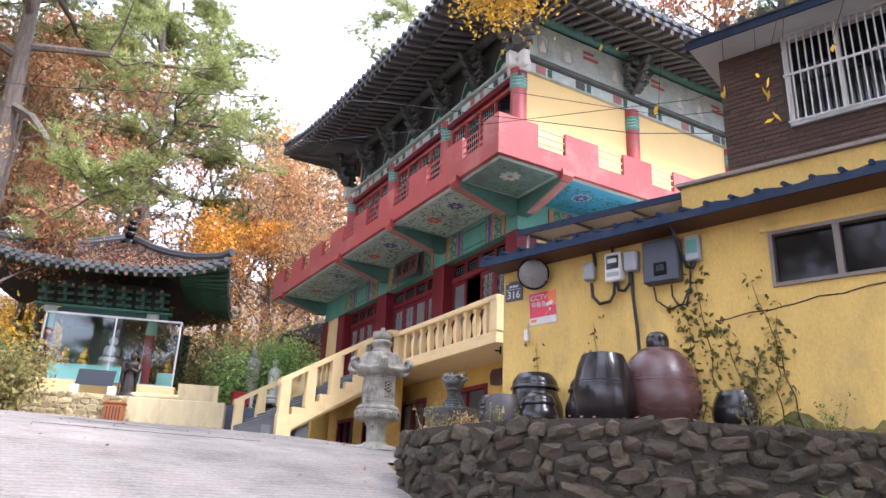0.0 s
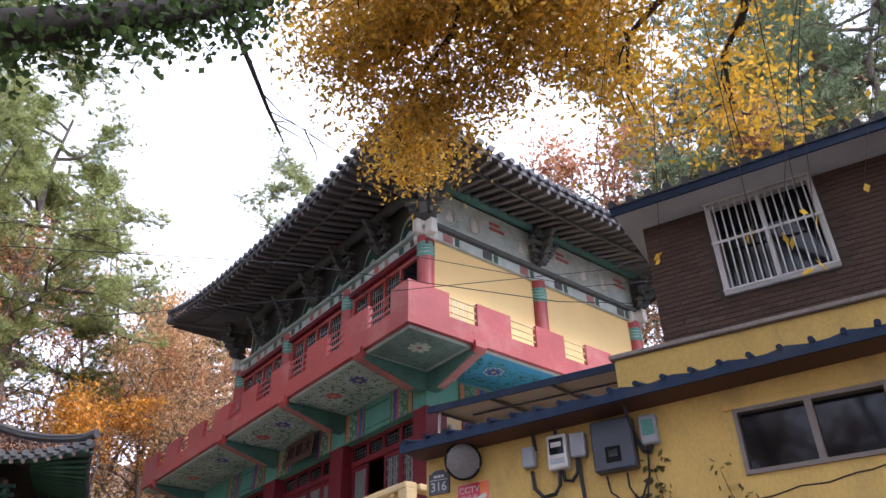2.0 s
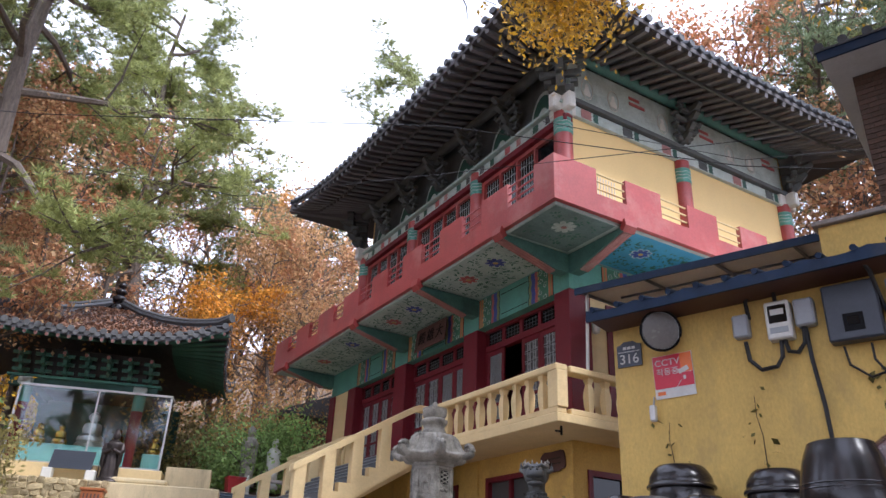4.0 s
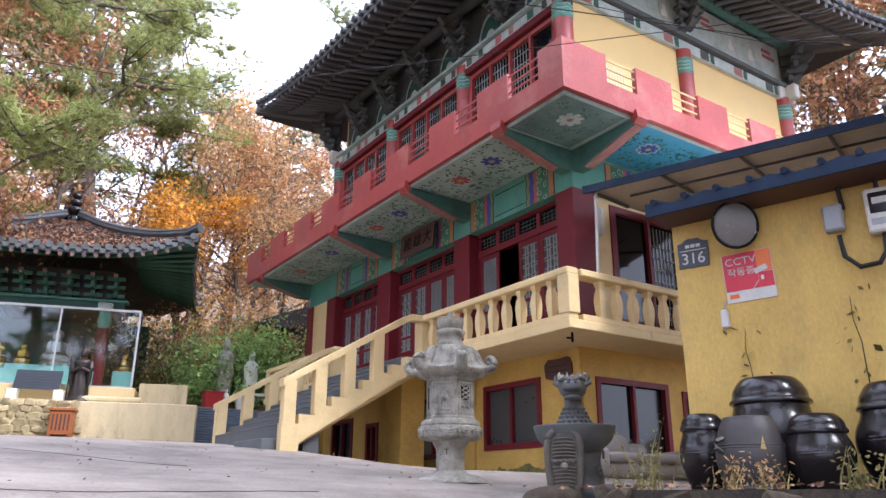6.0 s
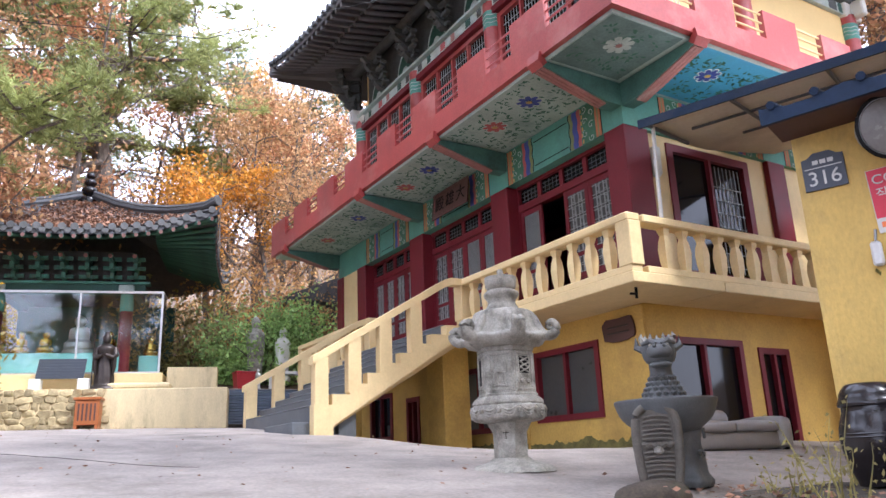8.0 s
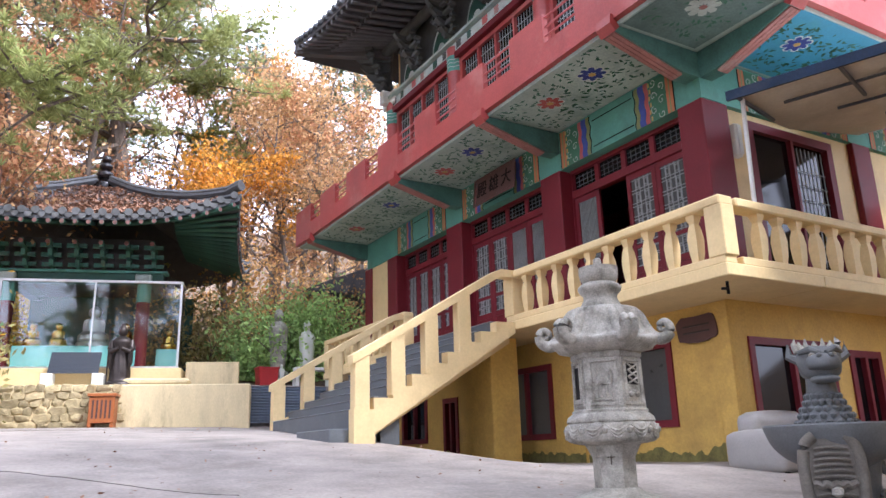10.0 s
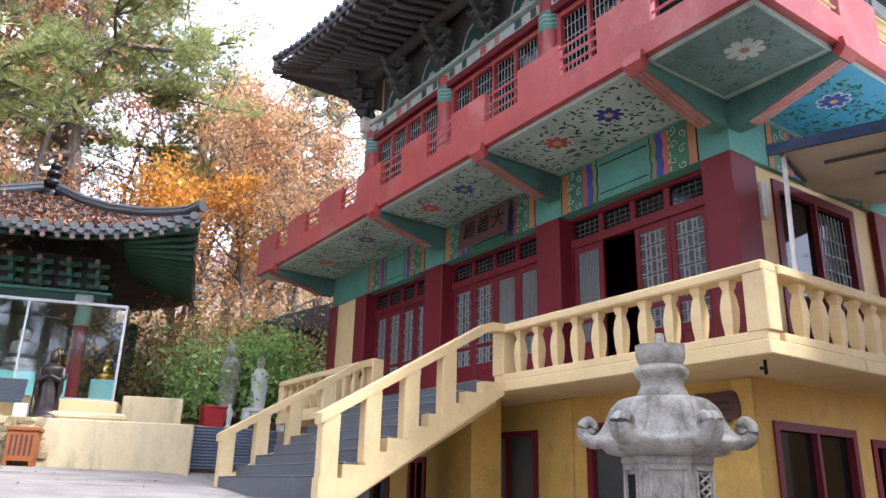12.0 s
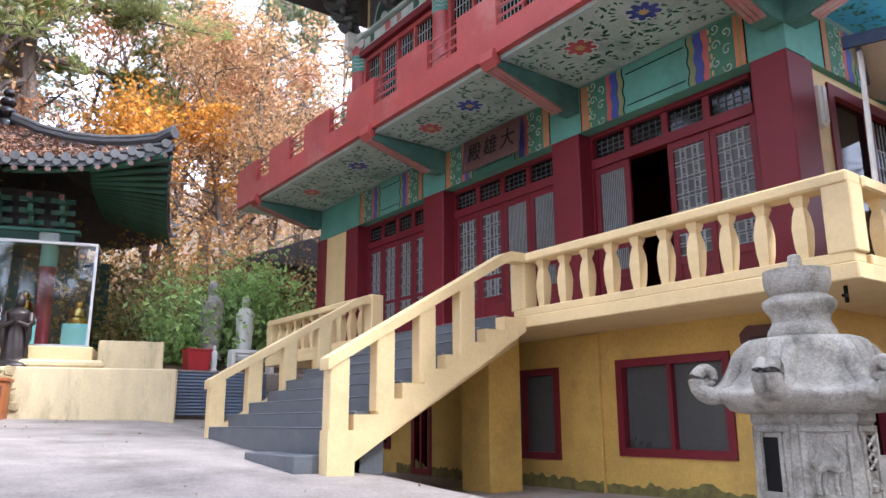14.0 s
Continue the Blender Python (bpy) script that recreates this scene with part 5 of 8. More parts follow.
for s_ in (-1, 1):
    pts_ = spline([(s_ * (x + 0.012), -0.05, z) for x, z in ap] + [(s_ * 0.08, -0.05, 0.60)], 3)
    part("border", Mesh().tube([mA @ Vector(p) for p in pts_], 0.034, 10), SPOUT, apron, smooth=True)
# dragon: scaled chest, neck, crowned head
dr = part("dragon", Mesh().lathe(spline([(0.17, 0.56), (0.178, 0.62), (0.175, 0.68), (0.15, 0.75), (0.11, 0.82), (0.09, 0.90), (0.09, 0.98), (0.10, 1.02), (0.06, 1.06)], 3), 32, (0.04, 0.10, 0), wob=lambda a, z: 1 + 0.05 * math.sin(8 * a + 26 * z)), STONE_DARK, fo, "carved dragon with a crown of flames", True)
HDm = Matrix.Translation((0.04, 0.05, 1.06)) @ Matrix.Scale(1.15, 4)
part("head", Mesh().lathe(spline([(0.03, -0.085), (0.095, -0.07), (0.118, -0.01), (0.115, 0.05), (0.07, 0.09), (0.02, 0.10)], 3), 24, (0, 0, 0), lambda a, z: 1 + 0.06 * math.sin(6 * a + 20 * z), HDm), STONE_DARK, dr, smooth=True)
part("muzzle", Mesh().lathe(spline([(0.04, -0.05), (0.082, -0.035), (0.088, 0.0), (0.07, 0.03), (0.03, 0.04)], 3), 20, (0, 0, 0), None, HDm @ Matrix.Translation((0, -0.10, 0.005))), STONE_DARK, dr, smooth=True)
part("jaw", Mesh().lathe(spline([(0.03, -0.03), (0.07, -0.02), (0.075, 0.0), (0.04, 0.015)], 3), 20, (0, 0, 0), None, HDm @ Matrix.Translation((0, -0.085, -0.085))), STONE_DARK, dr, smooth=True)
for s_ in (-1, 1):
    part("brow", Mesh().tube([HDm @ Vector((s_ * 0.02, -0.125, 0.05)), HDm @ Vector((s_ * 0.06, -0.11, 0.075)), HDm @ Vector((s_ * 0.11, -0.05, 0.06))], [0.018, 0.024, 0.014], 8), STONE_DARK, dr, smooth=True)
    part("eye", Mesh().lathe([(0.004, -0.02), (0.02, -0.006), (0.019, 0.01), (0.004, 0.019)], 10, HDm @ Vector((s_ * 0.055, -0.115, 0.038))), STONE, dr, smooth=True)
    part("nostril", Mesh().lathe([(0.004, -0.015), (0.018, -0.004), (0.016, 0.01), (0.004, 0.016)], 10, HDm @ Vector((s_ * 0.032, -0.172, 0.03))), STONE_DARK, dr, smooth=True)
    part("ear", Mesh().tube([HDm @ Vector((s_ * 0.10, 0.0, 0.02)), HDm @ Vector((s_ * 0.15, 0.02, 0.05)), HDm @ Vector((s_ * 0.15, 0.02, 0.12))], [0.035, 0.03, 0.004], 7), STONE_DARK, dr, smooth=True)
for k in range(9):
    a = math.pi * k / 8
    q = HDm @ Vector((0.10 * math.cos(a), 0.01 + 0.05 * math.sin(a), 0.07))
    part("flame", Mesh().tube([q, q + Vector((0.012 * math.cos(a), 0.0, 0.03)), q + Vector((0.025 * math.cos(a), 0.0, 0.055)), q + Vector((0.02 * math.cos(a), 0.0, 0.075 + 0.02 * (k % 2)))], [0.03, 0.027, 0.016, 0.003], 7), STONE, dr, smooth=True)
for r_ in range(7):
    for c_ in range(9):
        a = math.pi + math.pi * (c_ + 0.5 * (r_ % 2)) / 8.5
        z = 0.60 + 0.042 * r_
        rr_ = 0.176 if z < 0.69 else 0.176 - (z - 0.69) * 0.5
        part("scale", Mesh().lathe([(0.006, -0.026), (0.022, -0.01), (0.024, 0.008), (0.01, 0.022)], 7, (0.04 + rr_ * math.cos(a), 0.10 + rr_ * math.sin(a), z)), STONE_DARK, dr, smooth=True)


def boulder(name, label, at, s, seed, material):
    g = Mesh()
    rng = random.Random(seed)
    bm = bmesh.new()
    bmesh.ops.create_icosphere(bm, subdivisions=4, radius=1)
    o = Vector((rng.uniform(0, 9), rng.uniform(0, 9), rng.uniform(0, 9)))
    for w in bm.verts:
        k = 1 + 0.14 * noise.noise(w.co * 1.2 + o) + 0.04 * noise.noise(w.co * 5 + o)
        w.co = Vector((w.co.x * s[0], w.co.y * s[1], w.co.z * s[2])) * k
    bm.verts.index_update()
    g.add([w.co.copy() for w in bm.verts], [[w.index for w in f.verts] for f in bm.faces])
    bm.free()
    ob = part(name, g, material, None, smooth=True, m=Matrix.Translation(at))
    return tagged(ob, label, "boulder")


boulder("boulder", "rounded mossy boulder lying before the fountain", (-4.5, -4.15, -2.62), (0.27, 0.24, 0.15), 4, RUBBLE)

# ---- sofa by the lower door ----
so = thing("sofa", "pale grey leatherette sofa standing outside the lower door", "sofa", Matrix.Translation((0.02, -0.9, -2.38)) @ pose(0, 0, 0, 0, 0, -8))


def cushion_shape(x0, x1, y0, y1, z0, z1, puff=0.03):
    """A padded block: rounded edges and slightly swollen faces."""
    bm = bmesh.new()
    bmesh.ops.create_cube(bm, size=2)
    bmesh.ops.subdivide_edges(bm, edges=list(bm.edges), cuts=7, use_grid_fill=True)
    h = Vector(((x1 - x0) / 2, (y1 - y0) / 2, (z1 - z0) / 2))
    c = Vector(((x0 + x1) / 2, (y0 + y1) / 2, (z0 + z1) / 2))
    rr = min(h) * 0.55
    for w in bm.verts:
        p = Vector([w.co[k] * h[k] for k in range(3)])
        core = Vector([max(-h[k] + rr, min(h[k] - rr, p[k])) for k in range(3)])
        d = p - core
        q = core + d.normalized() * rr if d.length > 1e-6 else p
        e = [1 - w.co[k] ** 2 for k in range(3)]
        for k in range(3):
            if abs(w.co[k]) > 0.99:
                q[k] += math.copysign(puff * e[(k + 1) % 3] * e[(k + 2) % 3], w.co[k])
        w.co = c + q
    bm.verts.index_update()
    g = Mesh().add([w.co.copy() for w in bm.verts], [[w.index for w in f.verts] for f in bm.faces])
    bm.free()
    return g


for nm, bx_ in (("base", (-0.8, 0.9, -0.40, 0.35, 0.06, 0.30)), ("armrest", (-0.95, -0.70, -0.45, 0.38, 0.06, 0.50)), ("armrest", (0.78, 1.0, -0.45, 0.38, 0.06, 0.46)), ("backrest", (-0.72, 0.10, 0.10, 0.42, 0.26, 0.72)), ("backrest", (0.08, 0.5, 0.14, 0.42, 0.26, 0.58)),
                ("cushion", (-0.72, 0.05, -0.44, 0.16, 0.28, 0.42)), ("cushion", (0.06, 0.79, -0.44, 0.16, 0.28, 0.41))):
    part(nm, cushion_shape(*bx_), SOFA, so, smooth=True)
for x in (-0.85, 0.9):
    for y in (-0.38, 0.3):
        part("leg", box(x - 0.03, x + 0.03, y - 0.03, y + 0.03, 0.0, 0.07), BLACK, so)

# ---- yellow house ----
HM = Matrix(((0.35, 0.937, 0, -3.82), (-0.937, 0.35, 0, -5.25), (0, 0, 1, 0), (0, 0, 0, 1)))   # u along the wall, v inwards, z


def at_house(u, v, z):
    return HM @ Vector((u, v, z))


ho = thing("house", "yellow plastered house with a brick upper storey and blue sheet eaves", "house", HM)
HW = [(3.14, 4.40, -1.03, -0.445), (5.6, 7.0, -1.03, -0.445)]
wh = wall_with_holes("x", 0.0, 0.2, -0.13, 9.5, -2.75, -0.17, HW)
part("wall", wh, HOUSE, ho, "yellow plastered wall, cracked and streaked")
part("wall", box(-0.13, 0.07, 0.202, 7.0, -2.75, -0.17), HOUSE, ho)
part("wall", box(9.3, 9.5, 0.202, 7.0, -2.75, 0.0), HOUSE, ho)
part("wall", box(0.2, 9.3, 6.8, 7.0, -2.75, 0.0), HOUSE, ho)
part("floor", box(0.2, 9.3, 0.2, 6.8, -2.75, -2.65), CONCRETE, ho)
for a, c, z0, z1 in HW:
    w_ = framed_window(ho, "x", 0.0, a, c, z0, z1, WINDOW_FRAME, DARKGLASS, 0.038, 2, label="dull bronze sliding window with dark panes")
    part("lintel", box(a - 0.08, c + 0.08, -0.035, 0.0, z1, z1 + 0.06, b=0.008), HOUSE, w_)
moss_strip("x", -0.006, -0.12, 6.0, -2.53, 6, ho)
part("crack", Mesh().tube([(2.55 + 0.11 * k, -0.003, -1.30 + 0.012 * k + 0.035 * noise.noise((0.5 * k, 2, 0)) + 0.012 * noise.noise((2.1 * k, 5, 0))) for k in range(32)], 0.007, 5), MORTAR, ho, "dark crack running along the plaster")
# low roof and its blue corrugated edge, rising a little along the wall
SKEW = Matrix(((1, 0, 0, 0), (0, 1, 0, 0), (0.03, 0, 1, -0.1), (0, 0, 0, 1)))
part("roof", Mesh().prism([(-0.40, -0.20), (-0.40, -0.16), (2.25, 0.62), (2.25, 0.5), (0.2, 0.0), (0.0, -0.06)], "x", -0.2, 9.7, SKEW), BLUE_METAL, ho, "low blue sheet roof")
edge = Mesh()
nw = 60
for k in range(nw):
    u0 = -0.2 + 9.9 * k / nw
    u1 = -0.2 + 9.9 * (k + 1) / nw
    h0, h1 = (0.03 if k % 3 == 0 else 0.0), (0.03 if (k + 1) % 3 == 0 else 0.0)
    edge.add([(u0, -0.43, -0.255), (u1, -0.43, -0.255), (u1, -0.43, -0.17 + h1), (u0, -0.43, -0.17 + h0), (u0, -0.40, -0.255), (u1, -0.40, -0.255), (u1, -0.40, -0.17 + h1), (u0, -0.40, -0.17 + h0)],
             [(0, 1, 2, 3), (4, 5, 6, 7), (3, 2, 6, 7), (0, 1, 5, 4)])
edge.v = [tuple(SKEW @ Vector(p)) for p in edge.v]
part("gutter_edge", edge, BLUE_METAL, ho, "ragged blue sheet edge of the eaves")
for k in range(38):
    u = -0.12 + 0.255 * k
    part("roll_cap", Mesh().tube([SKEW @ Vector(p) for p in ((u, -0.46, -0.15), (u, -0.2, -0.085), (u, 0.5, 0.13))], 0.028, 7), BLUE_METAL, ho, smooth=True)
part("soffit", box(-0.18, 9.6, -0.39, -0.002, -0.235, -0.205, m=SKEW), SIGNWOOD, ho)
# upper storey set back
UV = 1.84
part("parapet_wall", box(1.56, 9.5, UV, UV + 0.15, 0.1, 1.13, b=0.01), HOUSE, ho, "yellow parapet band below the brick storey")
part("cap", box(1.51, 9.5, UV - 0.06, UV + 0.2, 1.132, 1.19, b=0.01), CONCRETE, ho)
BW = (3.08, 4.41, 1.62, 2.96)
U0 = 2.23
brick_wall = part("brick_wall", wall_with_holes("x", UV + 0.03, 0.2, U0, 9.5, 1.19, 3.0, [BW]), BRICK_JOINT, ho, "dark red brick wall, sooty and stained")
part("wall", box(U0, U0 + 0.2, UV + 0.232, 7.0, 1.19, 3.0), BRICK_JOINT, ho)
part("wall", box(U0 + 0.2, 9.5, 6.8, 7.0, 0.0, 3.0), BRICK_JOINT, ho)
part("floor", box(1.56, 9.5, UV + 0.15, 7.0, 0.62, 0.7), CONCRETE, ho)
bw = framed_window(ho, "x", UV + 0.01, *BW, WHITE_BAR, DARKGLASS, 0.07, 2, label="white framed window behind a steel security grille")
gb = part("grille", Mesh().box(BW[0], BW[1], UV - 0.10, UV - 0.08, BW[2] + 0.70, BW[2] + 0.73), WHITE_BAR, bw, "white security bars")
for z in (BW[2] + 0.02, BW[3] - 0.04):
    part("rail", box(BW[0], BW[1], UV - 0.10, UV - 0.08, z, z + 0.025), WHITE_BAR, bw)
for k in range(15):
    u = BW[0] + 0.03 + (BW[1] - BW[0] - 0.06) * k / 14
    part("bar", Mesh().tube([(u, UV - 0.09, BW[2]), (u, UV - 0.09, BW[3])], 0.011, 6), WHITE_BAR, bw)
part("boxed_eave", Mesh().prism([(UV - 0.55, 2.93), (UV - 0.55, 2.99), (UV + 3, 4.03), (7.2, 4.03), (7.2, 2.95), (UV + 0.1, 2.95)], "x", U0 - 0.22, 9.7), WHITE, ho, "white-painted boxed eaves")
part("fascia", box(U0 - 0.24, 9.7, UV - 0.58, UV - 0.552, 2.89, 3.03), BLUE_METAL, ho)
tl = Mesh().tube([(0, -0.62, 3.05), (0, 0.4, 3.37)], 0.055, 8).data("roof_tile", TILE, True)
for k in range(34):
    part("roof_tile", tl, TILE, ho, m=Matrix.Translation((U0 - 0.2 + 0.25 * k, UV, 0)))
part("roof", Mesh().prism([(UV - 0.6, 3.005), (UV - 0.6, 3.03), (UV + 3, 4.13), (UV + 3, 4.04)], "x", U0 - 0.26, 9.7), TILE, ho)

# fixtures on the yellow wall: number plate, warning sign, lamp, meters, boxes, cables
plate = thing("house_number_plate", "dark blue enamel house number plate reading 316", "number plate", HM @ Matrix.Translation((0.035, 0.0, -0.61)))
part("plate", Mesh().prism([(-0.125, -0.115), (0.125, -0.115), (0.125, 0.10), (0.09, 0.105), (0.05, 0.135), (-0.05, 0.135), (-0.09, 0.105), (-0.125, 0.10)], "y", -0.02, -0.002), DARK_BOX, plate)
letters("316", 0.135, WHITE_BAR, "number", plate, Matrix.Translation((0, -0.022, -0.045)))
part("line", box(-0.11, 0.11, -0.024, -0.021, 0.028, 0.034), WHITE_BAR, plate)
for k in range(3):
    part("lettering", box(-0.06 + 0.045 * k, -0.025 + 0.045 * k, -0.024, -0.021, 0.055, 0.082), WHITE_BAR, plate)
SIGN_RED = mat("sign_red", (0.55, 0.02, 0.05), 0.35, 0.9, 1.08, 3, 40, 0.02)
SIGN_ORANGE = mat("sign_orange", (0.72, 0.16, 0.03), 0.35, 0.9, 1.08, 3, 40, 0.02)
sign = thing("warning_sign", "red and orange CCTV warning sign with a white foot", "sign", HM @ Matrix.Translation((0.455, 0.0, -0.87)) @ pose(0, 0, 0, 0, -2, 0) @ Matrix.Diagonal((0.93, 1, 0.86, 1)))
part("board", box(-0.205, 0.205, -0.012, -0.002, -0.235, 0.235), WHITE_BAR, sign)
part("red_field", Mesh().prism([(-0.2, -0.13), (0.02, -0.13), (0.08, -0.05), (0.08, 0.23), (-0.2, 0.23)], "y", -0.015, -0.0125), SIGN_RED, sign)
part("orange_field", Mesh().prism([(0.081, 0.02), (0.2, 0.02), (0.2, 0.23), (0.0815, 0.23)], "y", -0.015, -0.0125), SIGN_ORANGE, sign)
part("red_field", Mesh().prism([(0.03, -0.13), (0.2, -0.13), (0.2, 0.015), (0.0815, 0.015), (0.0815, -0.06)], "y", -0.015, -0.0125), SIGN_RED, sign)
letters("CCTV", 0.1, WHITE_BAR, "word", sign, Matrix.Translation((-0.05, -0.017, 0.15)))
letters("작동중", 0.085, WHITE_BAR, "word", sign, Matrix.Translation((-0.055, -0.017, 0.045)))
cm = Mesh().box(0.06, 0.17, -0.02, -0.016, -0.02, 0.03, m=pose(0, 0, 0, 0, -20, 0)).box(0.10, 0.125, -0.02, -0.016, -0.06, -0.02)
part("camera_symbol", cm, WHITE_BAR, sign)
part("lettering", box(-0.18, -0.10, -0.015, -0.0125, -0.20, -0.16), SIGN_ORANGE, sign)
bx_ = tagged(part("switch_box", box(0.21, 0.27, -0.06, 0.0, -1.28, -1.13, b=0.012), WHITE_BAR, None, m=HM), "small white switch box on the yellow wall", "switch box")
part("cable", Mesh().tube([(0.24, -0.012, -1.13), (0.25, -0.012, -1.05)], 0.008, 5), GREY_BOX, bx_)
fl = thing("floodlight", "old round floodlight with a dull glass face", "lamp", HM @ Matrix.Translation((0.44, -0.2, -0.49)))
lm = pose(0, 0, 0, 102, 0, 38)
part("shade", Mesh().lathe([(0.045, -0.26), (0.05, -0.2), (0.11, -0.15), (0.165, -0.05), (0.185, 0.0), (0.19, 0.012)], 28, (0, 0, 0), None, lm), GREY_BOX, fl, "grey metal reflector bowl", True)
part("glass_face", Mesh().lathe([(0.17, 0.013), (0.165, 0.02), (0.1, 0.03), (0.0, 0.034)], 28, (0, 0, 0), None, lm), mat("dusty_lamp_glass", (0.16, 0.15, 0.14), 0.25, 0.8, 1.2, 4, 40, 0.05), fl, smooth=True)
part("rim", Mesh().tube([lm @ Vector((0.185 * math.cos(a), 0.185 * math.sin(a), 0.012)) for a in [2 * math.pi * i / 28 for i in range(29)]], 0.012, 6), BLACK, fl)
part("bracket", Mesh().tube([lm @ Vector((0, 0, -0.22)), Vector((-0.05, 0.20, 0.16))], 0.02, 6), GREY_BOX, fl)


def wall_box(name, u, z, w, h, d, m_, label, cat):
    th = thing(name, label, cat, HM @ Matrix.Translation((u, 0, z)))
    part("body", box(0, w, -d, -0.002, -h, 0, b=0.015), m_, th)
    return th


wall_box("junction_box", 1.06, -0.435, 0.14, 0.21, 0.10, GREY_BOX, "grey plastic junction box with a cable below", "junction box")
me_ = wall_box("electricity_meter", 1.355, -0.38, 0.205, 0.34, 0.13, WHITE, "white electricity meter with a dark dial window", "meter")
part("window", box(0.03, 0.18, -0.136, -0.131, -0.20, -0.04, b=0.004), DARKGLASS, me_)
part("dial", box(0.05, 0.16, -0.141, -0.137, -0.13, -0.08), WHITE_BAR, me_)
part("label_strip", box(0.03, 0.18, -0.136, -0.131, -0.29, -0.24), GREY_BOX, me_)
wall_box("junction_box", 1.585, -0.39, 0.16, 0.24, 0.11, GREY_BOX, "grey plastic junction box beside the meter", "junction box")
iv = wall_box("inverter", 1.825, -0.335, 0.41, 0.49, 0.14, DARK_BOX, "dark slate-grey power inverter with a small display", "inverter")
part("display", box(0.13, 0.28, -0.146, -0.141, -0.42, -0.27, b=0.004), BLACK, iv)
part("screen", box(0.16, 0.25, -0.150, -0.147, -0.37, -0.30), DARKGLASS, iv)
mo = wall_box("control_box", 2.295, -0.35, 0.165, 0.28, 0.10, GREY_BOX, "small control box with a clear cover", "control box")
part("circuit_board", box(0.03, 0.14, -0.106, -0.101, -0.2, -0.05), TEAL, mo)
for lab, pts in (("black cable drooping below the meter", [(1.24, -0.05, -0.68), (1.26, -0.06, -0.85), (1.36, -0.07, -0.95), (1.5, -0.07, -0.94), (1.56, -0.07, -0.86), (1.57, -0.06, -0.70)]),
                 ("black conduit running down the wall", [(1.79, -0.05, -0.60), (1.80, -0.05, -0.9), (1.84, -0.05, -1.3), (1.86, -0.05, -1.9), (1.88, -0.05, -2.62)]),
                 ("black cable looping up to the eaves", [(1.30, -0.05, -0.48), (1.29, -0.07, -0.32), (1.36, -0.08, -0.24), (1.5, -0.10, -0.235), (1.57, -0.1, -0.23), (1.57, -0.09, -0.37)]),
                 ("black cable from the eaves to the control box", [(2.36, -0.3, -0.20), (2.42, -0.2, -0.30), (2.45, -0.06, -0.55), (2.50, -0.05, -0.68), (2.57, -0.05, -0.70), (2.60, -0.05, -0.62)]),
                 ("thin black cables looping below the inverter", [(2.08, -0.06, -0.85), (2.10, -0.05, -1.0), (2.25, -0.05, -1.12), (2.42, -0.05, -1.08), (2.52, -0.05, -0.9), (2.55, -0.05, -0.62)]),
                 ("thin black cable below the inverter", [(2.30, -0.06, -0.85), (2.30, -0.05, -0.98), (2.36, -0.05, -1.08), (2.47, -0.05, -1.1), (2.5, -0.05, -0.95)]),
                 ("short black cable between the boxes", [(1.60, -0.06, -0.71), (1.62, -0.06, -0.82), (1.70, -0.06, -0.84), (1.77, -0.06, -0.76), (1.78, -0.06, -0.6)])):
    th = tagged(part("cable", Mesh().tube([at_house(0.91 * p[0] + 0.02, p[1], p[2]) for p in pts], 0.011 if "thin" in lab else 0.02, 6), CABLE), lab, "cable", "cables on the yellow wall")

# ---- metal canopy between house and hall ----
ca = thing("metal_canopy", "metal canopy with blue edge and dusty white underside", "canopy", (-0.54, -0.95, 2.25))
c0, cdir, cin = Vector((0, 0, 0)), Vector((0.35, -0.937, 0)), Vector((0.937, 0.35, 0))
CL, CD = 5.4, 4.4
WALL_Y = 0.93          # the hall's end wall, in the canopy's own measure


def cpt(s, t, z=0.0):
    """A point of the canopy: s along its blue edge, t inwards; it stops at the hall's wall."""
    p = c0 + cdir * s + cin * t
    if p.y > WALL_Y:
        p = p + cdir * ((WALL_Y - p.y) / cdir.y)
    return p + Vector((0, 0, z + 0.15 * (p - c0).dot(cin)))


def canopy_strip(z0, z1):
    g = Mesh()
    for z in (z0, z1):
        g.grid(lambda a, b: cpt(a, b, z), [-0.05] + [CL * k / 12 for k in range(1, 13)], [CD * k / 10 for k in range(11)])
    return g


part("sheet", canopy_strip(0.05, 0.03), SHEET, ca, "dusty white corrugated sheet")
part("edge_beam", Mesh().add([cpt(-0.1, -0.05, -0.05), cpt(CL, -0.05, -0.05), cpt(CL, -0.05, 0.08), cpt(-0.1, -0.05, 0.08), cpt(-0.1, 0.0, -0.05), cpt(CL, 0.0, -0.05), cpt(CL, 0.0, 0.08), cpt(-0.1, 0.0, 0.08)],
                             [(0, 1, 2, 3), (7, 6, 5, 4), (0, 1, 5, 4), (3, 2, 6, 7), (0, 3, 7, 4), (1, 2, 6, 5)]), BLUE_METAL, ca, "dark blue edge channel")
for s_ in (0.02, 1.2, 2.4, 3.6, 4.8):
    part("rib", Mesh().tube([cpt(s_, CD * k / 8, -0.02) for k in range(9) if s_ > 1.5 or k < 4], 0.03, 6), DARK_BOX, ca)
for t_ in (0.9, 2.0, 3.1):
    part("purlin", Mesh().tube([cpt(max(0.02, 0.4 * t_), t_, -0.02), cpt(CL, t_, -0.02)], 0.022, 6), DARK_BOX, ca)
part("pole", Mesh().tube([(0.18, 0.03, 0.0), (0.12, 0.03, -1.43)], 0.028, 8), WHITE_BAR, ca, "white painted pole standing on the rail")
p = cpt(4.2, 1.9)
part("pole", Mesh().tube([p, (p.x, p.y, -4.8)], 0.03, 8), WHITE_BAR, ca)

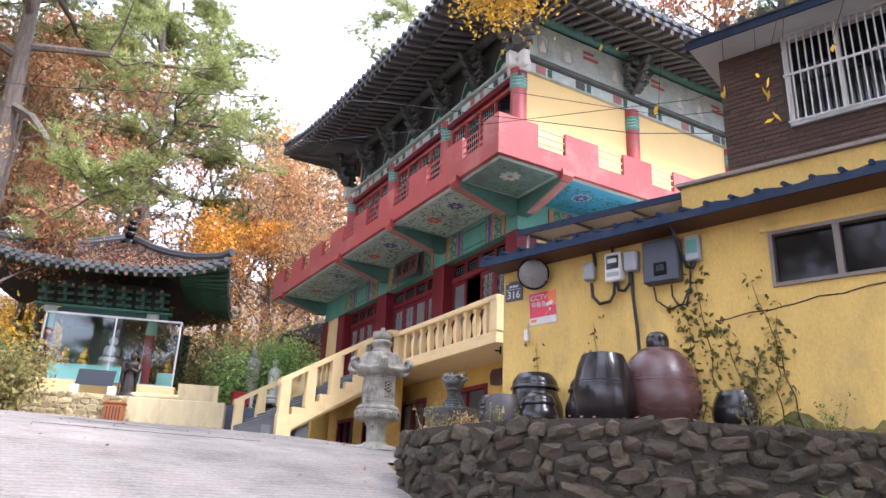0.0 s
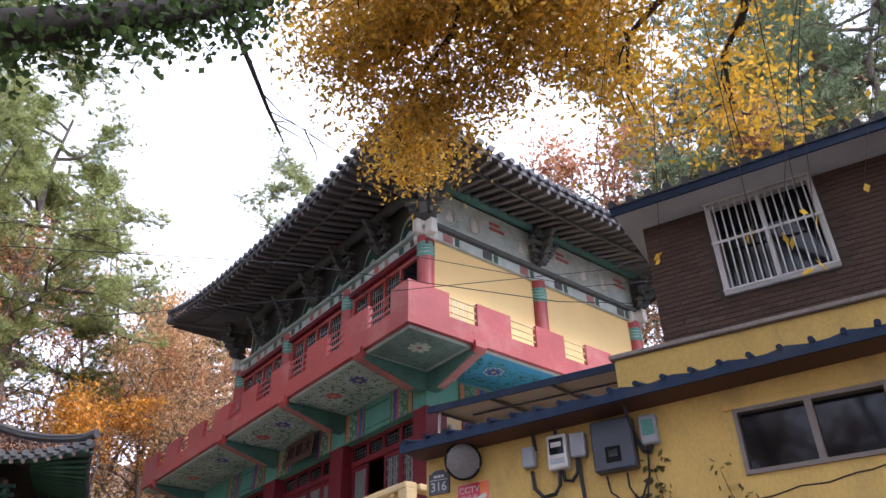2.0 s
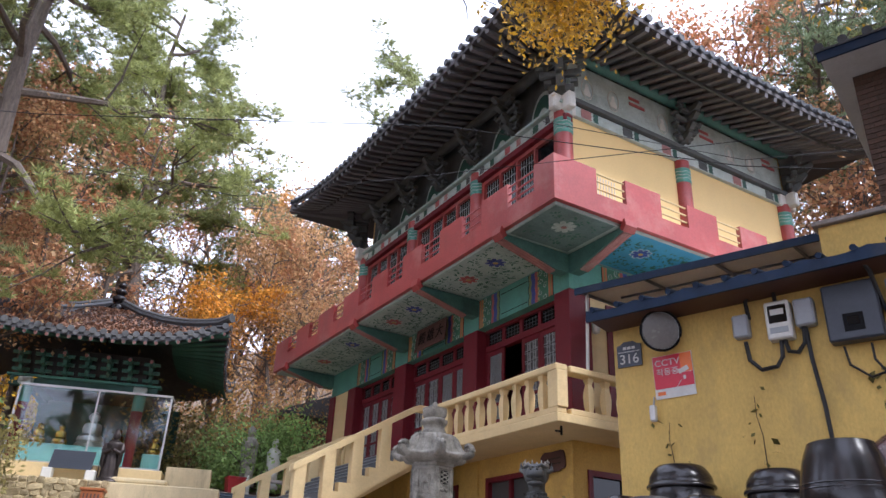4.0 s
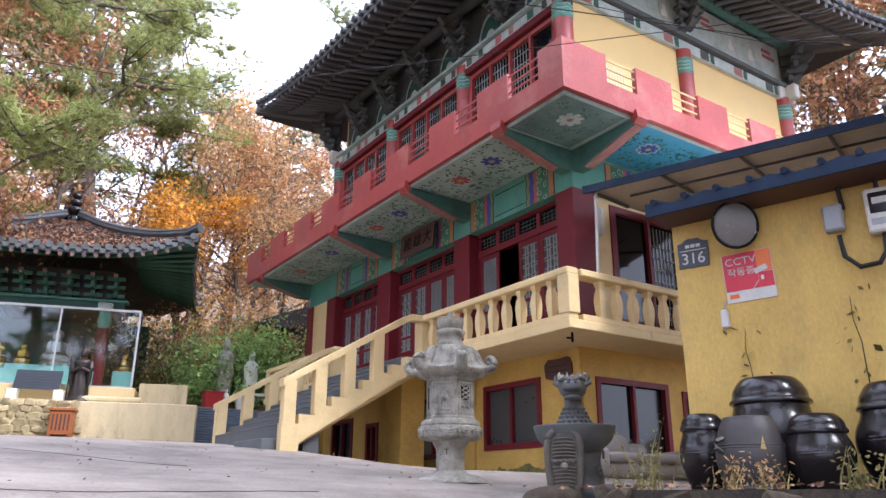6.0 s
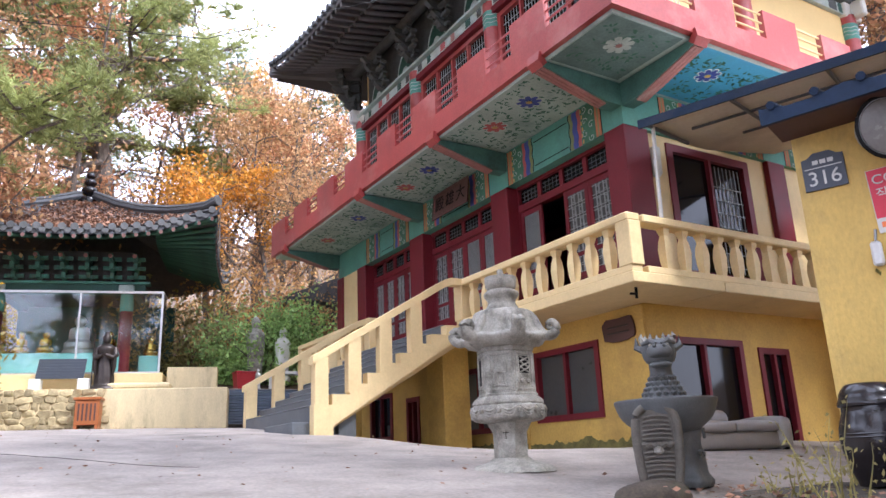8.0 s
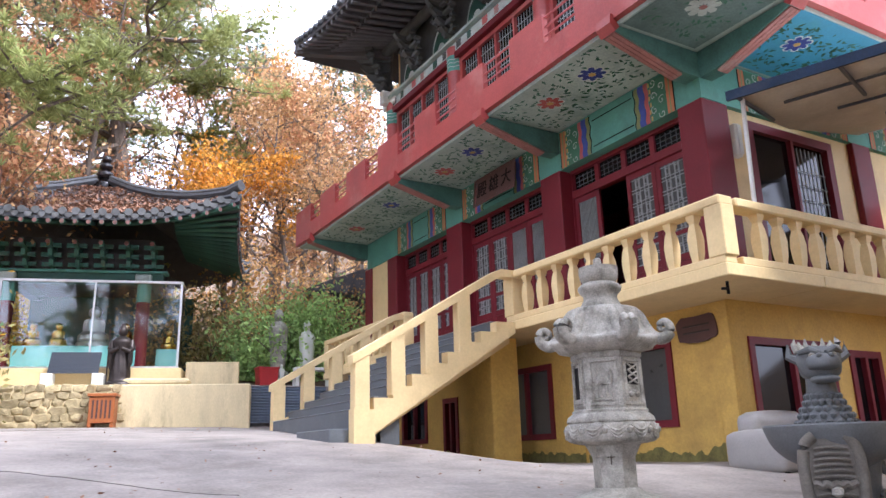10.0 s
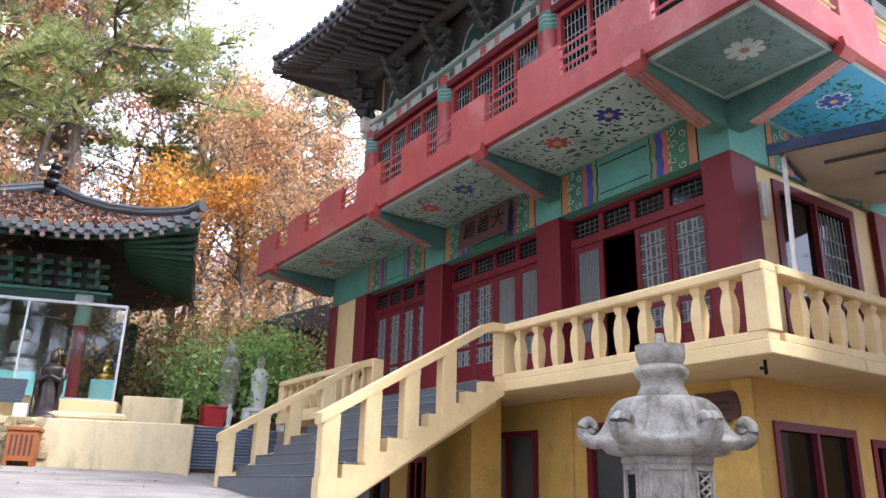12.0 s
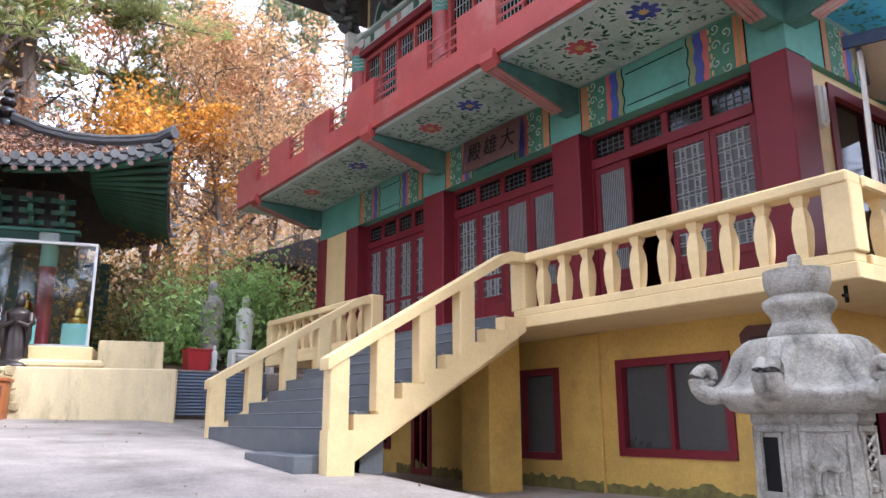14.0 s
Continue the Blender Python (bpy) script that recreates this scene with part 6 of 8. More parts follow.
# added wall, blocks light from the passage's far end to darken the landing's underside
setting("passage_wall", box(5.0, 5.2, -2.6, -0.02, -3.2, 2.05), HOUSE, "added yellow wall that blocks light at the passage's far end", "wall")

# ---- jars on the stone terrace ----
TZ = -2.50
EDGE = [(-4.8, -5.0), (-5.5, -5.75), (-5.6, -6.5), (-5.45, -7.4), (-5.2, -8.0), (-4.75, -8.4), (-4.0, -8.75), (-3.1, -9.1), (-2.2, -9.35), (-1.5, -10.1)]


def edge_point(s):
    k = s * (len(EDGE) - 1)
    i = min(int(k), len(EDGE) - 2)
    a, c = Vector(EDGE[i]), Vector(EDGE[i + 1])
    return a.lerp(c, k - i)


ter = Mesh()
top = [(*p, TZ - 0.03) for p in EDGE] + [(-1.9, -9.5, TZ - 0.03), (-3.7, -4.95, TZ - 0.03)]
bot = [(p[0], p[1], -5.2) for p in top]
n = len(top)
ter.add(top + bot, [tuple(range(n))] + [(i, (i + 1) % n, n + (i + 1) % n, n + i) for i in range(n)])
terrace = setting("terrace_wall", ter, MORTAR, "low rubble-stone terrace wall with mossy stones", "wall")


def jar(name, label, at, r, h, m_, lid=None, upside=False, neck=0.62):
    """An onggi jar: full belly, rolled mouth, and a dished lid where it has one."""
    th = thing(name, label, "jar", (at[0], at[1], TZ - 0.02), "jars on the terrace")
    prof = [(0.0, 0.0), (0.60, 0.0), (0.70, 0.06), (0.90, 0.28), (1.0, 0.50), (0.97, 0.68), (0.84, 0.84), (neck + 0.02, 0.94), (neck, 0.96), (neck + 0.06, 0.975), (neck + 0.06, 1.0), (neck - 0.04, 1.0)]
    if upside:
        prof = [(0.0, 0.0), (0.78, 0.0), (0.80, 0.05), (0.92, 0.2), (1.0, 0.42), (0.97, 0.6), (0.86, 0.82), (0.74, 0.95), (0.66, 1.0), (0.3, 1.0)]
    if upside == "round":
        prof = [(0.0, 0.0), (0.70, 0.0), (0.78, 0.06), (0.93, 0.22), (1.0, 0.40), (0.97, 0.56), (0.86, 0.73), (0.68, 0.88), (0.48, 0.97), (0.36, 1.0), (0.1, 1.0)]
    part("body", Mesh().lathe(spline([(p * r, q * h) for p, q in prof], 3), 48, wob=lambda a, z: 1 + 0.006 * math.sin(3 * a + z * 4)), m_, th, smooth=True)
    for q in (0.56, 0.6):
        rr = np.interp(q, [b for a, b in prof], [a for a, b in prof]) * r
        part("ridge", Mesh().tube([(rr * math.cos(a), rr * math.sin(a), h * q) for a in [2 * math.pi * i / 40 for i in range(41)]], 0.005, 5), m_, th)
    if lid:
        lr, lh = lid
        part("lid", Mesh().lathe(spline([(lr * 0.97, h - 0.04), (lr * 1.03, h - 0.035), (lr * 1.03, h - 0.015), (lr * 0.96, h + 0.005), (lr * 0.93, h + lh * 0.35), (lr * 0.78, h + lh * 0.75), (lr * 0.68, h + lh * 0.9), (lr * 0.62, h + lh * 0.93), (lr * 0.3, h + lh), (0.0, h + lh)], 2), 44), m_, th, smooth=True)
    return th


jb = jar("earthenware_jar", "large brown glazed earthenware jar, mouth down, a small pot on top", (-4.0, -7.83), 0.37, 0.74, JAR_BROWN, None, "round")
part("small_pot", Mesh().lathe(spline([(0.09, 0.735), (0.10, 0.75), (0.105, 0.81), (0.095, 0.86), (0.06, 0.895), (0.0, 0.905)], 3), 24), JAR, jb, smooth=True)
jar("earthenware_jar", "tall black glazed jar standing mouth down", (-4.56, -7.70), 0.265, 0.63, JAR, None, True)
jar("earthenware_jar", "small black glazed jar beside the brown one", (-3.45, -8.2), 0.21, 0.37, JAR, None, True)
jg = jar("earthenware_jar", "matt grey jar standing mouth down with a pale mark", (-4.51, -6.08), 0.215, 0.45, JAR_GREY, None, True)
part("pale_mark", Mesh().add([(-0.14, -0.166, 0.24), (-0.11, -0.186, 0.235), (-0.115, -0.172, 0.32)], [(0, 1, 2)]), GOLD_LINE, jg)
part("handle", Mesh().tube([(-0.20, 0.06, 0.22), (-0.245, 0.08, 0.25), (-0.24, 0.08, 0.29), (-0.19, 0.06, 0.31)], 0.018, 6), JAR_GREY, jg)
jar("earthenware_jar", "squat black jar under a wide domed lid", (-3.96, -5.91), 0.315, 0.62, JAR, (0.27, 0.16), False, 0.78)
jar("earthenware_jar", "black lidded jar with crackled glaze", (-4.3, -6.42), 0.205, 0.37, JAR, (0.175, 0.09), False, 0.76)
jar("earthenware_jar", "slim black lidded jar at the terrace corner", (-4.32, -5.58), 0.17, 0.44, JAR, (0.15, 0.085), False, 0.8)
jar("earthenware_jar", "big black jar with a wide lid near the wall", (-3.83, -6.72), 0.28, 0.52, JAR, (0.24, 0.15), False, 0.78)


# ---- pavilion with the glass-fronted shrine ----
PM = Matrix(((0.954, 0.3, 0, -4.5), (-0.3, 0.954, 0, 12.8), (0, 0, 1, 0), (0, 0, 0, 1)))   # u along the front, v inwards
pav = thing("shrine_pavilion", "small tiled shrine pavilion with green brackets and leaf-covered roof", "pavilion", PM)
CU, CV, HALF = -2.65, 2.85, 3.93
part("plinth", box(-4.6, 0.15, -0.15, 6.0, -0.3, 0.19, b=0.02), CREAM, pav, "cream plastered plinth")
for cu in (CU - 1.62, CU + 1.62):
    for cv in (1.0, 4.6):
        co = part("column", Mesh().lathe([(0.17, 0.19), (0.17, 2.0)], 16, (cu, cv, 0)), MAROON, pav, "round red column", True)
        part("collar", Mesh().lathe([(0.175, 2.0), (0.18, 2.1), (0.175, 2.5)], 16, (cu, cv, 0)), TEAL, co, smooth=True)
for cv in (1.0, 4.6):
    part("beam", box(CU - 2.1, CU + 2.1, cv - 0.12, cv + 0.12, 2.48, 2.76, b=0.015), TEAL_DARK, pav, "dark green painted beam")
    part("beam", box(CU - 2.2, CU + 2.2, cv - 0.17, cv + 0.17, 2.765, 2.83, b=0.01), TEAL, pav, "teal cap of the beam")
for cu in (CU - 1.62, CU + 1.62):
    part("beam", box(cu - 0.12, cu + 0.12, 1.125, 4.475, 2.48, 2.76), TEAL_DARK, pav)
    part("tenon", box(cu - 0.2, cu + 0.2, 0.70, 0.88, 2.5, 2.72, b=0.03), FRIEZE, pav)
part("core", box(CU - 1.7, CU + 1.7, 0.95, 4.7, 2.84, 3.7), BOARD, pav)
PAV_TEAL = mat("dulled_teal_bracket_paint", (0.05, 0.15, 0.115), 0.65, 0.55, 1.35, 5.0, 40, 0.15, stain=(0.16, 0.085, 0.07), stain_amount=0.5)
for i in range(7):
    u = CU - 1.85 + 3.7 * i / 6
    g = Mesh()
    for k, (rch, z) in enumerate(((0.18, 2.84), (0.38, 3.06), (0.58, 3.28))):
        g.prism([(0.95, z + 0.16), (0.95 - rch, z + 0.16), (0.95 - rch - 0.12, z + 0.2), (0.95 - rch - 0.05, z + 0.05), (0.95, z)], "x", u - 0.05, u + 0.05)
        g.box(u - 0.24, u + 0.24, 0.95 - rch * 0.7 - 0.04, 0.95 - rch * 0.7 + 0.04, z + 0.05, z + 0.15)
    part("bracket", g, PAV_TEAL, pav, "green painted bracket")
    part("bracket_end", Mesh().lathe([(0.055, -0.01), (0.055, 0.03)], 10, (0, 0, 0), None, Matrix.Translation((u, 0.24, 3.40)) @ pose(0, 0, 0, 90)), PINK, pav)
# glass case
gc = part("glass_case", Mesh().box(-4.15, 0.05, -0.03, 0.03, 2.31, 2.37, b=0.006).box(-4.15, 0.05, -0.03, 0.03, 0.19, 0.24, b=0.006).box(0.0, 0.05, -0.028, 0.028, 0.24, 2.31)
          .box(-4.15, -4.10, -0.028, 0.028, 0.24, 2.31).box(-2.02, -1.98, -0.02, 0.02, 0.24, 2.31).box(-0.0, 0.05, 0.03, 0.8, 2.31, 2.37).box(0.0, 0.05, 0.03, 0.8, 0.19, 0.24), METAL, pav, "steel-framed glass screen")
GLASS = glass("clear_glass")
for a, c in ((-4.10, -2.02), (-1.98, 0.0)):
    pn = part("pane", box(a, c, -0.005, 0.005, 0.24, 2.31), GLASS, gc)
    pn.visible_shadow = False
pn = part("pane", box(0.02, 0.03, 0.03, 0.8, 0.24, 2.31), GLASS, gc)
pn.visible_shadow = False
part("back_wall", box(-4.4, 0.0, 3.3, 3.4, 0.19, 2.6), TEAL_DARK, pav)
# hipped roof with upturned corners
def pav_eave(s, t):
    """s in -1..1 along a side, t=0 eave to 1 apex: distance out and height."""
    lift = 0.60 * abs(s) ** 3.2 * (1 - t) ** 1.5
    out = HALF * (1 - t) * (1 + 0.03 * abs(s) ** 4)
    return out, 3.62 + lift + 2.2 * (0.5 * t + 0.5 * t * t)


def pav_point(side, s, t, dz=0.0):
    out, z = pav_eave(s, t)
    a, b = s * out, -out
    for _ in range(side):
        a, b = -b, a
    return Vector((CU + a, CV + b, z + dz))


rs = Mesh()
ss = [-1 + 2 * i / 24 for i in range(25)]
ts = [i / 12 for i in range(12)] + [0.97]
for side in range(4):
    rs.grid(lambda s, t: pav_point(side, s, t, 0.10), ss, ts)
    rs.grid(lambda s, t: pav_point(side, s, t * 0.42, -0.02 + 0.12 * t), ss, [0, 0.33, 0.66, 1.0])
    rs.grid(lambda s, t: pav_point(side, s, 0.0, 0.10 - 0.12 * t), ss, [0, 1])
proof = part("roof", rs, TILE, pav, "grey tiled roof strewn with fallen leaves", True)
DULL_ROSE = mat("dull_rose_paint", (0.15, 0.07, 0.06), 0.7, 0.7, 1.2, 5, 40, 0.1, rnd=0.5)
PAV_GREEN = mat("dull_green_eave_paint", (0.045, 0.12, 0.09), 0.6, 0.65, 1.3, 3, 30, 0.15, rnd=0.5)
green_round = Mesh().tube([(0, 0, 0), (1, 0, 0)], 0.062, 8).data("rafter", PAV_GREEN, True)
rafter_disc = Mesh().tube([(0, 0, 0), (0.02, 0, 0)], 0.05, 10).data("rafter_end", DULL_ROSE, True)
disc = Mesh().tube([(0, 0, 0), (0.05, 0, 0)], 0.095, 12).data("eave_tile", TILE_PALE, True)
pan = Mesh().prism([(-0.09, 0.03), (-0.07, -0.07), (0.0, -0.11), (0.07, -0.07), (0.09, 0.03)], "x", 0.0, 0.04).data("pan_tile", TILE_PALE)
for side in range(4):
    for i in range(27):
        s = -0.97 + 1.94 * i / 26
        p, q = pav_point(side, s, 0.0, 0.17), pav_point(side, s, 0.62, 0.13)
        out = (p - Vector((CU, CV, p.z))).normalized()
        nrm = Vector((0, -1, 0))
        for _ in range(side):
            nrm = Vector((-nrm.y, nrm.x, 0))
        pts = [pav_point(side, s, t, 0.15) for t in (0, 0.1, 0.22, 0.4, 0.62, 0.85)]
        if side in (0, 1):
            part("roll_tile", Mesh().tube(pts, 0.07, 6), TILE, proof, smooth=True)
            part("eave_tile", disc, TILE_PALE, proof, m=along(p, p + nrm))
            if i < 26:
                p2 = pav_point(side, s + 0.037, 0.0, 0.10)
                part("pan_tile", pan, TILE_PALE, proof, m=along(p2, p2 + nrm))
        b0 = pav_point(side, s, 0.0, -0.08)
        base = Vector((CU, CV, 0)) + (pav_point(side, s * 0.95, 0.42) - Vector((CU, CV, 0)))
        if side in (0, 1):
            part("rafter", green_round, PAV_GREEN, proof, m=along(Vector((base.x, base.y, base.z - 0.28)), b0))
            part("rafter_end", rafter_disc, DULL_ROSE, proof, m=along(b0 + nrm * 0.01, b0 + nrm * 1.01))
for k in range(4):
    pts = [pav_point(k, 1.0, t, 0.26) for t in (0.0, 0.08, 0.2, 0.35, 0.55, 0.75, 0.95)]
    pts[0] += Vector((0, 0, 0.10))
    part("hip_ridge", Mesh().tube(pts, [0.11, 0.10, 0.10, 0.10, 0.10, 0.10, 0.10], 8), TILE, proof, "mortared hip ridge of stacked tiles", True)
    part("ridge_tile", Mesh().tube([p + Vector((0, 0, 0.12)) for p in pts], 0.065, 8), TILE_PALE, proof, smooth=True)
    part("ridge_end", Mesh().lathe([(0.12, -0.02), (0.12, 0.04)], 12, (0, 0, 0), None, Matrix.Translation(pts[0]) @ pose(0, 0, 0, 90, 0, 45 + 90 * k)), TILE_PALE, proof)
part("finial", Mesh().lathe(spline([(0.33, 5.72), (0.33, 5.86), (0.25, 5.92), (0.14, 5.98), (0.22, 6.06), (0.25, 6.16), (0.20, 6.25), (0.11, 6.30), (0.17, 6.36), (0.19, 6.44), (0.14, 6.52), (0.08, 6.56), (0.13, 6.62), (0.13, 6.70), (0.06, 6.78), (0.0, 6.82)], 3), 24, (CU, CV, 0.0)), JAR, proof, "stacked dark pottery finial", True)
rng = np.random.default_rng(5)


def leaf_mesh(name, centers, size, material, rng, aspect=0.55, flat=0.0, smin=0.6):
    """Many small leaves, each a bent diamond, turned at random, as one mesh."""
    n = len(centers)
    d = rng.normal(size=(n, 3))
    if flat:
        d[:, 2] *= 1 - flat
    d /= np.linalg.norm(d, axis=1)[:, None]
    e = rng.normal(size=(n, 3))
    if flat:
        e[:, 2] *= 1 - flat
    e -= (e * d).sum(1)[:, None] * d
    e /= np.linalg.norm(e, axis=1)[:, None]
    s = size * rng.uniform(smin, 1.35, n)[:, None]
    v = np.empty((n, 4, 3))
    v[:, 0], v[:, 2] = centers - d * s, centers + d * s
    v[:, 1], v[:, 3] = centers + e * s * aspect, centers - e * s * aspect
    me = bpy.data.meshes.new(name)
    me.vertices.add(4 * n), me.loops.add(4 * n), me.polygons.add(n)
    me.vertices.foreach_set("co", v.reshape(-1))
    me.loops.foreach_set("vertex_index", np.arange(4 * n))
    me.polygons.foreach_set("loop_start", np.arange(n) * 4)
    me.polygons.foreach_set("loop_total", np.full(n, 4))
    me.update()
    me.validate()
    me.materials.append(material)
    return me


# fallen leaves on the pavilion's roof
pts = []
for _ in range(20000):
    side, s, t = int(rng.integers(0, 4)), float(rng.uniform(-0.95, 0.93)), float(rng.uniform(0.03, 0.86))
    if side > 1:
        side -= 2
    pts.append(pav_point(side, s, t, 0.16 + float(rng.uniform(0.0, 0.1))))
lf = part("fallen_leaves", leaf_mesh("fallen_leaves", np.array([tuple(p) for p in pts]), 0.05, L_LITTER, rng, 0.6, 0.5), L_LITTER, pav)
lf["kind"] = "stuff"
# altar cloth and figures behind the glass
tb = tagged(part("altar_table", box(-4.0, -0.95, 0.85, 1.5, 0.192, 0.86, b=0.02), CYAN, None, m=PM), "altar table draped in turquoise cloth behind glass", "table")
tagged(part("altar_table", box(-0.62, -0.1, 0.9, 1.5, 0.192, 0.78, b=0.02), CYAN, None, m=PM), "small stand draped in turquoise cloth", "table")
seated = [(0.0, 0.0), (0.25, 0.0), (0.26, 0.06), (0.21, 0.10), (0.24, 0.13), (0.235, 0.2), (0.165, 0.27), (0.17, 0.38), (0.155, 0.47), (0.075, 0.51), (0.06, 0.53), (0.09, 0.57), (0.10, 0.63), (0.075, 0.69), (0.035, 0.72), (0.0, 0.74)]
for u, v, z, k, m_, lab in ((-3.62, 1.15, 0.862, 0.85, GOLD, "small gilded seated figure on the altar"), (-3.02, 1.15, 0.862, 0.85, GOLD, "small gilded seated figure on the altar"),
                            (-2.2, 1.15, 0.862, 1.45, METAL, "larger silvery seated figure on the altar"), (-1.42, 1.15, 0.862, 0.85, GOLD, "small gilded seated figure on the altar"),
                            (-1.12, 1.3, 0.862, 0.8, GOLD, "small gilded seated figure on the altar"), (-0.36, 1.2, 0.782, 0.75, GOLD, "small gilded seated figure on a stand")):
    tagged(part("statue", Mesh().lathe([(r * k, h * k) for r, h in seated], 18, (0, 0, 0), lambda a, z_: 1 + 0.10 * math.cos(2 * a)), m_, None, smooth=True, m=PM @ Matrix.Translation((u, v, z))), lab, "statue", "figures on the altar")
# retaining walls below the shrine
gz = -1.25
rw = setting("retaining_wall", Mesh().box(-9.5, 1.82, -0.75, -0.16, gz - 0.5, -0.26, b=0.03, m=PM).box(1.5, 1.82, -0.158, 3.0, gz - 0.5, -0.26, b=0.03, m=PM), STREAKED, "cream plastered retaining wall below the shrine", "wall")
setting("parapet_wall", Mesh().box(0.22, 1.5, 0.1, 0.4, -0.3, 0.36, b=0.02, m=PM), STREAKED, "low cream plastered wall beside the glass case", "wall")
setting("platform", Mesh().box(-9.5, 1.5, -0.158, 7.0, gz - 0.5, -0.30, m=PM), CONCRETE, "concrete platform of the shrine", "platform")
part("ledge", box(-1.2, 0.4, -0.6, -0.17, -0.262, -0.1, b=0.05, m=PM), STREAKED, rw)

# ---- things before the shrine ----
fig = Mesh().lathe(spline([(0.0, 0.0), (0.27, 0.0), (0.27, 0.07), (0.23, 0.10), (0.21, 0.16), (0.20, 0.35), (0.175, 0.62), (0.165, 0.82), (0.195, 0.98), (0.19, 1.06), (0.12, 1.13), (0.06, 1.16), (0.06, 1.19)], 3), 36, (0, 0, 0), lambda a, z: 1 + 0.12 * math.cos(2 * a) + (0.05 * math.sin(9 * a + 5 * z) if 0.15 < z < 0.95 else 0))
fig.lathe(spline([(0.03, 1.17), (0.085, 1.20), (0.10, 1.27), (0.095, 1.34), (0.06, 1.40), (0.045, 1.43), (0.05, 1.46), (0.0, 1.49)], 3), 20)
for s_ in (-1, 1):
    fig.tube([(s_ * 0.19, 0.0, 1.05), (s_ * 0.25, -0.05, 0.86), (s_ * 0.20, -0.17, 0.78), (s_ * 0.03, -0.22, 0.86)], [0.07, 0.07, 0.06, 0.04], 10)
    fig.tube([(s_ * 0.22, -0.12, 0.80), (s_ * 0.23, -0.12, 0.55), (s_ * 0.20, -0.10, 0.35)], [0.06, 0.055, 0.02], 8)
fig.tube([(-0.27, -0.12, 0.05), (-0.27, -0.12, 1.38)], 0.016, 6)
tagged(part("statue", fig, BRONZE, None, smooth=True, m=PM @ Matrix.Translation((-1.2, -0.42, -0.26))), "dark bronze standing figure with a staff on the wall", "statue")
be = thing("slatted_stand", "dark slatted notice stand on white feet", "stand", PM @ Matrix.Translation((-2.2, -0.45, -0.26)))
for k in range(7):
    part("slat", box(-0.55, 0.55, -0.10 + 0.035 * k, -0.07 + 0.035 * k, 0.28 + 0.075 * k, 0.348 + 0.075 * k), DARK_BOX, be)
for x in (-0.55, 0.55):
    part("foot", box(x - 0.13, x + 0.13, -0.16, 0.14, 0.0, 0.28, b=0.02), WHITE, be)
bxw = thing("donation_box", "orange varnished wooden donation box before the wall", "box", PM @ Matrix.Translation((-1.38, -1.02, gz)))
part("body", box(-0.27, 0.27, -0.2, 0.2, 0.1, 0.68, b=0.012), ORANGEWOOD, bxw)
part("top", box(-0.31, 0.31, -0.235, 0.235, 0.682, 0.75, b=0.012), ORANGEWOOD, bxw)
for k in range(5):
    part("panel_strip", box(-0.2 + 0.09 * k, -0.16 + 0.09 * k, -0.212, -0.201, 0.2, 0.6), SIGNWOOD, bxw)
for x in (-0.23, 0.23):
    part("leg", box(x - 0.035, x + 0.035, -0.2, 0.2, 0.0, 0.1), ORANGEWOOD, bxw)
tarp = Mesh()
nt = 26
for k in range(nt):
    z0, z1 = -1.15 + 0.9 * k / nt, -1.15 + 0.9 * (k + 1) / nt
    y0, y1 = 12.35 + 0.03 * (k % 2), 12.35 + 0.03 * ((k + 1) % 2)
    tarp.add([(-2.75, y0, z0), (-0.8, y0 - 0.15, z0), (-0.8, y1 - 0.15, z1), (-2.75, y1, z1), (-2.75, y0 + 0.02, z0), (-0.8, y0 - 0.13, z0), (-0.8, y1 - 0.13, z1), (-2.75, y1 + 0.02, z1)],
             [(0, 1, 2, 3), (7, 6, 5, 4), (3, 2, 6, 7), (0, 1, 5, 4)])
setting("corrugated_fence", tarp, TARP, "low blue-grey corrugated sheet fence", "fence")
setting("bank_wall", Mesh().box(-2.9, 3.0, 12.5, 12.9, -1.6, -0.2, b=0.03), CONCRETE, "rough concrete edge of the planted bank", "wall")
setting("planted_bank", Mesh().grid(lambda x, y: (x, y, -0.25 + 0.28 * (y - 12.8) + 0.1 * noise.noise((x, y, 1))), [-2.9 + 0.5 * i for i in range(16)], [12.85 + 0.5 * i for i in range(14)]), SOIL, "planted earth bank beyond the yard", "ground", True)
fp = thing("flower_pot", "square red flower pot on the bank's edge", "pot", (-2.25, 12.7, -0.2))
part("pot", Mesh().prism([(-0.22, 0.0), (0.22, 0.0), (0.26, 0.42), (-0.26, 0.42)], "y", -0.2, 0.2), mat("red_plastic", (0.35, 0.02, 0.025), 0.4, 0.85, 1.1, 3, 30, 0.05), fp)
part("rim", box(-0.28, 0.28, -0.22, 0.22, 0.42, 0.47, b=0.01), mat("red_plastic_rim", (0.33, 0.02, 0.025), 0.4, 0.85, 1.1, 3, 30, 0.05), fp)
standing = [(0.0, 0.0), (0.2, 0.0), (0.2, 0.1), (0.14, 0.14), (0.16, 0.5), (0.18, 0.8), (0.19, 1.0), (0.13, 1.12), (0.06, 1.16), (0.085, 1.24), (0.09, 1.32), (0.06, 1.40), (0.0, 1.44)]
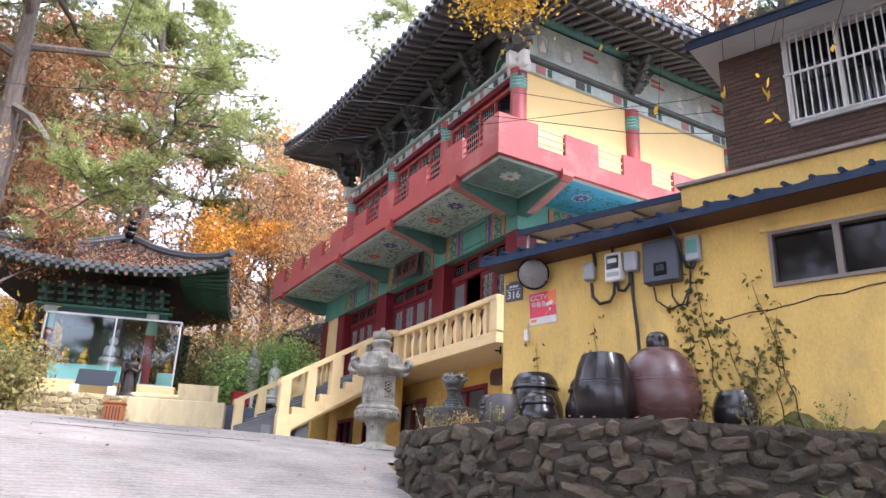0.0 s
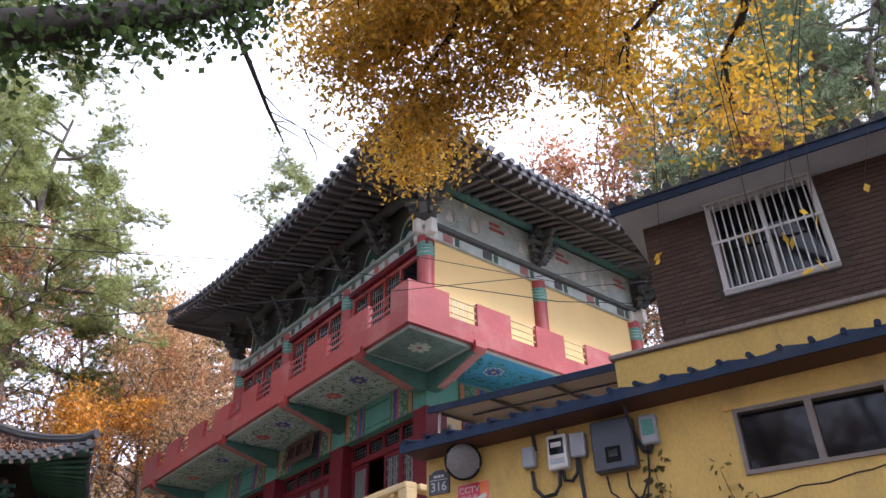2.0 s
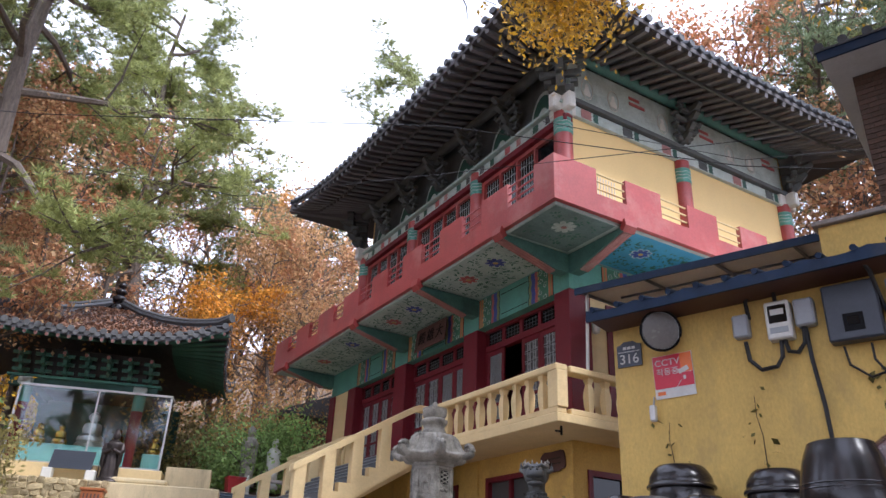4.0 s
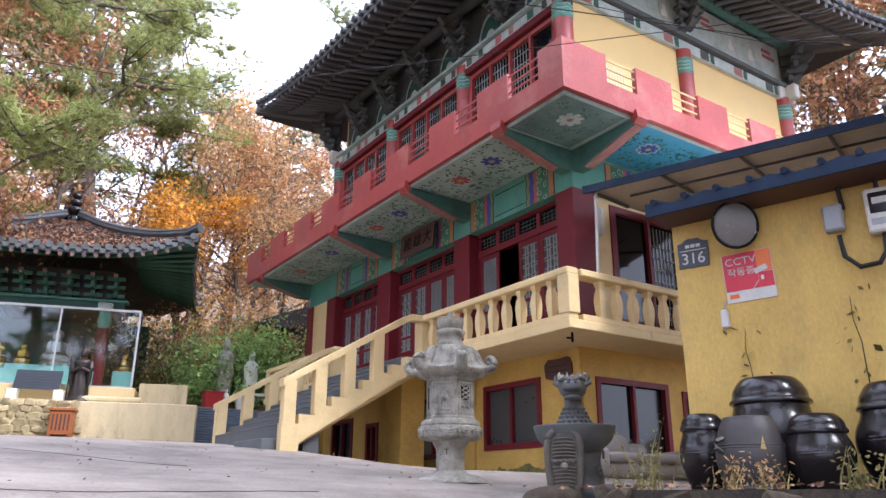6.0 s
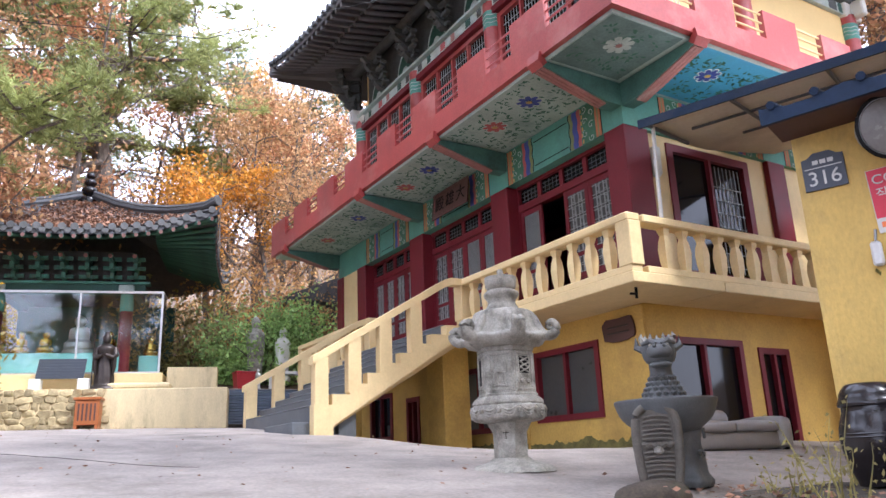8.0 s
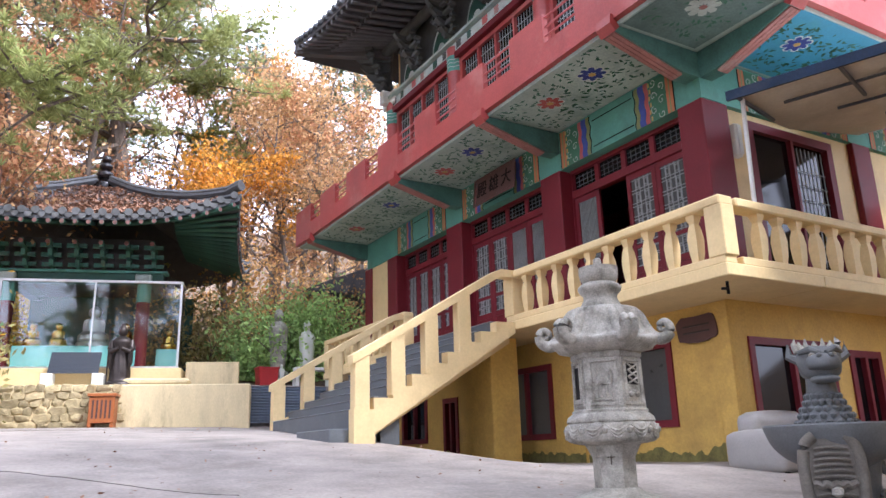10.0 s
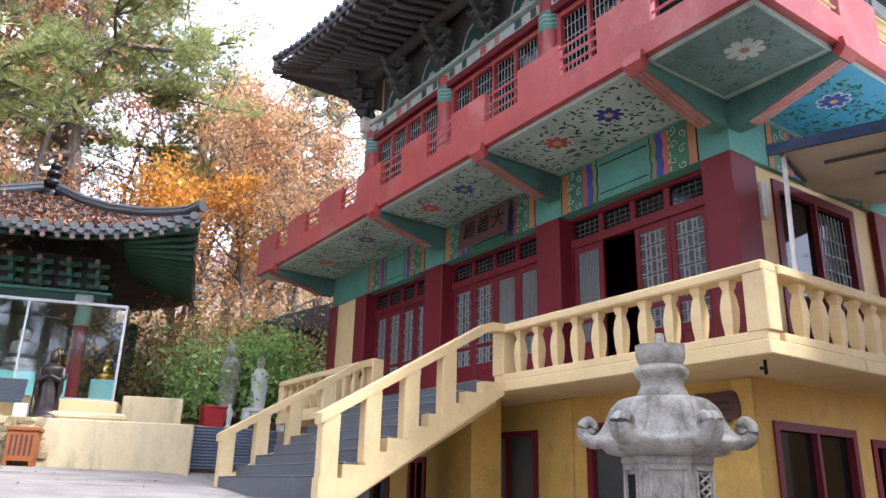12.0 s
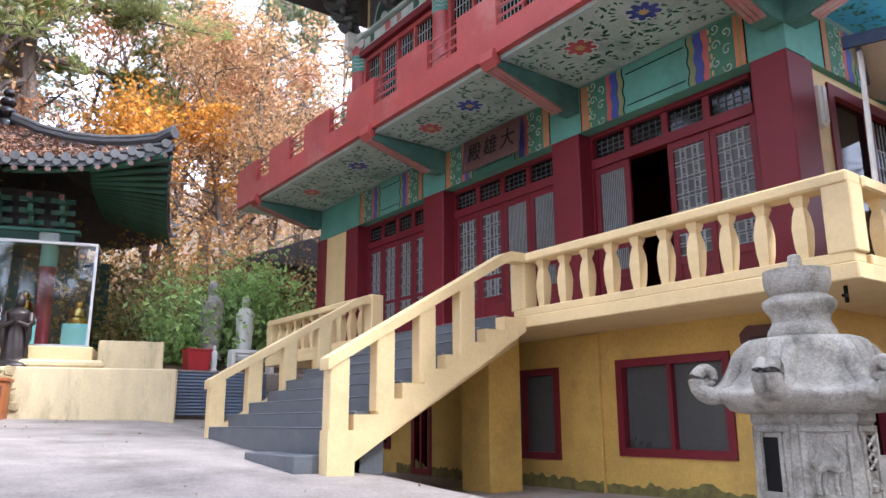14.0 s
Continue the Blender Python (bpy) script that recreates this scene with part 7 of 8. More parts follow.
for x, y, z, k, lab in ((-1.75, 13.35, 0.1, 1.3, "weathered stone standing figure among green leaves"), (-0.95, 13.3, 0.1, 1.1, "white stone standing figure among green leaves"), (-1.85, 12.72, -0.2, 0.4, "little white stone figure on the bank's edge")):
    tagged(part("statue", Mesh().lathe([(r * k, h * k) for r, h in standing], 18, (0, 0, 0), lambda a, z_: 1 + 0.1 * math.cos(2 * a) + 0.05 * math.sin(5 * a + 4 * z_)), STONE if k > 1.2 else WHITE, None, smooth=True, m=Matrix.Translation((x, y, z))), lab, "statue")
fr3 = thing("stone_altar", "cream stone altar frame on the bank's edge", "altar", (-1.0, 12.68, -0.2))
part("top", box(-0.5, 0.5, -0.15, 0.15, 0.42, 0.5, b=0.01), WHITE, fr3)
for x in (-0.46, 0.46):
    part("leg", box(x - 0.05, x + 0.05, -0.13, 0.13, 0.0, 0.42), WHITE, fr3)
# low roof of an outbuilding seen beyond the hall
ob2 = thing("outbuilding", "low outbuilding with a dark tiled roof beyond the hall", "building", (1.0, 15.2, 0.0))
part("wall", box(-0.6, 4.0, 0.2, 4.0, -0.5, 3.0), GREYWOOD, ob2)
part("roof", Mesh().prism([(-1.2, 2.9), (-1.25, 3.05), (1.8, 4.3), (4.0, 4.3), (4.0, 2.9)], "y", -0.4, 4.6), TILE, ob2)
for k in range(14):
    part("rafter", Mesh().tube([(-1.25, -0.3 + 0.35 * k, 2.95), (0.4, -0.3 + 0.35 * k, 3.5)], 0.05, 6), RAFTER, ob2)

# ---- trees ----
def limb_points(rng, p, d, length, n, bend, rise=0.0):
    pts = [np.array(p, float)]
    d = np.array(d, float)
    for _ in range(n):
        d = d + rng.normal(size=3) * bend + np.array((0, 0, rise))
        d /= np.linalg.norm(d)
        pts.append(pts[-1] + d * length / n)
    return pts, d


def make_tree(name, label, seed, height, trunk_r, crown_from, spread, leaf_m, leaves, leaf_size, bark=None, lean=0.1, limbs=9, twigs=4, pine=False, fuzz=0.5, aspect=0.55, flat=1.0, needle=0.02):
    """A tree at the origin: tapered trunk, limbs and twigs, and leaves clustered about the twigs. Returns the thing."""
    bark = bark or BARK
    rng = np.random.default_rng(seed)
    th = thing(name, label, "tree", (0, 0, -200))
    tp, _ = limb_points(rng, (0, 0, -0.8), (rng.normal() * lean, rng.normal() * lean, 1), height, 9, 0.07, 0.05)
    wood = Mesh().tube([tuple(p) for p in tp], [trunk_r * (1 - 0.85 * i / 9) * (1.25 if i == 0 else 1) for i in range(10)], 9)
    tips = []
    br = Mesh()
    for k in range(limbs):
        f = crown_from + (1 - crown_from) * (k + rng.uniform(0, 0.8)) / limbs
        i = min(int(f * 9), 8)
        base = tp[i] + (tp[i + 1] - tp[i]) * (f * 9 - i)
        a = rng.uniform(0, 2 * math.pi)
        L = spread * (1.15 - 0.6 * (f - crown_from) / (1 - crown_from)) * rng.uniform(0.7, 1.15)
        up = 0.12 if pine else 0.55
        lp, ld = limb_points(rng, base, (math.cos(a), math.sin(a), up), L, 5, 0.22, 0.03)
        r0 = trunk_r * 0.42 * (1.1 - f * 0.6)
        br.tube([tuple(p) for p in lp], [r0 * (1 - 0.8 * j / 5) for j in range(6)], 6)
        for q in range(twigs):
            j = 2 + int(rng.integers(0, 4))
            b0 = lp[j]
            sp, _ = limb_points(rng, b0, ld + rng.normal(size=3) * 0.7, L * rng.uniform(0.25, 0.5), 3, 0.3, 0.05)
            br.tube([tuple(p) for p in sp], [r0 * 0.35, r0 * 0.25, r0 * 0.17, r0 * 0.08], 4)
            tips += sp[1:]
        tips += lp[3:]
    tips.append(tp[-1])
    part("trunk", wood, bark, th, smooth=True)
    part("branchwork", br, bark, th)["kind"] = "stuff"
    tips = np.array(tips)
    if pine:
        n_t = leaves // 16
        c = tips[rng.integers(0, len(tips), n_t)] + rng.normal(size=(n_t, 3)) * np.array((fuzz, fuzz, fuzz * 0.42))
        base = np.repeat(c, 16, 0)
        dirs = rng.normal(size=(n_t * 16, 3))
        dirs[:, 2] = np.abs(dirs[:, 2]) * 0.8 + 0.15
        dirs /= np.linalg.norm(dirs, axis=1)[:, None]
        side = np.cross(dirs, rng.normal(size=dirs.shape))
        side /= np.linalg.norm(side, axis=1)[:, None]
        ln = leaf_size * rng.uniform(0.7, 1.3, len(base))[:, None]
        v = np.empty((len(base), 3, 3))
        v[:, 0], v[:, 1], v[:, 2] = base + side * needle, base - side * needle, base + dirs * ln
        me = bpy.data.meshes.new("crown")
        m_ = len(base)
        me.vertices.add(3 * m_), me.loops.add(3 * m_), me.polygons.add(m_)
        me.vertices.foreach_set("co", v.reshape(-1)), me.loops.foreach_set("vertex_index", np.arange(3 * m_))
        me.polygons.foreach_set("loop_start", np.arange(m_) * 3), me.polygons.foreach_set("loop_total", np.full(m_, 3))
        me.update(), me.validate()
        me.materials.append(leaf_m)
    else:
        c = tips[rng.integers(0, len(tips), leaves)] + rng.normal(size=(leaves, 3)) * np.array((fuzz, fuzz, fuzz * flat))
        me = leaf_mesh("crown", c, leaf_size, leaf_m, rng, aspect)
    part("crown", me, leaf_m, th)
    return th


KINDS = {
    "pine": make_tree("pine_tree", "tall green pine with flat layered crown on the slope", 1, 15, 0.26, 0.42, 4.6, L_PINE, 40000, 0.23, limbs=16, twigs=5, pine=True, fuzz=0.24, needle=0.015),
    "pine_b": make_tree("pine_tree", "yellowish green pine with an open crown on the slope", 2, 16, 0.24, 0.38, 4.4, L_PINE2, 42000, 0.23, limbs=15, twigs=5, pine=True, fuzz=0.24, lean=0.15, needle=0.015),
    "broad_pine": make_tree("pine_tree", "broad old pine with heavy drooping crown beside the shrine", 22, 17, 0.30, 0.40, 4.1, L_PINE3, 88000, 0.22, limbs=19, twigs=7, pine=True, fuzz=0.22, lean=0.05, needle=0.0135),
    "maple": make_tree("maple_tree", "bright orange autumn maple behind the shrine", 3, 8.4, 0.13, 0.6, 3.5, L_ORANGE, 7500, 0.08, limbs=11, twigs=7, fuzz=0.34, flat=0.25),
    "amber": make_tree("autumn_tree", "amber-leaved autumn tree on the slope", 4, 12, 0.18, 0.35, 3.6, L_AMBER, 6500, 0.1, limbs=11, twigs=6, fuzz=0.36),
    "rust": make_tree("autumn_tree", "rust-red autumn tree with thin crown on the slope", 5, 13, 0.17, 0.4, 3.4, L_RUST, 7000, 0.078, limbs=10, twigs=6, fuzz=0.34),
    "brown": make_tree("autumn_tree", "half-bare brown autumn tree on the slope", 6, 12, 0.15, 0.3, 3.6, L_BROWN, 4200, 0.075, limbs=12, twigs=7, fuzz=0.36),
    "bare": make_tree("bare_tree", "nearly bare grey tree on the wooded slope", 7, 13, 0.15, 0.3, 3.4, L_BROWN, 900, 0.08, limbs=13, twigs=7, fuzz=0.5),
}
PLANT = [
    ("broad_pine", -3.9, 22.2, 1.3, 20), ("broad_pine", -7.0, 21.6, 1.3, 200), ("rust", -8.4, 17.9, 1.05, 15), ("rust", -9.6, 21.0, 1.2, 95), ("rust", 0.4, 26.5, 1.15, 300), ("bare", -6.6, 19.6, 1.1, 75), ("pine_b", -13.4, 15.4, 1.3, 300), ("bare", -9.0, 24.0, 1.15, 130),
    ("pine_b", -5.0, 29.0, 1.15, 250), ("pine", 4.2, 33.0, 1.25, 40), ("pine", 7.0, 27.5, 1.2, 90), ("pine", -14.2, 19.0, 1.3, 100), ("broad_pine", -11.5, 12.2, 1.32, 110),
    ("maple", -2.0, 20.6, 1.0, 0), ("brown", 0.4, 23.4, 0.95, 140), ("bare", -3.6, 22.8, 1.0, 200), ("brown", -5.8, 23.4, 0.85, 10), ("brown", 1.5, 19.9, 1.0, 60), ("rust", -0.2, 24.4, 1.0, 130), ("bare", 0.8, 26.0, 1.35, 0), ("brown", 3.8, 21.5, 1.1, 100), ("rust", 4.6, 24.5, 1.1, 210),
    ("amber", 2.8, 29.0, 1.25, 300), ("brown", 6.5, 19.5, 1.0, 190), ("rust", -11.6, 16.4, 0.95, 260), ("rust", -10.3, 17.0, 1.05, 40), ("brown", -10.9, 14.4, 0.95, 200), ("rust", -12.5, 18.0, 1.1, 70), ("brown", -10.5, 20.5, 1.1, 160),
    ("bare", -10.9, 19.5, 1.0, 0), ("bare", 2.2, 23.5, 1.2, 90), ("bare", -1.8, 30.0, 1.3, 180), ("bare", 5.5, 29.0, 1.2, 270), ("bare", -5.8, 26.0, 1.2, 45), 
    ("brown", 8.5, 24.5, 1.2, 120), ("brown", -13.5, 26.0, 1.3, 220), ("amber", -14.5, 14.0, 0.95, 20), ("brown", -15.0, 8.0, 0.9, 150), ("bare", -13.8, 11.5, 0.9, 310),
    ("pine", 17.0, -4.8, 1.5, 0), ("pine_b", 16.5, 1.5, 1.5, 60), ("pine", 20.0, -6.0, 1.6, 120), ("pine_b", 18.5, -10.0, 1.3, 260), ("bare", 19.5, 3.0, 1.6, 310),
    ("brown", 12.0, 4.2, 1.15, 0), ("bare", 13.0, -2.8, 1.2, 90), ("rust", 12.6, 7.0, 1.2, 170), ("brown", 15.0, 9.0, 1.3, 250), ("brown", 11.5, 11.5, 1.2, 40), ("amber", 10.5, 16.0, 1.2, 110), ("bare", 16.0, 2.5, 1.3, 0), ("pine", 18.0, -8.0, 1.5, 45), ("rust", 14.6, 0.6, 1.25, 75), ("brown", 13.0, 2.4, 1.2, 220), ("rust", 14.2, 6.4, 1.4, 10),
    ("pine", 15.5, 3.4, 1.6, 30), ("pine_b", 18.2, -1.6, 1.7, 80), ("pine", 21.0, 1.0, 1.8, 10),
    # unseen trees added behind and left of the camera to cut low sky light
    ("broad_pine", -17.5, -5.0, 1.3, 40), ("pine", -18.5, -9.5, 1.4, 80), ("brown", -15.5, -15.5, 1.2, 30), ("pine_b", -19.0, 4.0, 1.4, 300), ("broad_pine", -12.5, -23.0, 1.4, 60), ("rust", -10.0, -21.5, 1.1, 10), ("pine", -5.5, -22.0, 1.4, 130), ("broad_pine", 1.0, -21.0, 1.4, 190), ("amber", -1.0, -18.5, 1.0, 250), ("pine_b", -18.0, -27.0, 1.5, 20), ("broad_pine", -8.0, -30.0, 1.6, 75),
    ("brown", -12.8, -2.0, 0.8, 0), ("bare", -14.0, -7.0, 0.9, 90), ("pine", -16.0, 2.0, 1.0, 140), ("amber", -16.5, -12.0, 1.0, 10), ("brown", -8.0, -26.0, 1.0, 50), ("pine", -2.0, -24.0, 1.1, 90), ("amber", 4.0, -20.0, 1.1, 200), ("pine_b", -15.0, -20.0, 1.1, 240),
    ("amber", 10.0, 42.0, 1.6, 70), ("pine", -8.0, 40.0, 1.5, 120), ("brown", -16.0, 36.0, 1.5, 170), ("pine_b", 16.0, 30.0, 1.5, 270), ("brown", 17.0, 20.0, 1.4, 320),
]
used_kind = set()
for kind, x, y, s, rz in PLANT:
    m_ = Matrix.Translation((x, y, ground_z(x, y) + 0.6)) @ Matrix.Rotation(radians(rz), 4, "Z") @ Matrix.Scale(s, 4)
    if kind not in used_kind:
        used_kind.add(kind)
        KINDS[kind].matrix_basis = m_
    else:
        copy = copy_thing(KINDS[kind], Matrix.Identity(4))
        copy.matrix_basis = m_


def bush(name, label, at, size, n, leaf_m, leaf_size, seed, stems=9):
    rng = np.random.default_rng(seed)
    th = thing(name, label, "bush", at)
    br, tips = Mesh(), []
    for k in range(stems):
        a = rng.uniform(0, 6.3)
        p, _ = limb_points(rng, (0, 0, -0.1), (math.cos(a) * size[0] / size[2], math.sin(a) * size[1] / size[2], 1.1), size[2] * rng.uniform(0.75, 1.1), 5, 0.2)
        br.tube([tuple(q) for q in p], [0.04, 0.032, 0.025, 0.018, 0.012, 0.006], 5)
        tips += p[2:]
    tips = np.array(tips)
    c = tips[rng.integers(0, len(tips), n)] + rng.normal(size=(n, 3)) * np.array((size[0] * 0.28, size[1] * 0.28, size[2] * 0.17))
    c[:, 2] = np.maximum(c[:, 2], 0.05)
    part("branchwork", br, BARK, th)["kind"] = "stuff"
    part("foliage", leaf_mesh("foliage", c, leaf_size, leaf_m, rng, 0.5), leaf_m, th)
    return th


bush("camellia_bush", "dense glossy green bush around the stone figures", (-1.2, 13.95, 0.0), (1.5, 1.0, 2.5), 6500, L_CAMELLIA, 0.08, 11, 14)
bush("camellia_bush", "green bush at the edge of the planted bank", (-2.5, 14.1, 0.0), (0.8, 0.8, 1.2), 2500, L_CAMELLIA, 0.08, 12)
bush("shrub", "olive shrub beside the shrine", (-3.0, 16.0, -0.8), (1.8, 1.4, 3.4), 6000, L_OLIVE, 0.075, 13, 14)
bush("shrub", "amber shrub on the bank", (-0.5, 17.0, 0.2), (1.8, 1.4, 3.8), 5000, L_AMBER, 0.075, 14, 14)
bush("shrub", "brown shrub on the bank", (1.0, 15.5, 0.3), (1.6, 1.3, 3.0), 4500, L_BROWN, 0.075, 15, 14)
bush("shrub", "yellow-green shrub at the yard's edge", (-9.2, 8.6, -1.5), (0.9, 0.9, 1.7), 3500, L_OLIVE, 0.07, 16, 10)
bush("shrub", "green shrub at the yard's edge", (-9.6, 10.6, -1.3), (0.9, 0.9, 2.0), 3500, L_GREEN, 0.075, 17, 10)
bush("shrub", "golden shrub beside the shrine", (-10.2, 12.2, -1.0), (1.2, 1.0, 2.6), 3500, L_YELLOW, 0.07, 18, 12)
bush("shrub", "yellow shrub behind the shrine roof", (-8.6, 22.4, 0.4), (2.0, 1.4, 5.2), 5000, L_YELLOW, 0.09, 19, 14)
# undergrowth on the wooded slope
ng = 30000
ux, uy = rng.uniform(-18, 18, ng), rng.uniform(13.5, 46, ng)
keep = ~((ux > -9.5) & (ux < 1.5) & (uy < 19.5)) & ~((ux > -1) & (ux < 9) & (uy < 15))
ux, uy = ux[keep], uy[keep]
hgt = np.array([max(0.0, 1.4 + 2.2 * noise.noise((a * 0.35, c * 0.35, 7))) for a, c in zip(ux, uy)])
uz = np.array([ground_z(a, c) for a, c in zip(ux, uy)]) + hgt * rng.uniform(0, 1, len(ux)) ** 0.6
half = len(ux) // 3
for i, m_ in enumerate((L_BROWN, L_OLIVE, L_AMBER)):
    sl = slice(i * half, (i + 1) * half)
    me = leaf_mesh("undergrowth", np.stack([ux[sl], uy[sl], uz[sl]], 1), 0.11, m_, rng, 0.5)
    tagged(part("undergrowth", me, m_), "tangled autumn undergrowth covering the slope", "undergrowth", "", "stuff")

# ---- golden tree overhanging the yard ----
gt = thing("golden_tree", "golden-leaved tree reaching over the yard on dark twisting branches", "tree", (-5.0, -13.6, -4.95))
rg = np.random.default_rng(31)
O = np.array((-5.0, -13.6, -4.95))
part("trunk", Mesh().tube([(0, 0, -0.4), (0.1, 0.4, 2.5), (-0.1, 1.2, 5.5), (0.2, 2.6, 8.6), (0.4, 4.4, 11.2)], [0.34, 0.27, 0.22, 0.19, 0.15], 10), BARK_DARK, gt, smooth=True)
gb_, gtips, gtips2 = Mesh(), [], []
starts = [((0.2, 2.6, 8.6), (-0.3, 8.2, 11.4), 0), ((0.4, 4.4, 11.2), (1.2, 9.2, 11.8), 0), ((0.4, 4.4, 11.2), (2.6, 8.2, 11.6), 0), ((0.2, 2.6, 8.6), (3.6, 6.6, 10.4), 1), ((0.2, 2.6, 8.6), (4.6, 5.6, 9.8), 1),
          ((0.4, 4.4, 11.2), (1.8, 10.2, 10.9), 0), ((0.4, 4.4, 11.2), (0.4, 10.0, 12.4), 0), ((0.4, 4.4, 11.2), (2.0, 6.8, 12.6), 0), ((0.4, 4.4, 11.2), (3.2, 7.4, 11.2), 0)]
for a, c, q in starts:
    a, c = np.array(a), np.array(c)
    pts = [a + (c - a) * t + rg.normal(size=3) * 0.12 * (0 < t < 1) + np.array((0, 0, 0.5)) * math.sin(t * 3.1) for t in np.linspace(0, 1, 7)]
    gb_.tube([tuple(p) for p in pts], [0.10 * (1 - 0.85 * t) + 0.006 for t in np.linspace(0, 1, 7)], 7)
    for k in range(9):
        b0 = pts[3 + k % 4]
        sp, _ = limb_points(rg, b0, rg.normal(size=3) + np.array((0.2, 0.3, -0.25)), rg.uniform(0.8, 1.7), 4, 0.35, -0.04)
        gb_.tube([tuple(p) for p in sp], [0.02, 0.015, 0.011, 0.008, 0.004], 4)
        (gtips2 if q else gtips).extend(sp[1:])
part("branchwork", gb_, BARK_DARK, gt)["kind"] = "stuff"
for tp_, n, m_ in ((gtips, 31000, L_OCHRE), (gtips, 31000, L_YELLOW), (gtips2, 5500, L_YELLOW)):
    tp_ = np.array(tp_)
    c = tp_[rg.integers(0, len(tp_), n)] + rg.normal(size=(n, 3)) * np.array((0.40, 0.40, 0.26))
    part("crown", leaf_mesh("crown", c, 0.055, m_, rg, 0.5), m_, gt)
tw = Mesh()
nl = []
for p in ((-6.0, -10.36, -1.0), (-6.04, -10.59, -1.05), (-5.78, -10.5, -1.14), (-6.01, -9.87, -0.9), (-5.6, -10.3, -0.85), (-5.5, -10.7, -0.7), (-6.2, -9.7, -0.35)):
    q = np.array(p) - O
    up = q + np.array((rg.normal() * 0.25, -0.6 + rg.normal() * 0.2, 2.6))
    tw.tube([tuple(q), tuple(q + (up - q) * 0.4 + rg.normal(size=3) * 0.06), tuple(up), (0.1, 1.2, 6.2)], [0.002, 0.003, 0.004, 0.012], 4)
    for k in range(2):
        nl.append(q + rg.normal(size=3) * 0.03)
part("twig", tw, BARK_DARK, gt)["kind"] = "stuff"
part("hanging_leaves", leaf_mesh("hanging_leaves", np.array(nl), 0.034, L_YELLOW, rg, 0.45), L_YELLOW, gt)["kind"] = "stuff"

# ---- ivy-covered leaning tree ----
iv_t = thing("ivy_tree", "leaning trunk wrapped in dark ivy over the yard", "tree", (-13.6, -5.0, ground_z(-13.6, -5.0)))
B = np.array((-13.6, -5.0, ground_z(-13.6, -5.0)))
path = [(-13.6, -5.0, B[2] - 0.4), (-12.9, -5.3, -1.6), (-11.6, -5.8, 0.1), (-10.3, -6.2, 1.1), (-9.1, -6.4, 1.75), (-7.9, -6.5, 2.75), (-6.9, -6.3, 3.9)]
part("trunk", Mesh().tube([tuple(np.array(p) - B) for p in path], [0.34, 0.27, 0.22, 0.19, 0.17, 0.13, 0.08], 10), BARK_DARK, iv_t, smooth=True)
bare = Mesh()
bp_ = [(-7.2, -6.4, 3.5), (-7.3, -5.4, 5.6), (-6.8, -4.4, 5.7), (-6.2, -4.1, 5.15), (-5.75, -3.85, 4.75), (-5.4, -3.7, 4.45)]
bare.tube([tuple(np.array(p) - B) for p in bp_], [0.07, 0.055, 0.045, 0.04, 0.03, 0.012], 6)
for a, c in (((-5.9, -3.95, 4.9), (-5.1, -3.9, 4.62)), ((-5.75, -3.85, 4.75), (-4.7, -4.1, 4.55)), ((-5.6, -3.8, 4.62), (-4.9, -4.0, 4.3)), ((-5.1, -3.9, 4.62), (-4.5, -4.1, 4.35)), ((-5.2, -3.95, 4.6), (-4.8, -3.7, 4.2)), ((-5.6, -3.8, 4.65), (-5.2, -3.6, 4.85))):
    a, c = np.array(a) - B, np.array(c) - B
    bare.tube([tuple(a), tuple((a + c) / 2 + rg.normal(size=3) * 0.05), tuple(c)], [0.014, 0.01, 0.004], 4)
part("bare_branch", bare, BARK_DARK, iv_t, "bare dead branch hanging down")
ic = []
for a, c in zip(path[1:], path[2:]):
    a, c = np.array(a), np.array(c)
    for _ in range(1000):
        p = a + (c - a) * rg.uniform() + rg.normal(size=3) * np.array((0.17, 0.17, 0.2))
        p[2] -= abs(rg.normal()) * 0.12
        ic.append(p - B)
part("ivy", leaf_mesh("ivy", np.array(ic), 0.042, L_IVY, rg, 0.75), L_GREEN, iv_t, "dark green ivy leaves")


# ---- overhead wires ----
for lab, pts in (("thin black wire sagging across the yard", [(-14.0, 6.0, 5.2), (-9.5, 1.0, 3.6), (-5.0, -3.5, 2.6), (-1.5, -5.2, 2.4), (1.0, -5.8, 2.9)]),
                 ("thin black wire slung before the balcony", [(-13.0, 9.0, 6.5), (-6.0, 2.5, 4.0), (-2.6, -2.2, 3.55), (0.6, -4.6, 4.0), (2.0, -6.0, 4.6)]),
                 ("thin pale wire running to the house", [(-2.5, -2.4, 4.3), (1.5, -3.2, 4.6), (4.2, -5.0, 5.0)])):
    tagged(part("wire", Mesh().tube(pts, 0.007, 4), CABLE), lab, "wire", "wires over the yard")

# ---- dried vine on the yellow wall, weeds on the terrace ----
rv = np.random.default_rng(77)
vine = thing("dried_vine", "half-dried climbing vine with small leaves on the yellow wall", "vine", HM @ Matrix.Translation((0, 0, TZ)))
vs_, vl = Mesh(), []
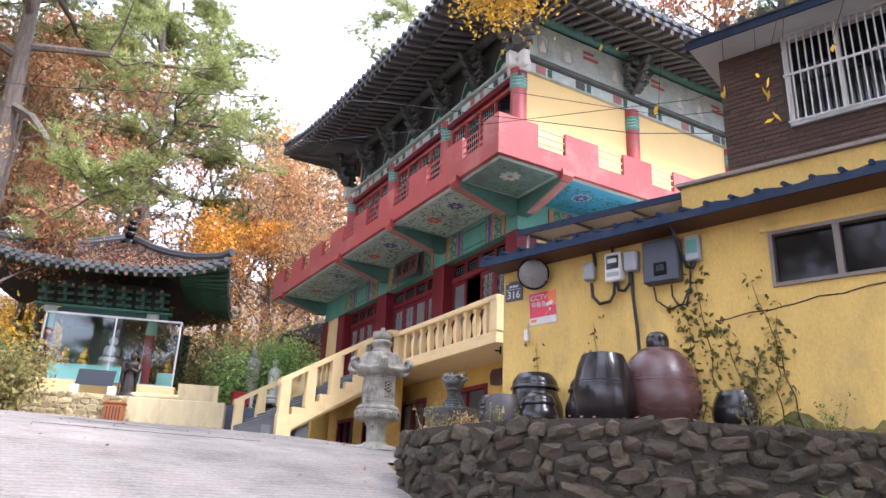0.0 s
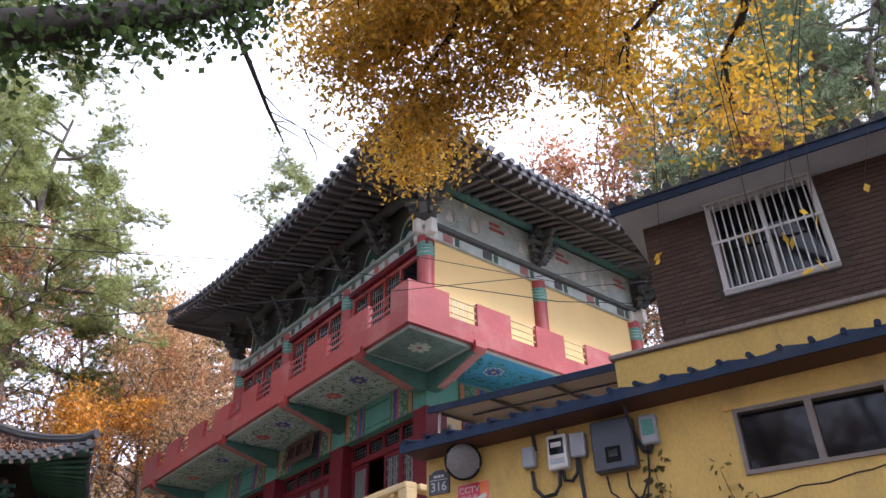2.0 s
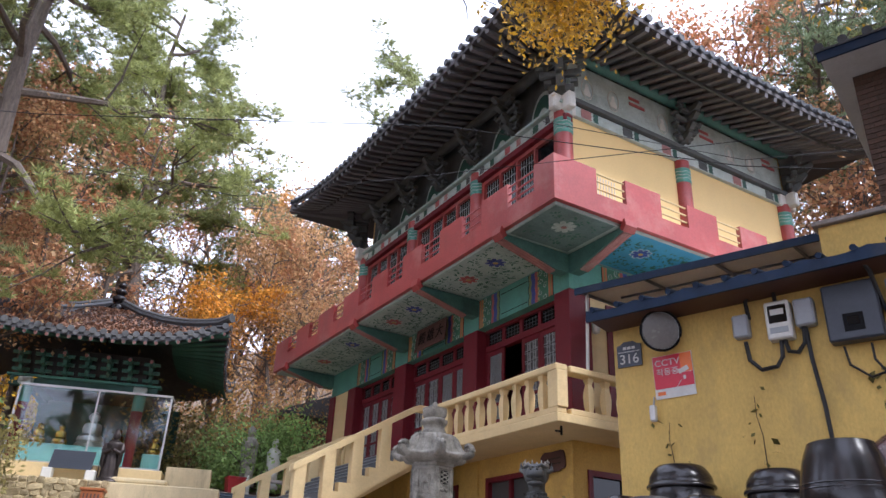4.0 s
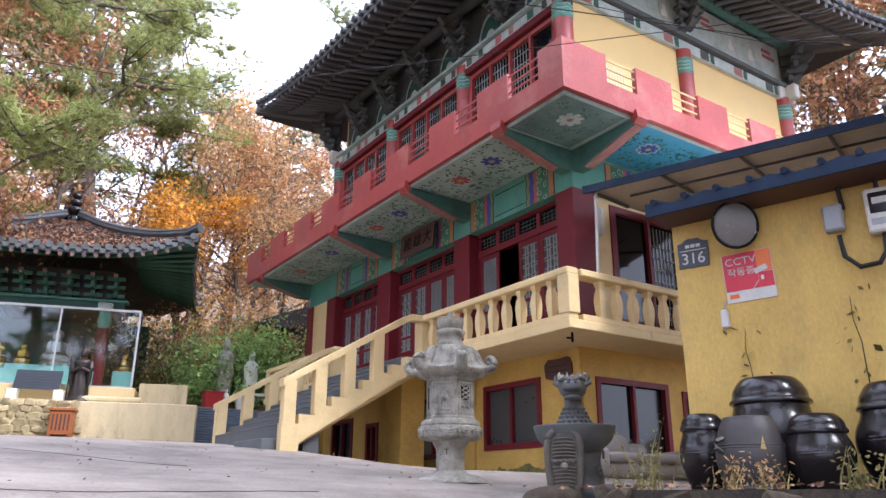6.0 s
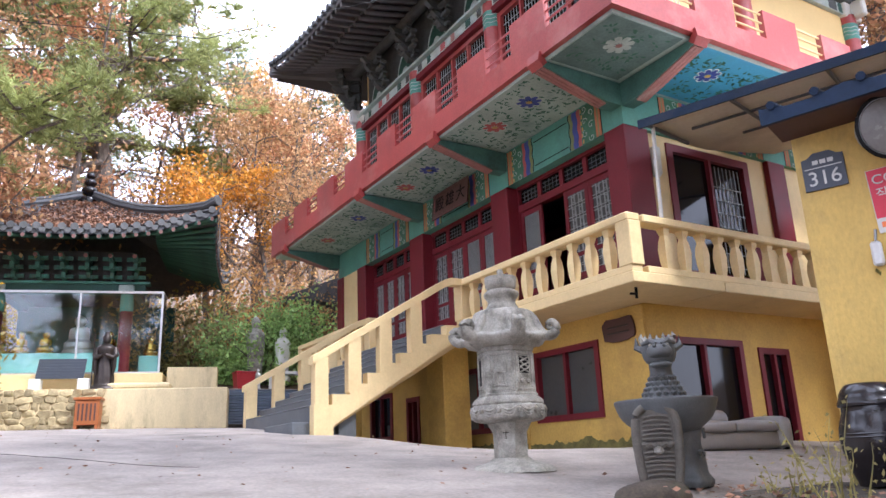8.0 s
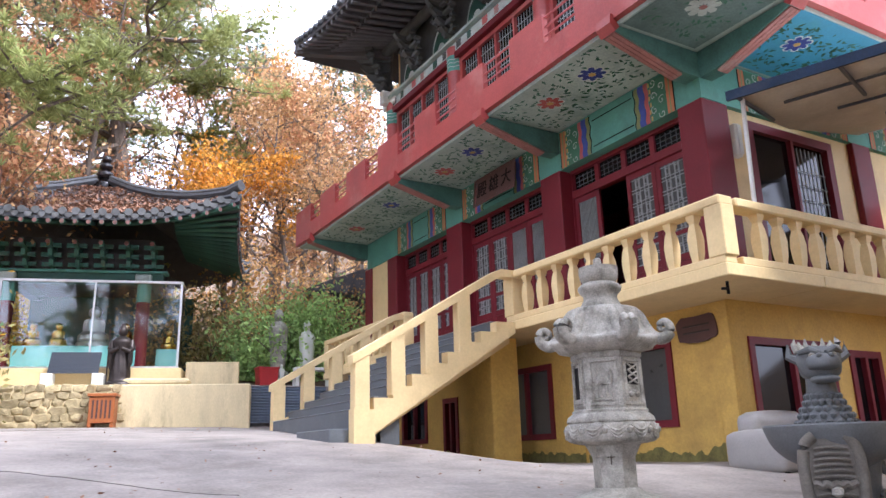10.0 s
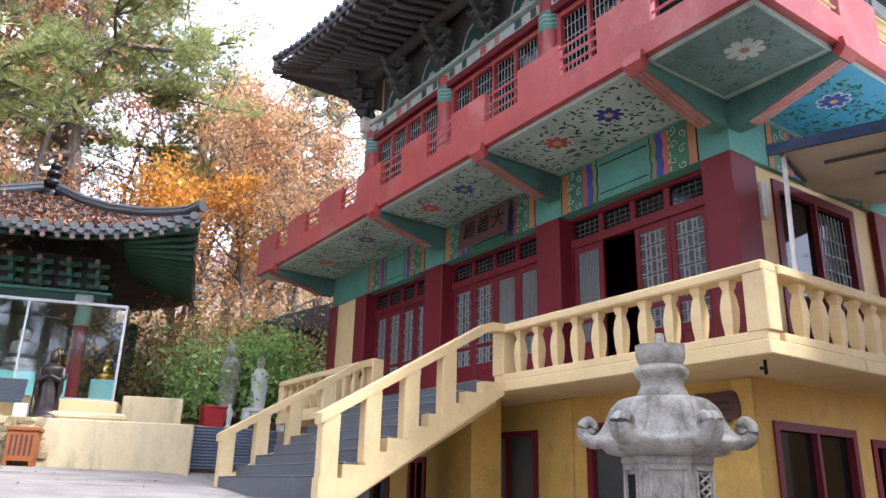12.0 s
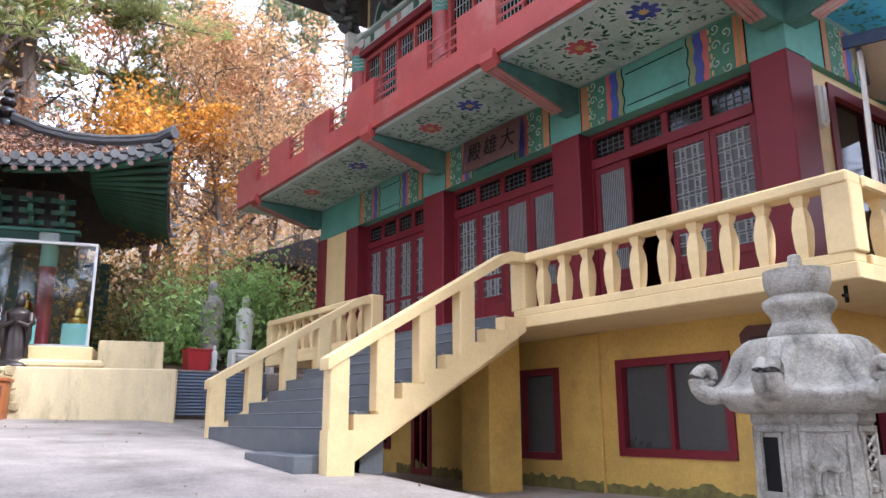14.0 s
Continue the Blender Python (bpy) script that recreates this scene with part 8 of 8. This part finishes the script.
for u0, top, lean in ((2.35, 1.35, -0.12), (2.6, 1.7, -0.25), (2.9, 1.1, -0.3), (3.1, 1.2, 0.05), (2.75, 0.8, 0.2), (1.2, 1.35, -0.05), (0.35, 1.2, 0.02), (3.3, 1.55, -0.35)):
    p = [np.array((u0 + lean * t + rv.normal() * 0.02, -0.012, top * t)) for t in np.linspace(0, 1, 9)]
    vs_.tube([tuple(q) for q in p], [0.007 - 0.0006 * i for i in range(9)], 4)
    for q in p:
        for _ in range(3 if u0 < 2 else 15 if u0 < 3.0 else 8):
            vl.append(q + rv.normal(size=3) * np.array((0.07, 0.008, 0.06)) + np.array((0, -0.02, 0)))
part("stem", vs_, BARK_DARK, vine)["kind"] = "stuff"
part("foliage", leaf_mesh("foliage", np.array(vl), 0.034, L_VINE, rv, 0.6), L_VINE, vine)["kind"] = "stuff"


def weed(at, h, n, m_, lab, seed):
    r = np.random.default_rng(seed)
    th = thing("weed", lab, "plant", at)
    st_, lv = Mesh(), []
    for k in range(n):
        a = r.uniform(0, 6.3)
        p, _ = limb_points(r, (r.normal() * 0.06, r.normal() * 0.06, -0.05), (math.cos(a) * 0.35, math.sin(a) * 0.35, 1), h * r.uniform(0.6, 1.1), 5, 0.12)
        st_.tube([tuple(q) for q in p], [0.006, 0.005, 0.004, 0.003, 0.002, 0.001], 4)
        for q in p[1:]:
            for _ in range(3):
                lv.append(q + r.normal(size=3) * 0.025)
    part("stem", st_, L_OLIVE, th)["kind"] = "stuff"
    part("foliage", leaf_mesh("foliage", np.array(lv), 0.015, m_, r, 0.45), m_, th)["kind"] = "stuff"


for i, (x, y, h, n, m_, lab) in enumerate(((-5.15, -5.75, 0.42, 9, L_OLIVE, "straggly weed on the terrace edge"), (-5.2, -6.25, 0.24, 10, L_BROWN, "dry brown weed clump on the terrace edge"), (-5.1, -6.9, 0.26, 8, L_OLIVE, "small weed on the terrace edge"),
                                           (-4.9, -5.3, 0.22, 10, L_OLIVE, "low green weed at the terrace corner"), (-5.2, -6.5, 0.18, 8, L_BROWN, "dry weed clump on the terrace edge"), (-2.8, -8.5, 0.35, 10, L_GREEN, "green weed below the yellow wall"), (-3.5, -8.35, 0.3, 8, L_OLIVE, "weed below the yellow wall"))):
    weed((x - 0.17, y - 0.25, TZ - 0.02), h, n, m_, lab, 90 + i)
bush("shrub", "broad-leaved dark green plant below the terrace wall", (-3.6, -9.1, ground_z(-3.6, -9.1)), (0.5, 0.4, 0.75), 700, L_GREEN, 0.09, 41, 7)
bush("shrub", "dark green plant at the foot of the wall", (-2.6, -9.6, ground_z(-2.6, -9.6)), (0.6, 0.4, 0.9), 900, L_GREEN, 0.09, 42, 7)

# ---- fallen leaves on the yard and terrace ----
nf = 900
fx, fy = rv.uniform(-9.5, 0.5, nf), rv.uniform(-9, 11.5, nf)
ok = (fx < -3.0) | (fy < -1.2)
ok &= ~((fx > -5.4) & (fy < -4.6))
ok &= ~((fx > -4.9) & (fy > 3.0) & (fy < 7.3))
fx, fy = fx[ok], fy[ok]
fz = np.array([ground_z(a, c) + 0.045 for a, c in zip(fx, fy)])
tagged(part("fallen_leaves", leaf_mesh("fallen_leaves", np.stack([fx, fy, fz], 1), 0.021, L_LITTER, rv, 0.6, 0.92), L_LITTER), "dry fallen leaves scattered over the yard", "leaves", "", "stuff")
nf = 500
s_ = rv.uniform(0, 1, nf)
tp = np.array([[*edge_point(float(v)), TZ - 0.005] for v in s_])
tp[:, 0] += np.abs(rv.normal(size=nf)) * 0.35
tp[:, 1] += np.abs(rv.normal(size=nf)) * 0.25
tagged(part("fallen_leaves", leaf_mesh("fallen_leaves", tp, 0.019, L_LITTER, rv, 0.6, 0.8), L_LITTER), "dry fallen leaves lying along the terrace edge", "leaves", "", "stuff")

# ---- brown sign board and small hook under the landing ----
sb = thing("wooden_sign", "dark brown wavy-edged wooden sign on the yellow wall", "sign", (0.0, 0.0, 0.0))
edge_ = []
for i in range(28):
    a = 2 * math.pi * i / 28
    edge_.append((0.51 + 0.34 * math.copysign(abs(math.cos(a)) ** 0.45, math.cos(a)) + 0.012 * math.sin(5 * a), -0.47 + 0.18 * math.copysign(abs(math.sin(a)) ** 0.5, math.sin(a)) + 0.012 * math.cos(6 * a)))
part("board", Mesh().prism(edge_, "x", -0.075, -0.043), SIGNWOOD, sb)
for k in range(2):
    part("lettering", box(-0.079, -0.0755, 0.28, 0.74, -0.44 - 0.09 * k, -0.415 - 0.09 * k), BRONZE, sb)
hk = Mesh().tube([(-0.9, -0.75, -0.15), (-0.9, -0.75, -0.30)], 0.02, 6).tube([(-0.9, -0.75, -0.24), (-1.06, -0.80, -0.26)], 0.018, 6)
tagged(part("security_camera", hk, BLACK), "small black camera fixed under the landing", "camera")

# ---- rubble stones of the terrace wall ----
rs_ = random.Random(12)


def stone_mesh(seed):
    r = random.Random(seed)
    bm = bmesh.new()
    bmesh.ops.create_icosphere(bm, subdivisions=2, radius=0.5)
    off = Vector((r.uniform(0, 50), r.uniform(0, 50), 0))
    for w in bm.verts:
        k = 0.95 + 0.5 * noise.noise(w.co * 2.2 + off) + r.uniform(-0.04, 0.04)
        w.co = Vector((math.copysign(abs(2 * w.co.x) ** 0.6, w.co.x) * 0.5, math.copysign(abs(2 * w.co.y) ** 0.6, w.co.y) * 0.5, math.copysign(abs(2 * w.co.z) ** 0.6, w.co.z) * 0.5)) * k
    me = bpy.data.meshes.new("stone")
    bm.to_mesh(me)
    bm.free()
    me.materials.append(RUBBLE)
    return me


STONES = [stone_mesh(i) for i in range(9)]
lens = [(Vector(b) - Vector(a)).length for a, b in zip(EDGE, EDGE[1:])]
total = sum(lens)


def along_edge(d):
    for (a, b), L in zip(zip(EDGE, EDGE[1:]), lens):
        if d <= L:
            a, b = Vector(a), Vector(b)
            return a.lerp(b, d / L), math.atan2(b.y - a.y, b.x - a.x)
        d -= L
    return Vector(EDGE[-1]), 0.0


count = 0
row_z = TZ - 0.04
rest = Mesh()
while row_z > -4.3:
    h = rs_.uniform(0.09, 0.17)
    d = rs_.uniform(0, 0.2)
    while d < total - 1.3:
        w = rs_.choice((0.10, 0.14, 0.18, 0.24, 0.33)) * rs_.uniform(0.85, 1.15)
        p, az = along_edge(d + w / 2)
        z = row_z - h / 2 + rs_.uniform(-0.05, 0.05)
        if z > ground_z(p.x - 0.15, p.y) - 0.1:
            m_ = Matrix.Translation((p.x, p.y, z)) @ Matrix.Rotation(az, 4, "Z") @ pose(0, 0, 0, rs_.uniform(-20, 20), rs_.uniform(-22, 22), rs_.uniform(-15, 15)) @ Matrix.Diagonal((w * 1.02, rs_.uniform(0.10, 0.17), h * rs_.uniform(0.85, 1.1), 1))
            me = STONES[rs_.randrange(9)]
            if count < 300:
                part("stone", me, RUBBLE, terrace, m=m_)
            else:
                rest.add([m_ @ v.co for v in me.vertices], [tuple(q.vertices) for q in me.polygons])
            count += 1
        d += w
    row_z -= h * 0.98
if rest.v:
    part("rubble", rest, RUBBLE, terrace)["kind"] = "stuff"

# rubble face of the wall below the shrine
srng = random.Random(3)
for r_ in range(6):
    u = -5.6 + srng.uniform(0, 0.2)
    while u < -1.15:
        w = srng.uniform(0.18, 0.42)
        m_ = PM @ Matrix.Translation((u + w / 2, -0.75, -1.22 + 0.165 * r_ + 0.05)) @ pose(0, 0, 0, srng.uniform(-10, 10), srng.uniform(-10, 10), srng.uniform(-8, 8)) @ Matrix.Diagonal((w, 0.12, 0.19, 1))
        part("stone", STONES[srng.randrange(9)], RUBBLE, rw, m=m_).data
        u += w
PALE_STONE = mat("pale_limewashed_stone", (0.42, 0.34, 0.19), 0.9, 0.6, 1.2, 4, 50, 0.5, rnd=0.6)
pale = []
for me in STONES:
    k = me.copy()
    k.materials.clear()
    k.materials.append(PALE_STONE)
    pale.append(k)
for o in rw.children:
    if o.name.startswith("stone"):
        o.data = pale[STONES.index(o.data)]

# ---- bricks of the upper storey ----
BRICK_ME = Mesh().box(0, 0.19, -0.006, 0.05, 0, 0.057, b=0.004).data("brick", BRICK)
HALF_ME = Mesh().box(0, 0.09, -0.006, 0.05, 0, 0.057, b=0.004).data("brick", BRICK)
bricks_far = Mesh()
nb_ = 0
z = 1.195
row = 0
while z < 2.93:
    u = U0 + 0.002 + (0.1 if row % 2 else 0.0)
    if row % 2:
        part("brick", HALF_ME, BRICK, brick_wall, m=Matrix.Translation((U0 + 0.002, UV + 0.024, z)))
        nb_ += 1
    while u < 5.6:
        if not (u + 0.19 > BW[0] - 0.005 and u < BW[1] + 0.005 and z + 0.057 > BW[2] - 0.005 and z < BW[3] + 0.005):
            if u < 4.6 and nb_ < 300:
                part("brick", BRICK_ME, BRICK, brick_wall, m=Matrix.Translation((u, UV + 0.024, z)))
                nb_ += 1
            else:
                bricks_far.box(u, u + 0.19, UV + 0.018, UV + 0.07, z, z + 0.057)
        u += 0.2
    z += 0.067
    row += 1
bf = part("brickwork", bricks_far, BRICK, brick_wall)
bf["kind"] = "stuff"
